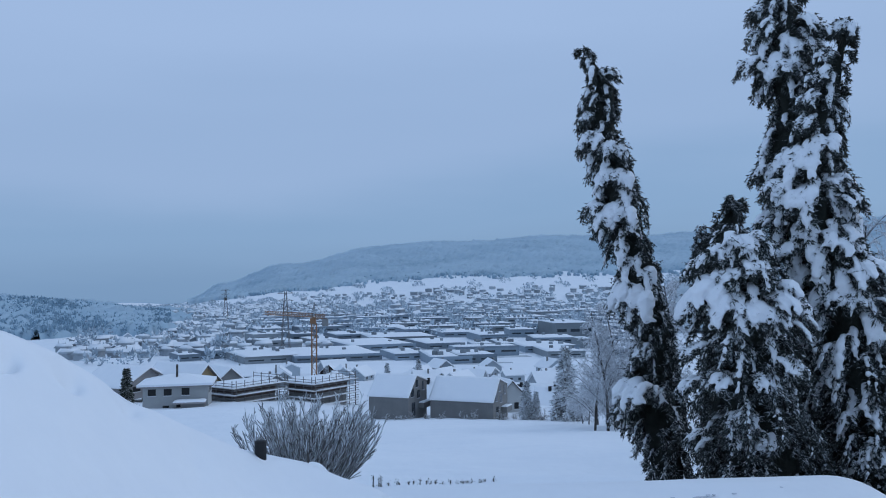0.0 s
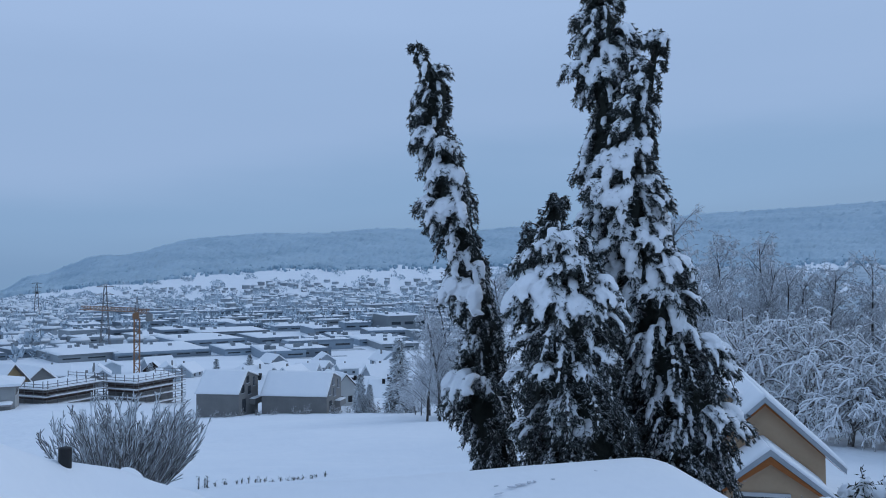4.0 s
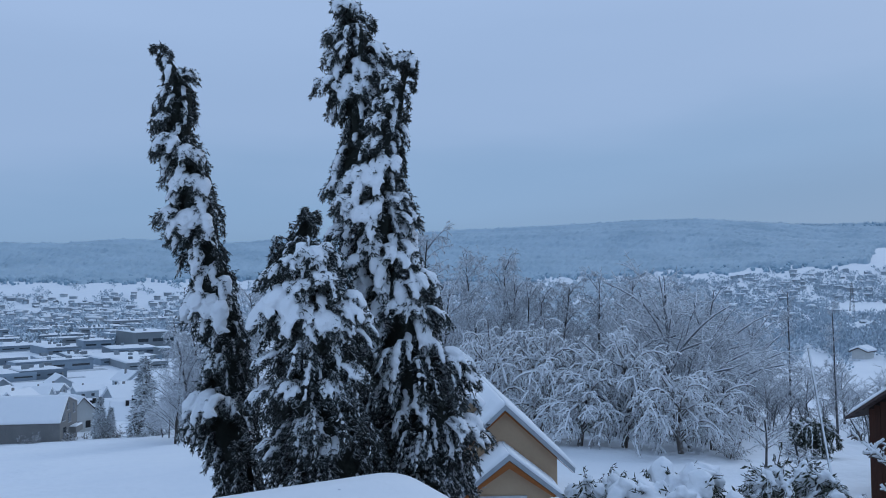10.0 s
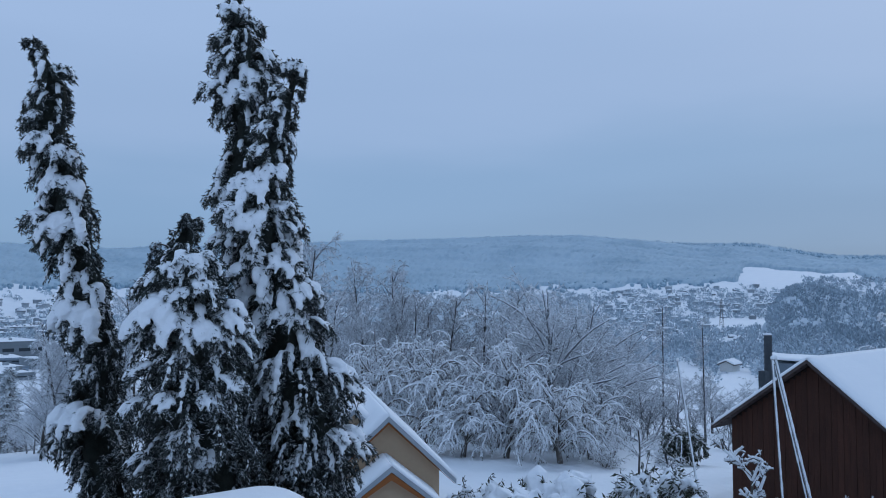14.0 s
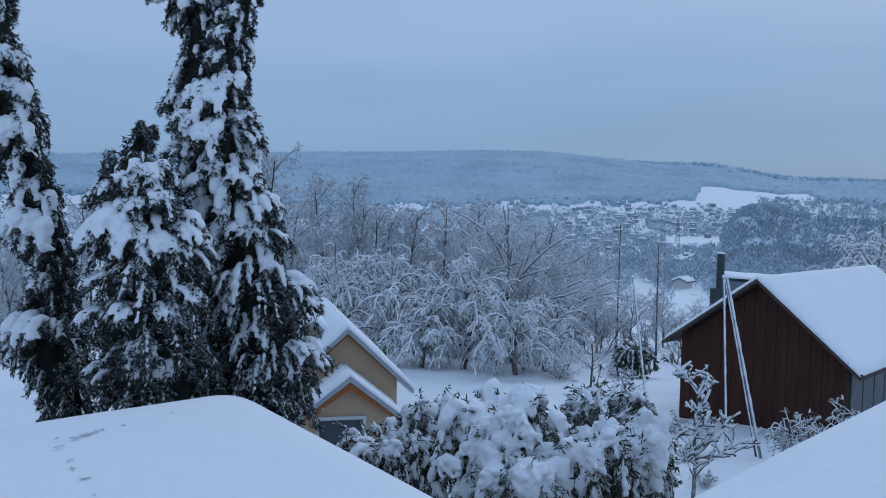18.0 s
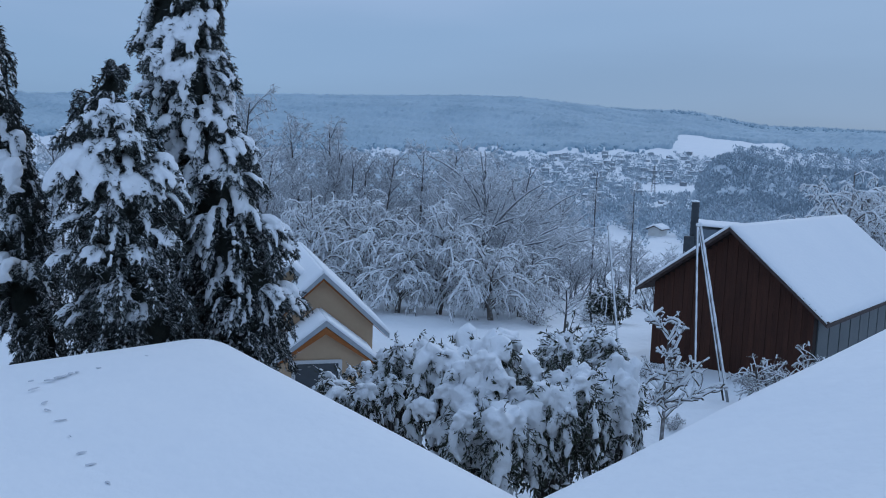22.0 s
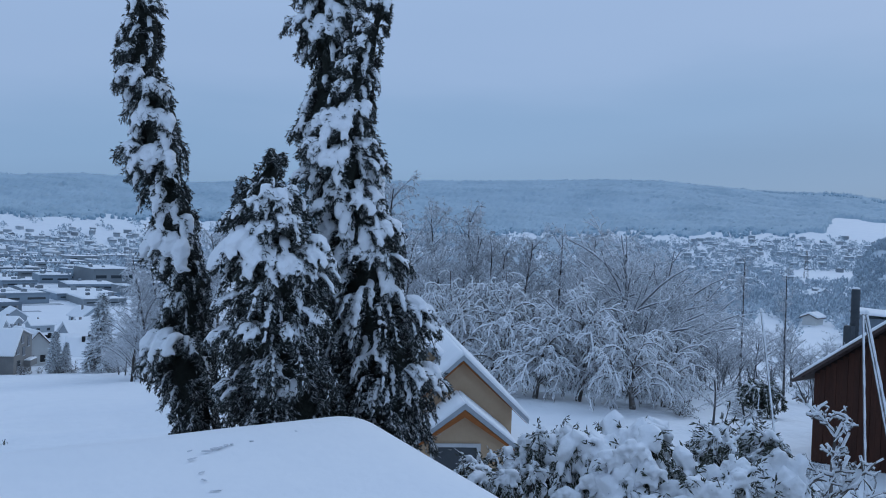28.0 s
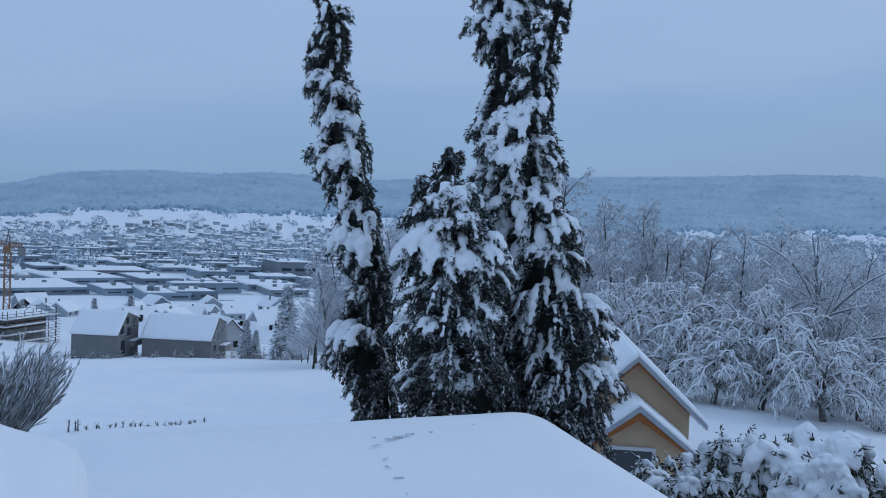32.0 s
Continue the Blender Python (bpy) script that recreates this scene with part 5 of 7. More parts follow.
def grey_house(m, length, depth, wall_h, rise, label):
    h = empty("house", m, label, "house", "grey houses below the meadow")
    ridge = depth * 0.42
    bm_out = [(0, -1.5), (depth, -1.5), (depth, wall_h + rise * 0.62), (ridge, wall_h + rise), (0, wall_h)]
    bm = bmesh.new()
    a = [bm.verts.new((0, y, z)) for y, z in bm_out]
    b = [bm.verts.new((length, y, z)) for y, z in bm_out]
    bm.faces.new(a[::-1])
    bm.faces.new(b)
    for i in range(5):
        k = (i + 1) % 5
        bm.faces.new((a[i], a[k], b[k], b[i]))
    bmesh.ops.recalc_face_normals(bm, faces=bm.faces[:])
    part("wall", bm, M_GREYHOUSE, h)
    snow_slab("roof_snow", [(-0.25, -0.35, wall_h - 0.1), (length + 0.2, -0.35, wall_h - 0.1), (length + 0.2, ridge + 0.05, wall_h + rise + 0.02), (-0.25, ridge + 0.05, wall_h + rise + 0.02)], 0.38, h, n=10, wave=0.02)
    snow_slab("roof_snow", [(-0.25, ridge, wall_h + rise + 0.02), (length + 0.2, ridge, wall_h + rise + 0.02), (length + 0.2, depth + 0.3, wall_h + rise * 0.6), (-0.25, depth + 0.3, wall_h + rise * 0.6)], 0.38, h, n=10, wave=0.02)
    for y0, z0, y1, z1 in ((1.6, 0.3, 3.2, 3.0), (1.2, 4.2, 2.6, 5.8), (4.2, 3.6, 5.6, 5.2), (3.6, 5.9, 4.8, 7.3), (6.8, 5.0, 7.8, 6.8)):
        if z1 < wall_h + rise * 0.9:
            w = box("window", length - 0.05, y0, z0, length + 0.05, y1, z1, M_GLASS, h)
            box("frame", length + 0.003, y0 - 0.12, z0 - 0.14, length + 0.09, y1 + 0.12, z0, M_FASCIA, w)
    box("balcony", length, 5.0, 1.5, length + 1.2, depth - 0.6, 2.6, M_GREYHOUSE, h)
    snow_slab("balcony_snow", [(length, 5.0, 2.6), (length + 1.2, 5.0, 2.6), (length + 1.2, depth - 0.6, 2.6), (length, depth - 0.6, 2.6)], 0.25, h, n=6)
    return h


grey_house(pose(*(-15.31, 165.34, -17.25), 0, 0, -22), 8.8, 9.2, 4.3, 3.9, "grey clad house with steep snow-covered roof")
grey_house(pose(*(-2.87, 165.03, -17.97), 0, 0, -22), 13.4, 9.2, 4.2, 4.1, "long grey clad house with snow roof and gable windows")

# ---- halls and offices on the valley floor ----


M_YARD = mat("slushy_yard", (0.30, 0.33, 0.36), 0.8, (0.62, 0.65, 0.68), 0.05)


def rim_(i, k):
    return 2.0 + (i * 37 + k * 11) % 9


def hall(x, y, width, height, depth, i):
    base = land1(x, y)
    height *= 0.72
    yaw = -math.degrees(math.atan2(x, y)) + (14, 9, 17)[i % 3]
    h = empty("hall", pose(x, y, base, 0, 0, yaw), "low industrial hall with snow-covered flat roof", "industrial building", "halls in the valley")
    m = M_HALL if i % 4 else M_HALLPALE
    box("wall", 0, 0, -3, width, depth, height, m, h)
    snow_slab("roof_snow", [(0.4, 0.4, height), (width - 0.4, 0.4, height), (width - 0.4, depth - 0.4, height), (0.4, depth - 0.4, height)], 0.5, h, n=5, wave=0.05, rnd=0.6)
    box("parapet", -0.15, -0.15, height - 0.7, width + 0.15, 0.2, height + 0.35, m, h)
    n = max(2, int(width / 9))
    for k in range(n):
        x0 = width * (k + 0.15) / n
        box("window", x0, -0.06, height * 0.42, x0 + width / n * 0.7, 0.05, height * 0.62, M_GLASS, h)
    box("yard", -rim_(i, 3), -rim_(i, 5), -0.5, width + rim_(i, 7), -0.2, 0.12, M_YARD, h, label="slushy ploughed yard")
    rg = random.Random(i)
    for k in range(rg.randint(2, 6)):
        ux, uy = rg.uniform(0.1, 0.85) * width, rg.uniform(0.15, 0.8) * depth
        v = box("roof_vent", ux, uy, height + 0.3, ux + rg.uniform(1.2, 3), uy + 1.8, height + rg.uniform(1.4, 2.4), M_HALLPALE, h)
    return h


HALLS = [(-99.1, 405.8, 33.9, 4.7, 55), (-74.9, 408.8, 45.3, 4.5, 60), (-53.7, 478.3, 39.9, 4.5, 60), (-77.3, 584.2, 26.3, 4.5, 40), (-49.7, 548.1, 46.5, 4.5, 50), (22.3, 716.2, 43.6, 4.5, 50), (-0.6, 596.2, 39.7, 4.5, 50), (48.1, 588.8, 18.7, 7.4, 30), (78.6, 572.5, 28.9, 14.5, 45), (7.3, 389.8, 18.9, 5.4, 30), (32.7, 483.4, 15.7, 4.7, 40), (46.0, 458.9, 32.0, 4.5, 40)]
HALLS += [(54.2, 424.5, 20.0, 4.5, 40), (-6.4, 386.0, 20.3, 4.5, 40), (-9.7, 488.6, 21.4, 4.5, 50), (66.1, 842.5, 47.6, 4.7, 50), (129.3, 1004.8, 60.4, 5.7, 60), (-128.3, 438.1, 21.6, 5.7, 26), (-138.6, 427.0, 11.1, 4.5, 22), (-109.7, 455.8, 13.6, 4.5, 26), (-82.8, 528.4, 18.2, 4.5, 40), (-24.9, 417.9, 17.4, 4.5, 36), (-67.4, 667.3, 41.7, 4.5, 50)]
for i, row in enumerate(HALLS):
    hall(*row, i)

rg = random.Random(41)
for i in range(1500):
    if len(HALLS) > 105:
        break
    p = polar(rg.uniform(-13.5, 13), rg.uniform(425, 960))
    w_, d_ = rg.uniform(12, 48), rg.uniform(16, 50)
    if all(not (p.x < hx + hw + 3 and p.x + w_ > hx - 3 and p.y < hy + hd + 5 and p.y + d_ > hy - 5) for hx, hy, hw, hh, hd in HALLS):
        HALLS.append((p.x, p.y, w_, rg.uniform(4.5, 7.5), d_))
        hall(*HALLS[-1], len(HALLS))

# ---- houses of the valley towns ----


def town_house(i, rg):
    half, length, eave = rg.uniform(4.4, 5.8), rg.uniform(9, 13), rg.uniform(2.8, 4.4)
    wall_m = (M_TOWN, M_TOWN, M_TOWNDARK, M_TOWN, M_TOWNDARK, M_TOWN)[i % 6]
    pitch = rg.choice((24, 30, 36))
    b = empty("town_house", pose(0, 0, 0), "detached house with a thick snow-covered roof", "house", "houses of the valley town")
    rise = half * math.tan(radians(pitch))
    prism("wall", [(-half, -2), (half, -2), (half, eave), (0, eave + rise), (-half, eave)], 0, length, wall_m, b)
    tp, o = math.tan(radians(pitch)), 0.9
    prism("roof_snow", [(0, eave + rise + 0.6), (-half - o, eave - o * tp + 0.55), (-half - o, eave - o * tp), (0, eave + rise), (half + o, eave - o * tp), (half + o, eave - o * tp + 0.55)], -0.8, length + 0.8, M_SNOW, b)
    for x0 in (-half * 0.55, half * 0.2):
        for z0 in (1.0, 3.6):
            if z0 + 1.3 < eave + 0.6:
                box("window", x0, -0.06, z0, x0 + 1.3, 0.05, z0 + 1.3, M_GLASS, b)
    for s in (-1, 1):
        for k in range(2):
            y0 = length * (0.2 + 0.45 * k)
            box("window", min(s * half, s * (half + 0.06)) - 0.02, y0, 1.2, max(s * half, s * (half + 0.06)) + 0.02, y0 + 1.6, 2.6, M_GLASS, b)
    cx = half * 0.4
    box("chimney", cx - 0.35, length * 0.5, eave + rise * 0.5, cx + 0.35, length * 0.5 + 0.7, eave + rise + 1.2, M_CONCRETE, b)
    return b


rg = random.Random(9)
models = [town_house(i, rg) for i in range(6)]
PLOTS = []


def free(x, y, gap):
    for hx, hy, hw, hh, hd in HALLS:
        if abs(x - hx - hw / 2) < hw / 2 + 14 and -12 < y - hy < hd + 14:
            return False
    return all((x - px) ** 2 + (y - py) ** 2 > gap * gap for px, py in PLOTS)


def settle(count, az0, az1, r0, r1, gap, keep=lambda a, r: True):
    made, tries = 0, 0
    while made < count and tries < 6000:
        tries += 1
        a_, r_ = rg.uniform(az0, az1), math.sqrt(rg.uniform(r0 ** 2, r1 ** 2))
        p = polar(a_, r_)
        if keep(a_, r_) and free(p.x, p.y, gap):
            PLOTS.append((p.x, p.y))
            made += 1


settle(130, -25, -9, 500, 1000, 13, lambda a, r: (a > -19 or r < 680) and not (a > -14 and r < 620))
settle(24, -13.5, 10, 238, 335, 17)
settle(70, -10, 13, 760, 1600, 21)
settle(80, 47.5, 62, 700, 1900, 20, lambda a, r: not (54.4 < a < 57.4 and 1080 < r < 1350) and not (a > 57.0 and r < 1300))
for i, (x, y) in enumerate(PLOTS):
    m = pose(x, y, land1(x, y), 0, 0, rg.choice((20, 65, 110, 155, 200, 290)) + rg.uniform(-12, 12))
    if i < 6:
        models[i].matrix_basis = m @ Matrix.Scale(0.55, 4)
    else:
        g_ = rg.uniform(0.48, 0.62) if x < -70 else rg.uniform(0.60, 0.80)
        copy_thing(models[rg.randrange(6)], m).matrix_basis = m @ Matrix.Diagonal((g_, g_, g_, 1))

# farther houses, too many to tell apart
rg = random.Random(77)
first = len(PLOTS)
settle(520, -25, -8, 480, 1450, 10, lambda a, r: a > -18.5 or r < 640)
settle(190, -10, 13, 900, 1680, 16)
settle(90, 47.5, 60, 800, 1950, 14, lambda a, r: not (54.4 < a < 57.4 and 1080 < r < 1350) and not (a > 57.3 and r < 1300))
settle(14, 30, 46, 1500, 1850, 28)
hv, hf = [], []
for x, y in PLOTS[first:]:
    g_ = 0.68 if x < -70 else 1.0
    hw, hl, he = g_ * rg.uniform(3.5, 5), g_ * rg.uniform(4.5, 7), g_ * rg.uniform(3.5, 6)
    rise, o = hw * rg.uniform(0.4, 0.7), 0.8
    ang = rg.uniform(0, 3.14)
    ca, sa = math.cos(ang), math.sin(ang)
    z0 = land1(x, y)
    box8 = [(sx * hw, sy * hl, z) for z in (-2, he) for sx, sy in ((-1, -1), (1, -1), (1, 1), (-1, 1))]
    roof = [(-hw - o, -hl - o, he - 0.3), (hw + o, -hl - o, he - 0.3), (hw + o, hl + o, he - 0.3), (-hw - o, hl + o, he - 0.3), (0, -hl - o, he + rise + 0.5), (0, hl + o, he + rise + 0.5)]
    b0 = len(hv)
    hv += [(x + px * ca - py * sa, y + px * sa + py * ca, z0 + pz) for px, py, pz in box8 + roof]
    quads = [(0, 1, 5, 4), (1, 2, 6, 5), (2, 3, 7, 6), (3, 0, 4, 7), (8, 11, 13, 12), (9, 12, 13, 10)]
    for a_, b_, c_, d_ in quads:
        hf += [(b0 + a_, b0 + b_, b0 + c_), (b0 + a_, b0 + c_, b0 + d_)]
    hf += [(b0 + 8, b0 + 12, b0 + 9), (b0 + 10, b0 + 13, b0 + 11), (b0 + 8, b0 + 9, b0 + 10), (b0 + 8, b0 + 10, b0 + 11)]
# these walls also carry the distance haze in their colour
tagged(tri_ob("far_houses", hv, hf, snowed("hazed_house_walls", (0.30, 0.345, 0.385), (0.42, 0.46, 0.49), 0.2, 0.45, 0.02, 0.3, breakup=0.05)), "many small far houses with snow-covered roofs", "houses", kind="stuff")

# ---- the garden: bowed laurels, shrubs, small trees ----


def leaf_cloud(pos, out, rng, size):
    """Long hanging leaves, each a bent diamond."""
    n = len(pos)
    d = out / (np.linalg.norm(out, axis=1)[:, None] + 1e-9)
    w = np.cross(d, rng.normal(0, 1, (n, 3)))
    w /= np.linalg.norm(w, axis=1)[:, None] + 1e-9
    s = (size * rng.uniform(0.6, 1.25, n))[:, None]
    up = np.cross(w, d)
    v = np.stack([pos, pos + d * s * 0.45 + w * s * 0.14, pos + d * s - up * s * 0.12, pos + d * s * 0.45 - w * s * 0.14], 1).reshape(-1, 3)
    o = np.arange(n)[:, None] * 4
    return v, np.concatenate([o + np.array([[0, 1, 2]]), o + np.array([[0, 2, 3]])])


def laurel(centre, radii, seed, label, boughs=22, snow=1.0, leaf=0.10, bend=(0.0, 0.0), per=440, heavy=0.2, fat=0.08, first=4, thick=1.0, foot=None):
    """An evergreen shrub bowed by snow: arching boughs, hanging leaves, snow lying along the backs of the boughs."""
    rng = np.random.default_rng(seed)
    c, rd = np.array(centre), np.array(radii)
    t = empty("laurel", pose(0, 0, 0), label, "shrub", "snow-bowed garden shrubs")
    g = land1(c[0], c[1])
    root = np.array([c[0], c[1], g - 0.2])
    if foot:
        root = np.array([foot[0], foot[1], land1(foot[0], foot[1]) - 0.2])
    a = rng.uniform(0, 2 * math.pi, boughs)
    e = rng.uniform(0.45, 1.0, boughs)
    lp, ld, fp, fd, fl = [], [], [], [], []
    sc, sz, sw = [], [], []
    for i in range(boughs):
        top = c + rd * np.array([math.cos(a[i]) * 0.5 * e[i] + bend[0], math.sin(a[i]) * 0.5 * e[i] + bend[1], rng.uniform(0.35, 1.0)])
        end = c + rd * np.array([math.cos(a[i]) * e[i] + bend[0], math.sin(a[i]) * e[i] + bend[1], rng.uniform(-1.1, 0.2)])
        u = np.linspace(0, 1, 16)[:, None]
        ctl = np.array([top[0], top[1], max(2 * top[2] - 0.5 * (root[2] + end[2]), top[2] + 0.3 * rd[2])])
        path = root * (1 - u) ** 2 + 2 * ctl * u * (1 - u) + end * u ** 2
        path = path + np.cumsum(rng.normal(0, 0.012, path.shape), 0)
        tri_ob("bough", *cable(path, thick * (0.036 - 0.027 * np.linspace(0, 1, 16)), 6), M_BARK, t, True)
        fine_u = np.linspace(4.6, 14.8, 44)
        bp_ = np.stack([np.interp(fine_u, np.arange(16), path[:, q_]) for q_ in range(3)], -1)
        n = 15
        big = 1.25 if rng.uniform() < heavy else 0.62
        pick = np.sort(rng.uniform(5, 36, n)).astype(int)
        z = fat * big * rng.uniform(0.6, 1.15, n) * (1.1 - pick / 110)
        sc.append(bp_[pick] + rng.normal(0, 0.03, (n, 3)) + np.stack([0 * z, 0 * z, z * 0.45], -1))
        sz.append(np.stack([z * 1.5, z * 1.15, z * 0.85], -1))
        sw.append(np.gradient(bp_, axis=0)[pick])
        rr_ = (0.042 - 0.0017 * fine_u) * np.clip(0.75 + 0.5 * np.sin(fine_u * 2.1 + i) * np.sin(fine_u * 5.3 + i * 2), 0.15, 2) * np.clip(np.minimum(fine_u - 4.55, 14.85 - fine_u) * 1.5, 0.05, 1)
        tri_ob("bough_snow", *cable(bp_ + np.stack([0 * fine_u, 0 * fine_u, 0.022 + rr_ * 0.45], -1), rr_, 7), M_SNOWBLOB, t, True)
        way = np.diff(path, axis=0)
        # side twigs that hang from the bough
        n = 30
        k = rng.integers(first, 15, n)
        b0 = path[k] + way[k] * rng.uniform(0, 1, n)[:, None]
        d0 = way[k] / np.linalg.norm(way[k], axis=1)[:, None] * 0.6 + rng.normal(0, 0.5, (n, 3)) + np.array([0, 0, -0.75])
        d0 /= np.linalg.norm(d0, axis=1)[:, None]
        l0 = rng.uniform(0.16, 0.42, n)
        fp.append(b0)
        fd.append(d0)
        fl.append(l0)
        m = per // n
        j = np.repeat(np.arange(n), m)
        lp.append(b0[j] + d0[j] * (l0[j] * rng.uniform(0.1, 1.05, n * m))[:, None] + rng.normal(0, 0.015, (n * m, 3)))
        ld.append(d0[j] * 0.7 + rng.normal(0, 0.55, (n * m, 3)) + np.array([0, 0, -0.35]))
    fp, fd, fl = np.concatenate(fp), np.concatenate(fd), np.concatenate(fl)
    tagged(tri_ob("twig_work", *tubes(np.concatenate([fp, fp + fd * fl[:, None], np.full((len(fp), 1), 0.010), np.full((len(fp), 1), 0.005)], 1), 4), M_BARK, t), kind="stuff")
    lp, ld = np.concatenate(lp), np.concatenate(ld)
    tagged(tri_ob("foliage", *leaf_cloud(lp, ld, rng, leaf), M_LEAF, t), kind="stuff")
    # heaps on the backs of the boughs run together with what clings to the twigs
    i = np.nonzero(rng.uniform(0, 1, len(fp)) < 0.6 * snow)[0]
    for lo_, hi_ in ((0.0, 0.3), (0.25, 0.65)):
        w = rng.uniform(lo_, hi_, len(i))
        z = fat * rng.uniform(0.22, 0.6, len(i)) * (1.2 - 0.6 * w)
        sc.append(fp[i] + fd[i] * (fl[i] * w)[:, None] + np.stack([0 * z, 0 * z, z * 0.7], -1))
        sz.append(np.stack([z * 1.8, z, z * 0.85], -1))
        sw.append(fd[i])
    tagged(melt(tri_ob("snow", *blobs(np.concatenate(sc), np.concatenate(sz), rng, ICO1, 0.2, np.concatenate(sw)), M_SNOWBLOB, t, True, "rounded heaps of snow on the boughs"), 0.020, 3), kind="stuff")
    return t


def snow_lumps(parent, places, seed):
    """Heavy sagging heaps of snow, each a part."""
    rng = np.random.default_rng(seed)
    for x, y, z, r in places:
        toward = np.array([-x, -y, 0]) / math.hypot(x, y)
        turn = rng.normal(0, 0.5)
        toward = np.array([toward[0] * math.cos(turn) - toward[1] * math.sin(turn), toward[0] * math.sin(turn) + toward[1] * math.cos(turn), 0])
        cc, ss, tl = drape((x, y, z), toward, r * 0.85, rng, 6 + int(r * 8), rng.uniform(0.5, 0.9))
        melt(tri_ob("snow_clump", *blobs(cc, ss * rng.uniform(1.0, 1.25), rng, ICO2, 0.2, tl), M_SNOWBLOB, parent, True), max(0.018, r * 0.062), 4)


def spot(az, el, r):
    """A point at a compass angle, a height angle and a distance from the look-out."""
    p = polar(az, r)
    return (p.x, p.y, 10.0 + r * math.tan(radians(el)))


l1 = laurel(spot(36.0, -17.5, 14.2), (1.2, 1.0, 0.50), 31, "laurel with arching snow-lined boughs bent low", 34, 0.9, heavy=0.25, per=260, first=8, thick=1.1, fat=0.07, foot=spot(39.6, -19, 13.8))
l0 = laurel(spot(39.3, -15.8, 14.8), (0.80, 0.8, 0.66), 35, "laurel crest heaped with snow behind the others", 22, 1.0, heavy=0.4, per=300, fat=0.09)
l2 = laurel(spot(44.0, -17.2, 12.8), (1.15, 1.0, 0.95), 32, "laurel buried under heavy rounded snow lumps", 44, 1.1, heavy=0.7, fat=0.125)
snow_lumps(l2, [(*spot(a_, e_, 12.05), r_) for a_, e_, r_ in ((45.0, -13.6, 0.30), (43.7, -14.3, 0.26), (46.2, -14.8, 0.30), (44.6, -15.6, 0.36), (42.6, -15.8, 0.26), (46.8, -17.0, 0.32), (45.2, -17.9, 0.34), (41.0, -16.9, 0.28), (42.6, -18.2, 0.32), (47.4, -19.4, 0.28), (44.4, -20.2, 0.32), (46.2, -21.2, 0.26), (41.6, -20.4, 0.26))], 2)
l3 = laurel(spot(52.0, -15.6, 13.8), (1.05, 0.95, 0.82), 33, "dome-shaped laurel with snow-covered crest", 40, 0.85, heavy=0.25, fat=0.078, per=330, first=6, thick=0.9, foot=spot(50.4, -20, 13.6))
l4 = laurel(spot(50.2, -18.2, 12.4), (1.0, 0.85, 0.8), 34, "low laurel bough weighed down with snow", 30, 1.0, heavy=0.5, fat=0.105)
l6 = laurel(spot(45.8, -20.6, 11.8), (0.95, 0.8, 0.70), 37, "low hanging laurel boughs thick with snow", 30, 1.1, heavy=0.6, fat=0.13)
l5 = laurel(spot(54.4, -17.8, 13.2), (0.6, 0.6, 0.75), 36, "laurel branch hanging to the ground under snow", 18, 1.1, heavy=0.6, fat=0.125)

# thickly rimed small trees in the garden
M_RIME = snowed("rimed_twigs", (0.085, 0.075, 0.068), (0.15, 0.13, 0.115), 0.0, 0.6, 3.0, 0.3, breakup=1.1)
apple = [bare_tree("apple_tree", rng, "old spreading apple tree with drooping snow-lined branches", h, limbs=34, sec=12, tw=6, fine=0, load=0.085, coat=0.024, limb_len=0.56, limb_lift=0.8, droop=1.15, lo=0.22, trunk_r=0.17, twig=0.017, bark=M_RIME, twigs=M_RIME, trunk_len=0.66, wob=0.17, sec_len=0.34, tw_len=0.45, limb_n=9) for h in (7.6, 5.8)]
plant(apple, ((41.0, 43), (44.8, 41), (35.4, 45), (38.0, 42.5), (32.4, 47), (46.8, 45)), 0.0, (0.95, 1.1))
wt = bare_tree("young_tree", rng, "young leafless tree thickly coated with snow", 4.1, limbs=15, sec=5, tw=2, fine=0, load=0.075, coat=0.022, limb_len=0.38, limb_lift=0.55, droop=0.0, lo=0.3, trunk_r=0.06, twig=0.028, bark=M_RIME, twigs=M_RIME, trunk_len=0.85, wob=0.14)
plant([wt], ((57.3, 20.0),), 0)
fruit = [bare_tree("fruit_tree", rng, "small bare fruit tree dusted with snow", 2.6, limbs=14, sec=5, tw=4, fine=1, load=0.02, limb_len=0.5, limb_lift=0.35, droop=0.15, lo=0.4, trunk_r=0.06, twig=0.012, bark=M_FROSTDARK)]
plant(fruit, ((50.0, 38), (52.2, 31)), 0)
bushes = [bare_tree("garden_shrub", rng, "twiggy shrub loaded with snow", h, limbs=11, sec=7, tw=4, fine=0, load=0.036, limb_len=0.58, limb_lift=0.45, droop=0.55, lo=0.05, trunk_r=0.03, stems=3, twig=0.012, lean=0.3, bark=M_RIME, twigs=M_RIME, category="shrub", group="shrubs beside the barn") for h in (1.9, 1.6)]
plant(bushes, ((64.0, 24.6), (67.2, 23.6), (65.6, 23.8), (67.8, 23.2), (65.9, 24.4)), 0.0, (1.1, 1.22))
for a_, r_, g in ((55.4, 19.5, 0.4), (54.4, 21.0, 0.4), (56.4, 24.0, 0.45), (53.2, 24.0, 0.4), (58.2, 21.5, 0.35)):
    p = polar(a_, r_)
    copy_thing(bushes[1], pose(0, 0, 0)).matrix_basis = Matrix.Translation((p.x, p.y, land1(p.x, p.y))) @ pose(0, 0, 0, 0, 0, a_ * 91) @ Matrix.Diagonal((g, g, g, 1))
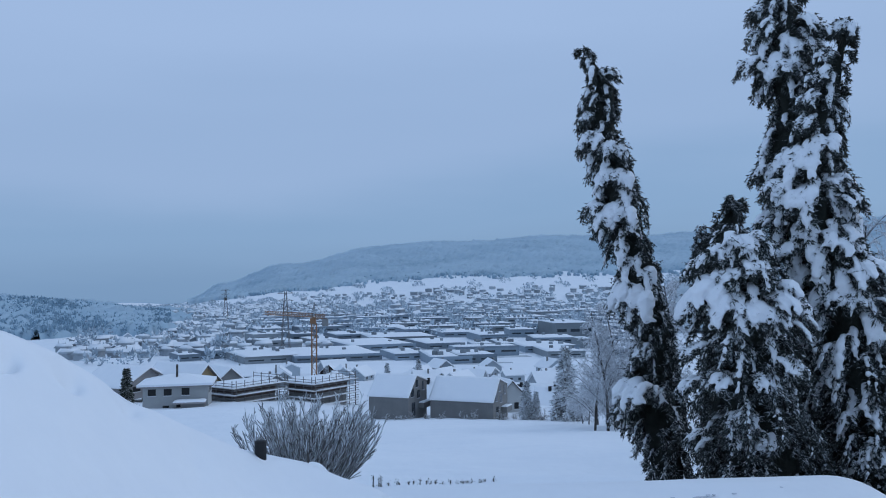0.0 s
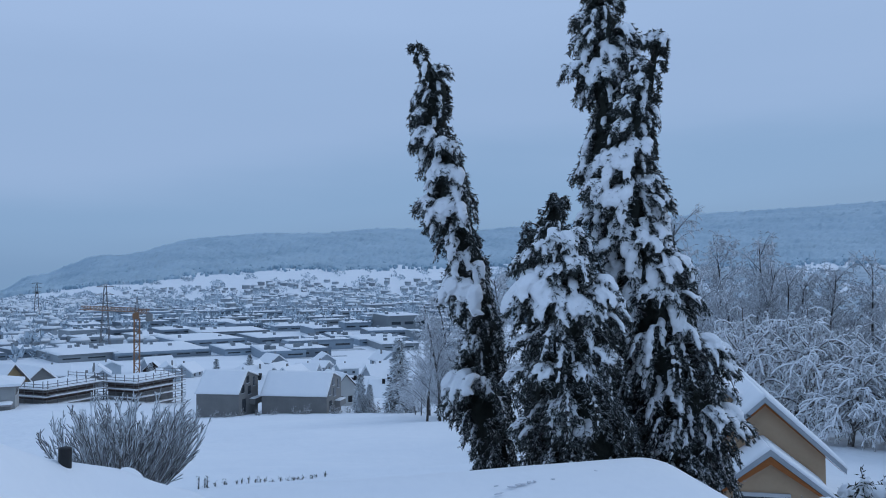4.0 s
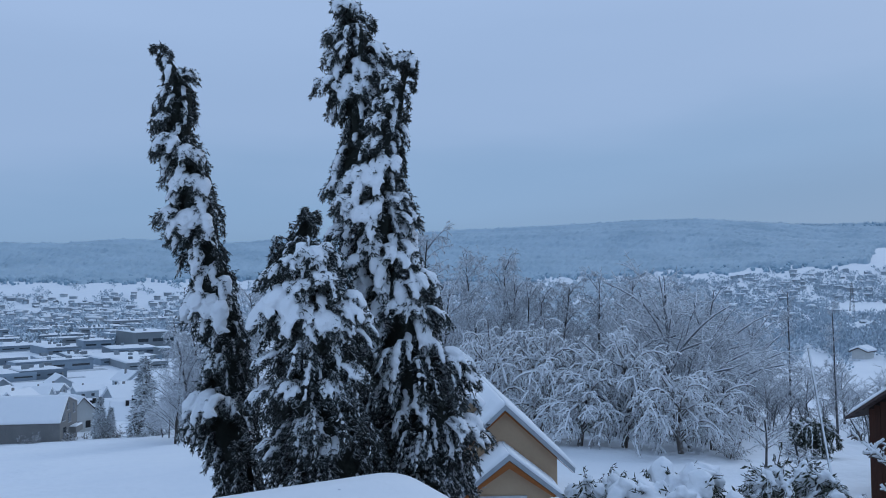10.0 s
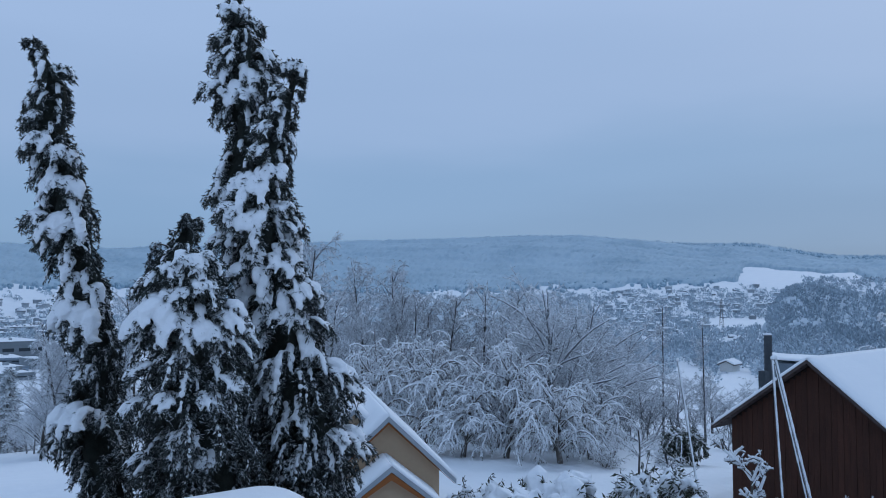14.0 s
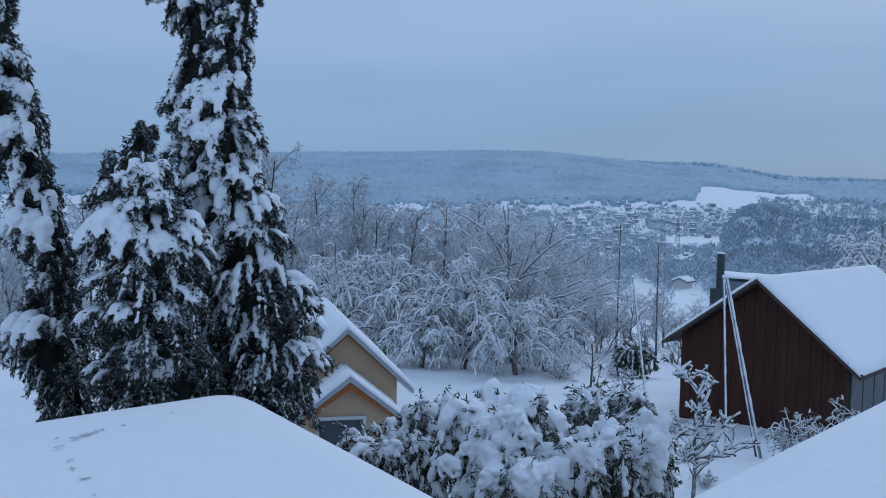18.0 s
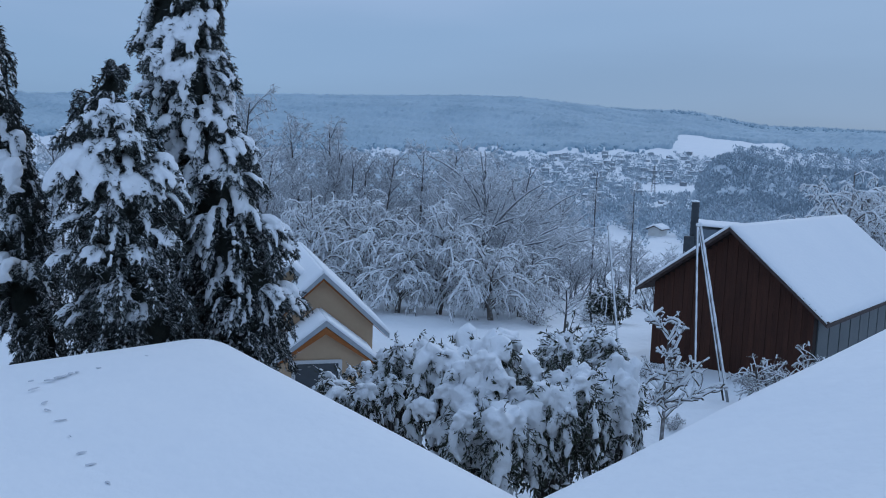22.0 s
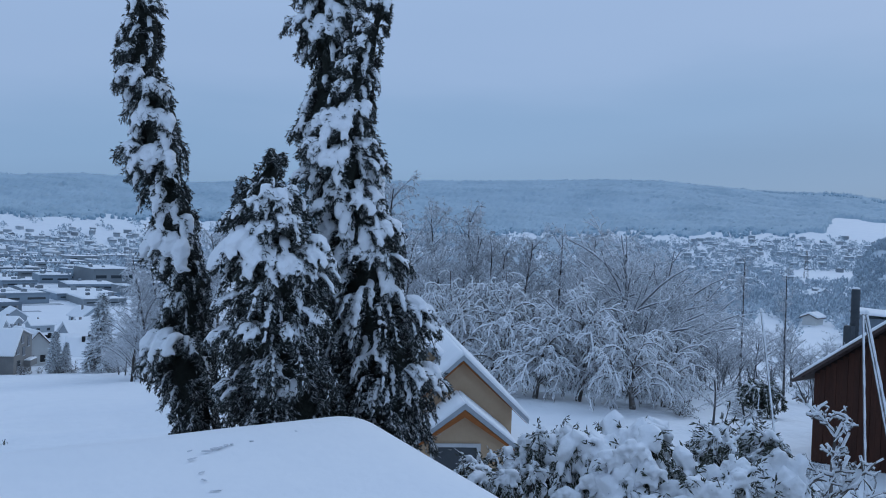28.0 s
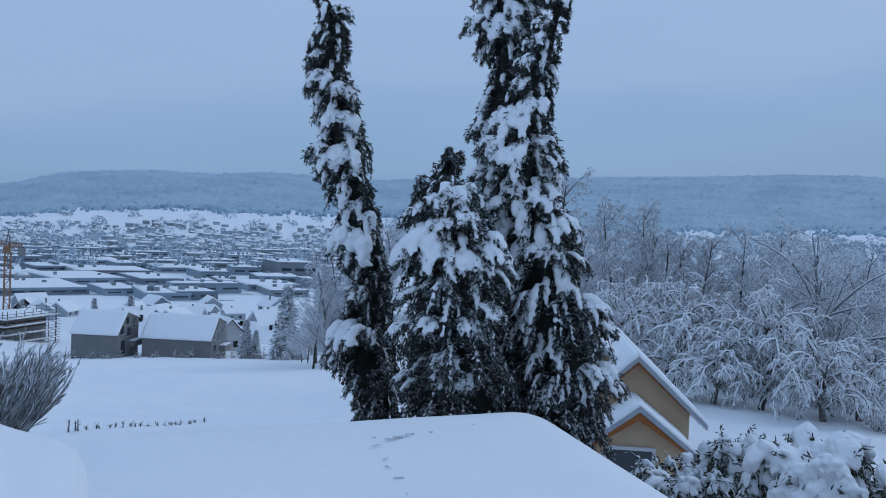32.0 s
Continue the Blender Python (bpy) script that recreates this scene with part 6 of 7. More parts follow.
for a_, r_, g in ((49.2, 30.5, 0.45), (53.6, 27.5, 0.5), (55.4, 29, 0.6), (47.8, 41, 0.8)):
    p = polar(a_, r_)
    copy_thing(bushes[0], pose(0, 0, 0)).matrix_basis = Matrix.Translation((p.x, p.y, land1(p.x, p.y))) @ pose(0, 0, 0, 0, 0, a_ * 57) @ Matrix.Diagonal((g, g, g * 0.8, 1))
for a_, r_, g in ((50.2, 64, 0.66), (52.4, 82, 0.72), (54.6, 88, 0.7), (56.8, 84, 0.68), (58.4, 90, 0.6)):
    p = polar(a_, r_)
    copy_thing(kinds[4], pose(0, 0, 0)).matrix_basis = Matrix.Translation((p.x, p.y, land1(p.x, p.y))) @ pose(0, 0, 0, 0, 0, a_ * 77) @ Matrix.Diagonal((g, g, g, 1))
# slender poplars, a dark evergreen and far garden trees beyond the barn
poplar = [bare_tree("poplar", rng, "slender upright poplar with frosted twigs", h, limbs=36, sec=5, tw=5, fine=0, limb_len=0.15, limb_lift=0.9, droop=0.0, lo=0.10, trunk_r=0.11, twig=0.024, trunk_len=0.95, lean=0.01, bent=0.012, twigs=M_BIRCH) for h in (13.0, 11.0)]
plant(poplar, ((51.5, 72), (54.2, 70)), 0)
plant([copy_thing(low[0], pose(0, 0, 0))], ((52.6, 62),), 0)
for a_, r_ in ((57.2, 74), (57.9, 80), (56.4, 78), (50.6, 62), (53.4, 74), (55.8, 60), (56.6, 66), (57.5, 62), (58.6, 68), (50.2, 84)):
    p = polar(a_, r_)
    copy_thing(low[int(r_) % 2], Matrix.Translation((p.x, p.y, land1(p.x, p.y))) @ pose(0, 0, 0, 0, 0, a_ * 37))
for a_, r_, g in ((66.9, 58, 1.55), (69.6, 62, 1.6), (64.4, 78, 1.3)):
    p = polar(a_, r_)
    c = copy_thing(apple[0], pose(0, 0, 0))
    c.name = "frosted_tree"
    tagged(c, "wide bare tree with dense snow-lined twigs behind barn", "tree")
    c.matrix_basis = Matrix.Translation((p.x, p.y, land1(p.x, p.y))) @ pose(0, 0, 0, 0, 0, a_ * 53) @ Matrix.Diagonal((g, g, g, 1))
laurel((*polar(52.8, 47)[:2], land1(*polar(52.8, 47)[:2]) + 0.9), (2.3, 1.4, 1.0), 40, "dark evergreen shrub drooping under snow", 26, 1.2, 0.2)

# ---- bare bush below the snow bank ----
sh = empty("bare_bush", pose(*polar(-9.5, 15.8)[:2], 0), "leafless many-stemmed bush dusted with snow", "shrub")
rb = np.random.default_rng(77)
ns = 150
aa = rb.uniform(0, 2 * math.pi, ns)
tilt = np.sqrt(rb.uniform(0, 1, ns))
p0 = np.stack([np.cos(aa) * tilt * 0.30, np.sin(aa) * tilt * 0.30, np.full(ns, 5.75)], -1)
d0 = np.stack([np.cos(aa) * tilt * 0.95, np.sin(aa) * tilt * 0.95, np.ones(ns)], -1)
ln0 = rb.uniform(1.55, 2.15, ns) * (1 - 0.10 * tilt ** 2)
sA, nA = grow(p0, d0, ln0, np.full(ns, 0.024), np.full(ns, 0.015), rb, 0.05, 0.10, 7)
pB, wB, lB, _ = shoots(nA, 11, rb, 0.25, 0.34, np.full(ns, 0.42), 0.22)
sB, nB = grow(pB, wB, lB, np.full(len(pB), 0.012), np.full(len(pB), 0.009), rb, 0.07, 0.05, 2)
pC, wC, lC, _ = shoots(nB, 2, rb, 0.2, 0.40, lB * 0.5, 0.15)
sC, _ = grow(pC, wC, lC, np.full(len(pC), 0.010), np.full(len(pC), 0.008), rb, 0.05, 0.0, 1)
for i in range(11):
    j = i * 11
    foot_z = land1(*polar(-9.5, 15.8)[:2])
    tri_ob("trunk", *cable(np.stack([np.linspace(0.1 * math.cos(i), p0[j, 0], 5), np.linspace(0.1 * math.sin(i), p0[j, 1], 5), np.linspace(foot_z - 0.2, 5.8, 5)], -1), np.linspace(0.04, 0.02, 5), 6), M_BARK, sh, True)
M_BUSH = snowed("bush_stems", (0.085, 0.078, 0.075), (0.17, 0.16, 0.155), -0.35, 0.20, 5.0, 0.3, breakup=0.6)
for i in range(ns):
    tri_ob("stem", *cable([n_[0][i] for n_ in nA], np.linspace(0.018, 0.011, 8), 5), M_BUSH, sh)
tagged(tri_ob("twig_crown", *tubes(np.concatenate([sB, sC]), 3), M_BUSH, sh), kind="stuff")

# black flue and a small stake in the snow bank
fl = empty("flue", pose(*spot(-12.7, -11.0, 8.55)), "short black metal flue standing in the snow", "flue")
tri_ob("pipe", *tubes([(0, 0, -1.2, 0, 0, 0.05, 0.06, 0.06)], 16), M_BLACK, fl, True)
v, f = ICO2
tri_ob("cap", v * np.array([0.064, 0.064, 0.02]) + np.array([0, 0, 0.05]), f, M_BLACK, fl, True)
stake = empty("stake", pose(*spot(-9.5, -11.9, 9.0)), "thin stake poking out of the snow", "stake")
tri_ob("shaft", *tubes([(0, 0, -0.8, 0, 0, 0.05, 0.012, 0.010)], 8), M_POLEDARK, stake)

# small tracks across the annex roof: flat lumps, dent shade put into their grey


def roof_z(x, y):
    return RZ + 0.34 - (RY0 - y) * SL - FALL * (RX1 - x) / (RX1 - RX0)


tr = np.random.default_rng(3)
y = 9.85
while y > 5.6:
    x = 2.70 - 0.02 * (9.85 - y) + tr.normal(0, 0.015)
    big = tr.uniform(0.45, 1.0)
    v, f = blobs([(x, y, roof_z(x, y) + 0.002)], [(0.017 * big, 0.062 * big, 0.007)], tr, ICO2, 0.4)
    tri_ob("track", v, f, M_PRINT, garage, True)
    y -= tr.uniform(0.16, 0.5)
for x in (2.91, 3.0, 3.08, 3.17, 3.24, 3.5, 3.83, 3.95, 4.13):
    y = 9.80 + 0.22 * (x - 2.91) + tr.normal(0, 0.02)
    v, f = blobs([(x, y, roof_z(x, y) + 0.002)], [(0.055 if x < 3.2 else 0.022, 0.026, 0.008)], tr, ICO2, 0.4)
    tri_ob("track", v, f, M_PRINT, garage, True)

# ---- houses, building sites and the crane beyond the meadow ----


def hip_house(m, w, d, h, rise, wall_m, label):
    b = empty("house", m, label, "house", "houses below the meadow")
    box("wall", 0, 0, -4, w, d, h, wall_m, b)
    o = 1.0
    bm = bmesh.new()
    lo = [bm.verts.new(p) for p in ((-o, -o, h), (w + o, -o, h), (w + o, d + o, h), (-o, d + o, h))]
    mid = [bm.verts.new((p.co.x, p.co.y, h + 0.45)) for p in lo]
    r1, r2 = bm.verts.new((d / 2, d / 2, h + rise + 0.4)), bm.verts.new((w - d / 2, d / 2, h + rise + 0.4))
    bm.faces.new(lo[::-1])
    for i in range(4):
        bm.faces.new((lo[i], lo[(i + 1) % 4], mid[(i + 1) % 4], mid[i]))
    bm.faces.new((mid[0], mid[1], r2, r1))
    bm.faces.new((mid[1], mid[2], r2))
    bm.faces.new((mid[2], mid[3], r1, r2))
    bm.faces.new((mid[3], mid[0], r1))
    part("roof_snow", bm, M_SNOW, b)
    box("gutter", -o - 0.05, -o - 0.05, h - 0.18, w + o + 0.05, d + o + 0.05, h - 0.004, M_BROWN, b)
    return b


def windows(b, places, face="y", at=0.0, glass=None):
    for x0, z0, x1, z1 in places:
        if face == "y":
            w = box("window", x0, at - 0.05, z0, x1, at + 0.03, z1, M_BLACK, b)
            box("sill", x0 - 0.1, at - 0.16, z0 - 0.16, x1 + 0.1, at + 0.02, z0 - 0.004, M_WHITE, w)
        else:
            w = box("window", at - 0.03, x0, z0, at + 0.05, x1, z1, M_BLACK, b)
            box("sill", at - 0.02, x0 - 0.1, z0 - 0.16, at + 0.16, x1 + 0.1, z0 - 0.004, M_WHITE, w)


def site(az, el, r):
    return Vector(spot(az, el, r))


c0 = site(-20.3, -8.1, 172)
white = hip_house(pose(*c0, 0, 0, 12), 12.5, 9.5, 4.3, 1.5, M_RENDER, "white rendered house with hipped snow roof")
windows(white, ((1.0, 2.4, 2.5, 3.7), (4.0, 2.4, 5.5, 3.7), (7.4, 2.4, 8.9, 3.8), (3.8, -0.6, 5.0, 0.4), (6.4, -0.6, 7.2, 0.6)))
windows(white, ((1.6, 2.4, 3.2, 3.8), (5.4, 2.4, 7.0, 3.8)), "x", 12.5)
box("porch_roof", 6.0, -3.2, 1.0, 12.2, -0.05, 1.3, M_BROWN, white)
snow_slab("porch_snow", [(6.0, -3.2, 1.3), (12.2, -3.2, 1.3), (12.2, -0.05, 1.3), (6.0, -0.05, 1.3)], 0.35, white, n=6)
box("garage_wall", 7.5, -2.6, -3, 12.0, -0.1, 0.99, M_CONCRETE, white)
tri_ob("flue", *tubes([(6.2, 3.0, 5.5, 6.2, 3.0, 8.2, 0.22, 0.22)], 8), M_POLEDARK, white, True)

ochre = gable_building("ochre_house", pose(*site(-16.3, -8.0, 196), 0, 0, 62), 5.2, 15, 3.9, 43, M_OCHRE, "house with ochre gable and steep snow roof", deck_m=M_BROWN, snow=0.5, over=0.9, over_end=0.8)
chalet = gable_building("chalet", pose(*site(-20.0, -7.2, 200), 0, 0, 60), 6.4, 14, 2.6, 28, M_BROWN, "dark timber chalet with snow-covered roof", deck_m=M_BROWN, snow=0.5, over=1.2, over_end=1.2)
windows(chalet, ((-4, 1.0, -2, 2.2), (-0.8, 1.0, 1.2, 2.2), (2.6, 1.0, 4.4, 2.2)))
small = gable_building("grey_gable_house", pose(*site(-14.7, -7.4, 222), 0, 0, 40), 4.6, 13, 2.6, 40, M_GREYHOUSE, "grey house with steep snowy gable roof", deck_m=M_BROWN, snow=0.5, over=0.8, over_end=0.7)


def building_site(m, w, d, label):
    """A shell under construction wrapped in snow-dusted scaffolding."""
    b = empty("building_site", m, label, "building site", "buildings under construction")
    box("wall", 1.0, 1.0, -5, w - 1, d - 1, 1.7, M_CONCRETE, b)
    box("masonry", 0.95, 0.9, 1.75, w - 0.95, 1.3, 3.2, M_BRICK, b)
    box("masonry", w - 1.3, 1.35, 1.75, w - 0.9, d - 1, 3.2, M_BRICK, b)
    box("floor_slab", 0.3, 0.3, 3.3, w - 0.3, d - 0.3, 3.65, M_CONCRETE, b)
    snow_slab("slab_snow", [(0.3, 0.3, 3.65), (w - 0.3, 0.3, 3.65), (w - 0.3, d - 0.3, 3.65), (0.3, d - 0.3, 3.65)], 0.4, b, n=8, wave=0.06)
    nx, ny = int(w / 1.7), int(d / 1.7)
    spots = [(i * w / nx, -0.5) for i in range(nx + 1)] + [(w + 0.5, i * d / ny) for i in range(ny + 1)] + [(i * w / nx, d + 0.4) for i in range(nx + 1)]
    for x, y in spots:
        tri_ob("standard", *tubes([(x, y, -4.5, x, y, 5.0, 0.07, 0.07)], 5), M_STEEL, b)
    for z in (-3.2, -1.8, -0.4, 1.0, 2.4, 3.6):
        k = box("plank", -0.3, -0.95, z, w + 0.9, -0.2, z + 0.09, M_BROWN, b)
        snow_slab("plank_snow", [(-0.3, -0.95, z + 0.09), (w + 0.9, -0.95, z + 0.09), (w + 0.9, -0.2, z + 0.09), (-0.3, -0.2, z + 0.09)], 0.18, k, n=4, rnd=0.1)
        k = box("plank", w + 0.15, -0.2, z, w + 0.9, d + 0.5, z + 0.09, M_BROWN, b)
        snow_slab("plank_snow", [(w + 0.15, -0.2, z + 0.09), (w + 0.9, -0.2, z + 0.09), (w + 0.9, d + 0.5, z + 0.09), (w + 0.15, d + 0.5, z + 0.09)], 0.18, k, n=4, rnd=0.1)
        for dz in (0.5, 0.95):
            tri_ob("rail", *tubes([(-0.3, -0.95, z + dz, w + 0.9, -0.95, z + dz, 0.05, 0.05)], 5), M_STEEL, b)
            tri_ob("rail", *tubes([(w + 0.9, -0.95, z + dz, w + 0.9, d + 0.5, z + dz, 0.05, 0.05)], 5), M_STEEL, b)
    for z in (4.3, 4.8):
        tri_ob("rail", *tubes([(0, d + 0.4, z, w, d + 0.4, z, 0.05, 0.05)], 5), M_STEEL, b)
    for i in range(0, nx, 2):
        x0, x1 = i * w / nx, (i + 1) * w / nx
        tri_ob("brace", *tubes([(x0, -0.6, -2.2, x1, -0.6, -0.2, 0.05, 0.05), (x1, -0.6, 1.8, x0, -0.6, -0.2, 0.05, 0.05)], 5), M_STEEL, b)
    return b


building_site(pose(*(site(-16.5, -8.15, 190)), 0, 0, -35) @ Matrix.Scale(1.25, 4), 8.4, 11.5, "half-built house shell inside snowy scaffolding")
building_site(pose(*(site(-11.3, -8.05, 196)), 0, 0, -35) @ Matrix.Scale(1.25, 4), 8.4, 11.0, "building shell with snow-covered slab and scaffolding")
cg = gable_building("site_hut", pose(*site(-8.1, -6.5, 300), 0, 0, 0), 3.0, 6, 1.5, 42, M_BARNDARK, "small dark gabled roof above the snow", snow=0.2, over=0.4, over_end=0.1)

# tower crane
crane = empty("tower_crane", pose(*site(-9.05, -8.6, 240), 0, 0, 0), "orange-yellow tower crane over the building sites", "crane")
H_, s_ = 24.5, 0.7
for sx in (-s_, s_):
    for sy in (-s_, s_):
        tri_ob("mast_leg", *tubes([(sx, sy, 0, sx, sy, H_, 0.11, 0.11)], 5), M_CRANE, crane)
segs = []
for k in range(14):
    z0, z1 = k * H_ / 14, (k + 1) * H_ / 14
    flip = 1 if k % 2 else -1
    segs += [(-s_ * flip, -s_, z0, s_ * flip, -s_, z1, 0.09, 0.09), (s_, -s_ * flip, z0, s_, s_ * flip, z1, 0.09, 0.09), (-s_, -s_ * flip, z0, -s_, s_ * flip, z1, 0.09, 0.09), (-s_, -s_, z1, s_, -s_, z1, 0.08, 0.08)]
tri_ob("mast_lattice", *tubes(segs, 4), M_CRANE, crane)
box("cab", -1.0, -1.3, H_, 0.6, 0.4, H_ + 1.6, M_CRANE, crane, 0.1)
tri_ob("tower_head", *tubes([(-0.5, 0, H_ + 1.5, 0, 0, H_ + 6.0, 0.16, 0.08), (0.5, 0, H_ + 1.5, 0, 0, H_ + 6.0, 0.16, 0.08)], 5), M_STEEL, crane)
JIB = Vector((-0.62, 0.78, 0)) * 32
for name, v2, zz in (("jib", JIB, H_ + 1.8), ("counter_jib", Vector((0.55, -0.62, 0)) * 7, H_ + 1.6)):
    n = 18 if name == "jib" else 5
    segs = []
    side = Vector((-v2.y, v2.x, 0)).normalized() * 0.6
    for i in range(n):
        a_, b_ = v2 * (i / n), v2 * ((i + 1) / n)
        up = Vector((0, 0, 1.1))
        base = Vector((0, 0, zz))
        for p_, q_ in ((a_ + side, b_ + side), (a_ - side, b_ - side), (a_ + up, b_ + up), (a_ + side, b_ + up), (a_ - side, b_ + up), (a_ + side, a_ - side)):
            segs.append((*(p_ + base), *(q_ + base), 0.09, 0.09))
    tri_ob(name, *tubes(segs, 4), M_CRANE, crane)
box("counterweight", 3.0, -4.4, H_ - 0.6, 4.6, -3.0, H_ + 1.4, M_CONCRETE, crane)
tri_ob("stay", *tubes([(0, 0, H_ + 6, *(JIB * 0.6 + Vector((0, 0, H_ + 2.9))), 0.06, 0.06), (0, 0, H_ + 6, 3.6, -4.0, H_ + 2.4, 0.06, 0.06)], 4), M_STEEL, crane)


def pylon(az, r, h, label):
    p = polar(az, r)
    t = empty("lattice_pylon", pose(p.x, p.y, land1(p.x, p.y), 0, 0, 20), label, "pylon", "power pylons in the valley")
    for sx in (-1, 1):
        for sy in (-1, 1):
            tri_ob("leg", *tubes([(sx * 2.6, sy * 2.6, -1, sx * 0.5, sy * 0.5, h, 0.2, 0.14)], 4), M_STEEL, t)
    segs = []
    for k in range(10):
        z0, z1 = h * k / 10, h * (k + 1) / 10
        w0, w1 = 2.6 - 2.1 * k / 10, 2.6 - 2.1 * (k + 1) / 10
        for s2 in (-1, 1):
            segs += [(-w0, s2 * w0, z0, w1, s2 * w1, z1, 0.1, 0.1), (s2 * w0, w0, z0, s2 * w1, -w1, z1, 0.1, 0.1)]
    tri_ob("lattice", *tubes(segs, 4), M_STEEL, t)
    for z in (h * 0.72, h * 0.85, h * 0.97):
        tri_ob("cross_arm", *tubes([(-4.5, 0, z, 4.5, 0, z, 0.16, 0.16), (-4.5, 0, z, 0, 0, z + 1.5, 0.1, 0.1), (4.5, 0, z, 0, 0, z + 1.5, 0.1, 0.1)], 4), M_STEEL, t)


pylon(-11.0, 470, 36, "grey steel lattice power pylon")
pylon(-15.0, 900, 34, "grey steel lattice power pylon")
pylon(55.2, 1150, 36, "grey steel lattice power pylon")

# the smaller houses to the right of the grey ones, and long snowy roofs behind
g3 = gable_building("gable_house", pose(*site(4.75, -9.2, 178), 0, 0, 20), 3.2, 10, 3.6, 46, M_RENDER, "pale house with narrow steep snowy gable", snow=0.45, over=0.5, over_end=0.4)
windows(g3, ((-1.8, 1.0, -0.7, 2.4), (0.5, 1.0, 1.5, 2.4)))
for a_, e_, r_, ln_, yaw in ((-3.6, -9.0, 214, 20, -20), (1.6, -9.2, 212, 22, -22), (6.2, -9.7, 196, 14, -16), (8.2, -8.6, 226, 22, -18)):
    rh = empty("row_house", pose(*site(a_, e_, r_), 0, 0, yaw), "long house with a broad snow-covered roof", "house", "row houses below the meadow")
    box("wall", 0, 0, -3, ln_, 10, 3.6, M_RENDER, rh)
    snow_slab("roof_snow", [(-0.5, -0.7, 3.3), (ln_ + 0.5, -0.7, 3.3), (ln_ + 0.5, 5.0, 7.6), (-0.5, 5.0, 7.6)], 0.5, rh, n=8)
    snow_slab("roof_snow", [(-0.5, 5.0, 7.6), (ln_ + 0.5, 5.0, 7.6), (ln_ + 0.5, 10.7, 3.3), (-0.5, 10.7, 3.3)], 0.5, rh, n=8)
    mesh_ob("gable", [(0, 0, 3.6), (0, 10, 3.6), (0, 5, 7.5), (ln_, 0, 3.6), (ln_, 10, 3.6), (ln_, 5, 7.5)], [(0, 2, 1), (3, 4, 5), (0, 3, 5, 2), (1, 2, 5, 4)], M_RENDER, rh)
    rr = random.Random(int(ln_ + a_ * 10))
    for k in range(4):
        x0, y0 = rr.uniform(1, ln_ - 2), rr.uniform(2.5, 4.8)
        box("chimney", x0, y0, 4.0, x0 + 0.7, y0 + 0.7, 3.3 + (y0 + 0.7) * 0.755 + 1.7, M_BLACK, rh)

# snowy spruces and hedge plants at the foot of the meadow


def spruce(m, h, seed, label, group="small spruces below the meadow", needles=None):
    rs = np.random.default_rng(seed)
    t = empty("spruce", m, label, "tree", group)
    tri_ob("trunk", *tubes([(0, 0, -1, 0, 0, h * 0.95, h * 0.02, 0.03)], 6), M_BARK, t)
    n = 320
    z = h * rs.uniform(0.06, 0.98, n)
    a = rs.uniform(0, 6.283, n)
    ln = (h - z) * 0.27 + h * 0.015
    d = np.stack([np.cos(a), np.sin(a), np.full(n, -0.35)], -1)
    p = np.stack([0 * z, 0 * z, z], -1)
    s1, n1 = grow(p, d, ln, ln * 0 + h * 0.006, ln * 0 + h * 0.003, rs, 0.06, -0.1, 3)
    tagged(tri_ob("bough_work", *tubes(s1, 3), M_BARK, t), kind="stuff")
    ps, ws, ls, _ = shoots(n1, 9, rs, 0.2, 0.6, ln * 0.35, -0.15)
    v, f = leaf_cloud(ps, ws, rs, h * 0.075)
    tagged(tri_ob("crown", v, f, needles or M_SPRUCE, t), kind="stuff")
    return t


M_SPRUCE = snowed("snowy_spruce_needles", (0.16, 0.185, 0.19), (0.30, 0.33, 0.34), -0.6, 0.3, 0.8, 0.35, breakup=0.8)


def stand(a_, e_, r_):
    p = Vector(spot(a_, e_, r_))
    p.z = land1(p.x, p.y)
    return Matrix.Translation(p)


spruce(stand(8.5, -9.4, 148), 13.5, 1, "tall spruce white with snow")
spruce(stand(5.75, -9.5, 158), 7.6, 2, "slim snowy spruce beside the house")
spruce(stand(6.4, -9.5, 158), 5.6, 3, "slim snowy spruce beside the house")
spruce(stand(-21.3, -7.2, 150), 7.6, 4, "dark slim spruce beside the white house", needles=M_LEAF)
for k, (a_, r_, h_) in enumerate(((-4.0, 260, 8.0), (-1.8, 262, 9.0), (-8.2, 250, 7.0), (11.6, 190, 9.0), (-0.2, 230, 6.0))):
    spruce(stand(a_, -8, r_), h_, 10 + k, "small spruce white with snow")
hedge_models = [bare_tree("hedge_plant", rng, "low garden hedge plant covered in snow", 3.0, limbs=12, sec=4, tw=3, fine=0, limb_len=0.5, limb_lift=0.4, droop=0.1, lo=0.02, trunk_r=0.05, twig=0.05, twigs=M_RIME, category="hedge") for _ in range(2)]
hp = rng.uniform(-5.5, 12.5, 34)
for n, a_ in enumerate(hp):
    p = polar(a_, rng.uniform(157, 161) - max(0, a_ - 6) * 3)
    m = Matrix.Translation((p.x, p.y, land1(p.x, p.y) - 0.3)) @ pose(0, 0, 0, 0, 0, rng.uniform(0, 360)) @ Matrix.Diagonal((0.8, 0.8, rng.uniform(0.45, 0.85), 1))
    h = hedge_models[n % 2] if n < 2 else copy_thing(hedge_models[n % 2], m)
    h.matrix_basis = m
    tagged(h, "low garden hedge plant covered in snow", "hedge", "hedge below the meadow")
    h.name = "hedge_plant"
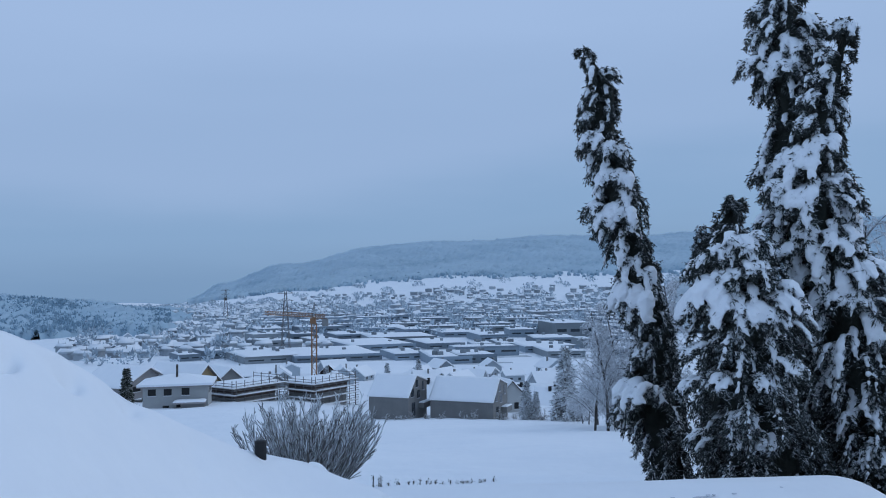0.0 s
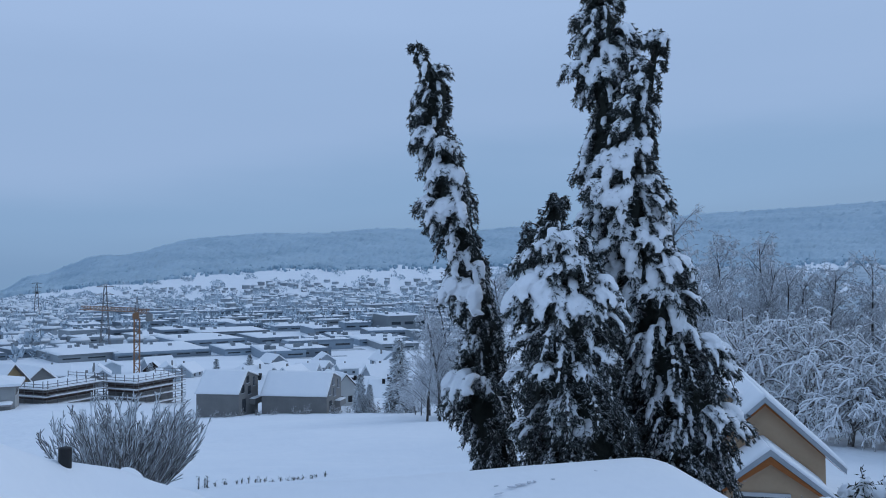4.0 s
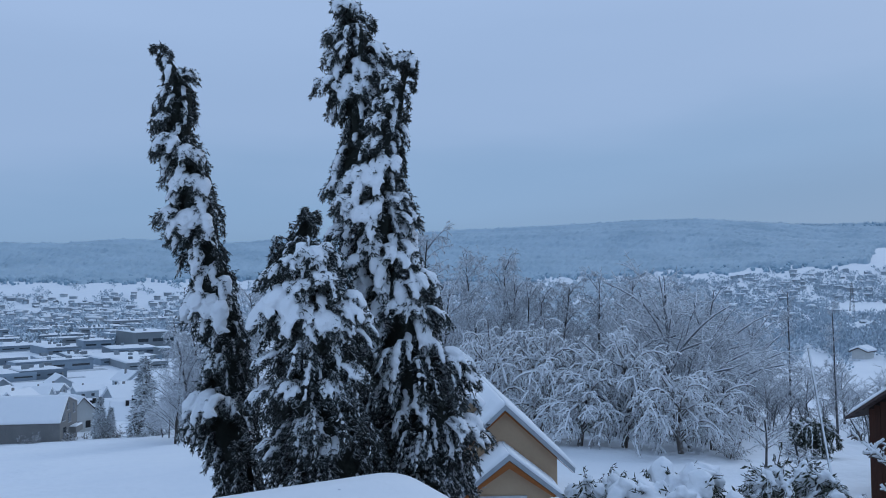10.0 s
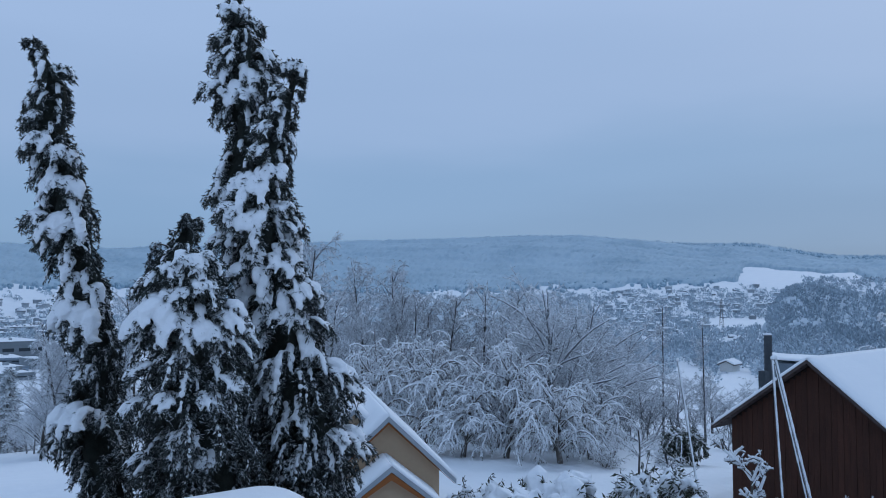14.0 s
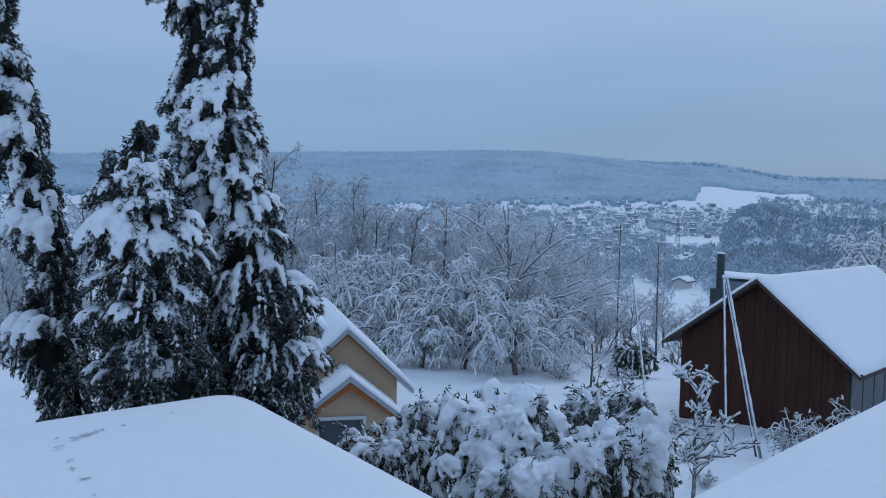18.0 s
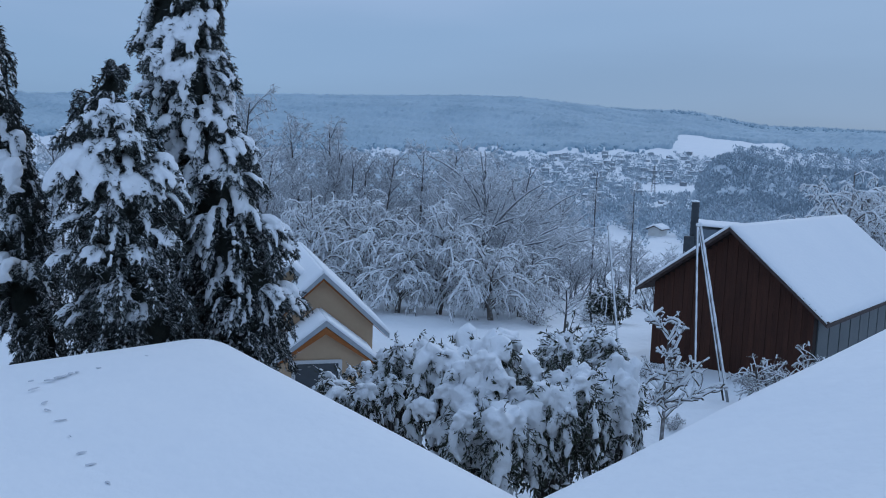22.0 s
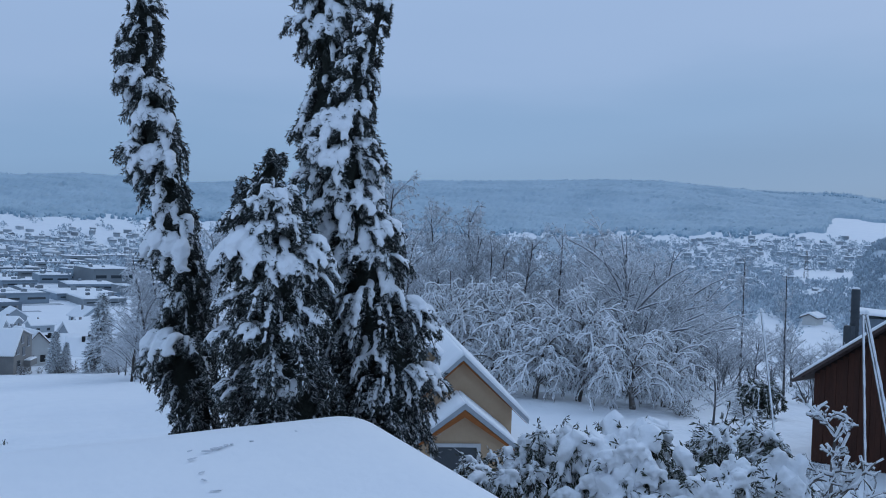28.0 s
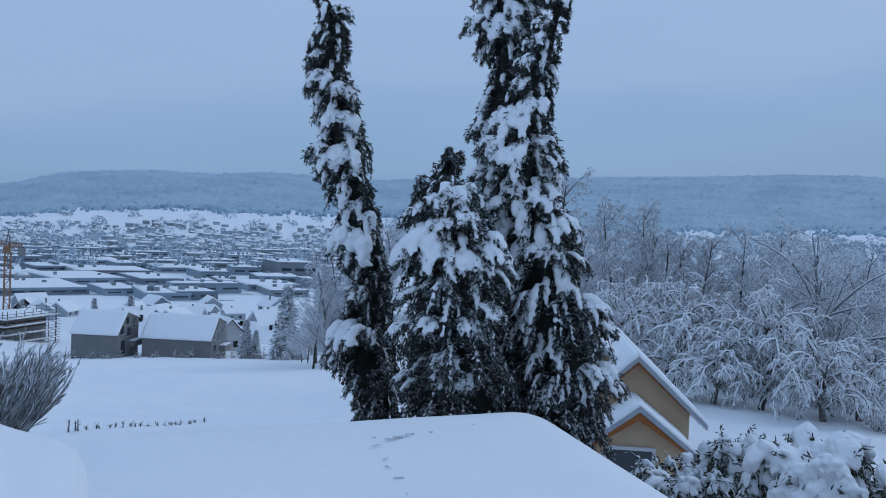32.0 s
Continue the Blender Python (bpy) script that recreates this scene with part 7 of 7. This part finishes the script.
for a_, r_, g in ((10.6, 122, 1.0), (11.8, 112, 1.05), (12.8, 118, 1.1), (13.9, 108, 1.0), (11.2, 132, 0.9), (15.0, 115, 1.1), (10.0, 128, 0.55), (9.6, 138, 0.6)):
    p = polar(a_, r_)
    c = copy_thing(kinds[3 + int(r_) % 3], Matrix.Translation((p.x, p.y, land1(p.x, p.y))))
    c.matrix_basis = Matrix.Translation((p.x, p.y, land1(p.x, p.y))) @ pose(0, 0, 0, 0, 0, a_ * 71) @ Matrix.Diagonal((g, g, g, 1))

for a_, r_, g in ((10.4, 104, 1.35), (11.3, 99, 1.55), (12.3, 105, 1.6), (13.3, 98, 1.5), (14.4, 104, 1.5), (12.0, 116, 1.3), (13.6, 114, 1.3), (15.6, 106, 1.5)):
    p = polar(a_, r_)
    copy_thing(kinds[int(r_) % 3], pose(0, 0, 0)).matrix_basis = Matrix.Translation((p.x, p.y, land1(p.x, p.y))) @ pose(0, 0, 0, 0, 0, a_ * 71) @ Matrix.Diagonal((g, g, g, 1))

# young hedge plants in a row along the lower edge of the near meadow
for k in range(21):
    a_ = -5.2 + k * 0.42 + rng.uniform(-0.2, 0.2)
    p = polar(a_, 36.6 + rng.uniform(-0.2, 0.2))
    h_ = rng.uniform(0.08, 0.26) * (2.2 if k < 3 else 1.0) * (1.0 if k < 12 else 0.6)
    st = empty("hedge_plant", pose(p.x, p.y, land1(p.x, p.y)), "young dark hedge plant poking out of deep snow", "shrub", "row of young plants in the meadow")
    tri_ob("stem", *tubes([(0, 0, -0.4, rng.normal(0, 0.03), rng.normal(0, 0.03), h_, 0.035, 0.02)], 5), M_POLEDARK, st)
    lp_ = rng.normal(0, 0.06, (26, 3)) * 0.7 + np.array([0, 0, 1.0]) * rng.uniform(0.0, h_, 26)[:, None]
    tagged(tri_ob("foliage", *leaf_cloud(lp_, rng.normal(0, 0.6, (26, 3)) + np.array([0, 0, 0.6]), rng, 0.09), M_LEAF, st), kind="stuff")

# the works with a dark stack behind the barn
wk = empty("works", pose(*spot(58.6, -6.5, 95), 0, 0, -52), "low works building with snow roof", "industrial building")
box("wall", 0, 0, -4, 9, 7, 3.9, M_HALL, wk)
snow_slab("roof_snow", [(-0.3, -0.3, 4.3), (9.3, -0.3, 3.9), (9.3, 7.3, 3.9), (-0.3, 7.3, 4.3)], 0.3, wk, n=6)
stack = empty("stack", pose(*spot(58.12, -6.0, 92)), "dark ribbed metal stack capped with snow", "chimney")
tri_ob("shaft", *tubes([(0, 0, -4, 0, 0, 5.9, 0.4, 0.4)], 18), M_TURBINE, stack, True)
for k in range(9):
    tri_ob("rib", *tubes([(0, 0, 0.4 + k * 0.62, 0, 0, 0.56 + k * 0.62, 0.45, 0.45)], 18), M_TURBINE, stack)
box("housing", -1.2, -0.4, -2, -0.46, 0.4, 2.2, M_TURBINE, stack)
v, f = ICO2
tri_ob("snow_cap", v * np.array([0.42, 0.42, 0.2]) + np.array([0, 0, 5.9]), f, M_SNOWBLOB, stack, True)
gable_building("shed", pose(*spot(55.5, -4.6, 140), 0, 0, -75), 1.0, 3.4, 0.6, 24, M_RENDER, "pale shed with snow-covered roof", "shed", snow=0.3, over=0.4, over_end=0.3)
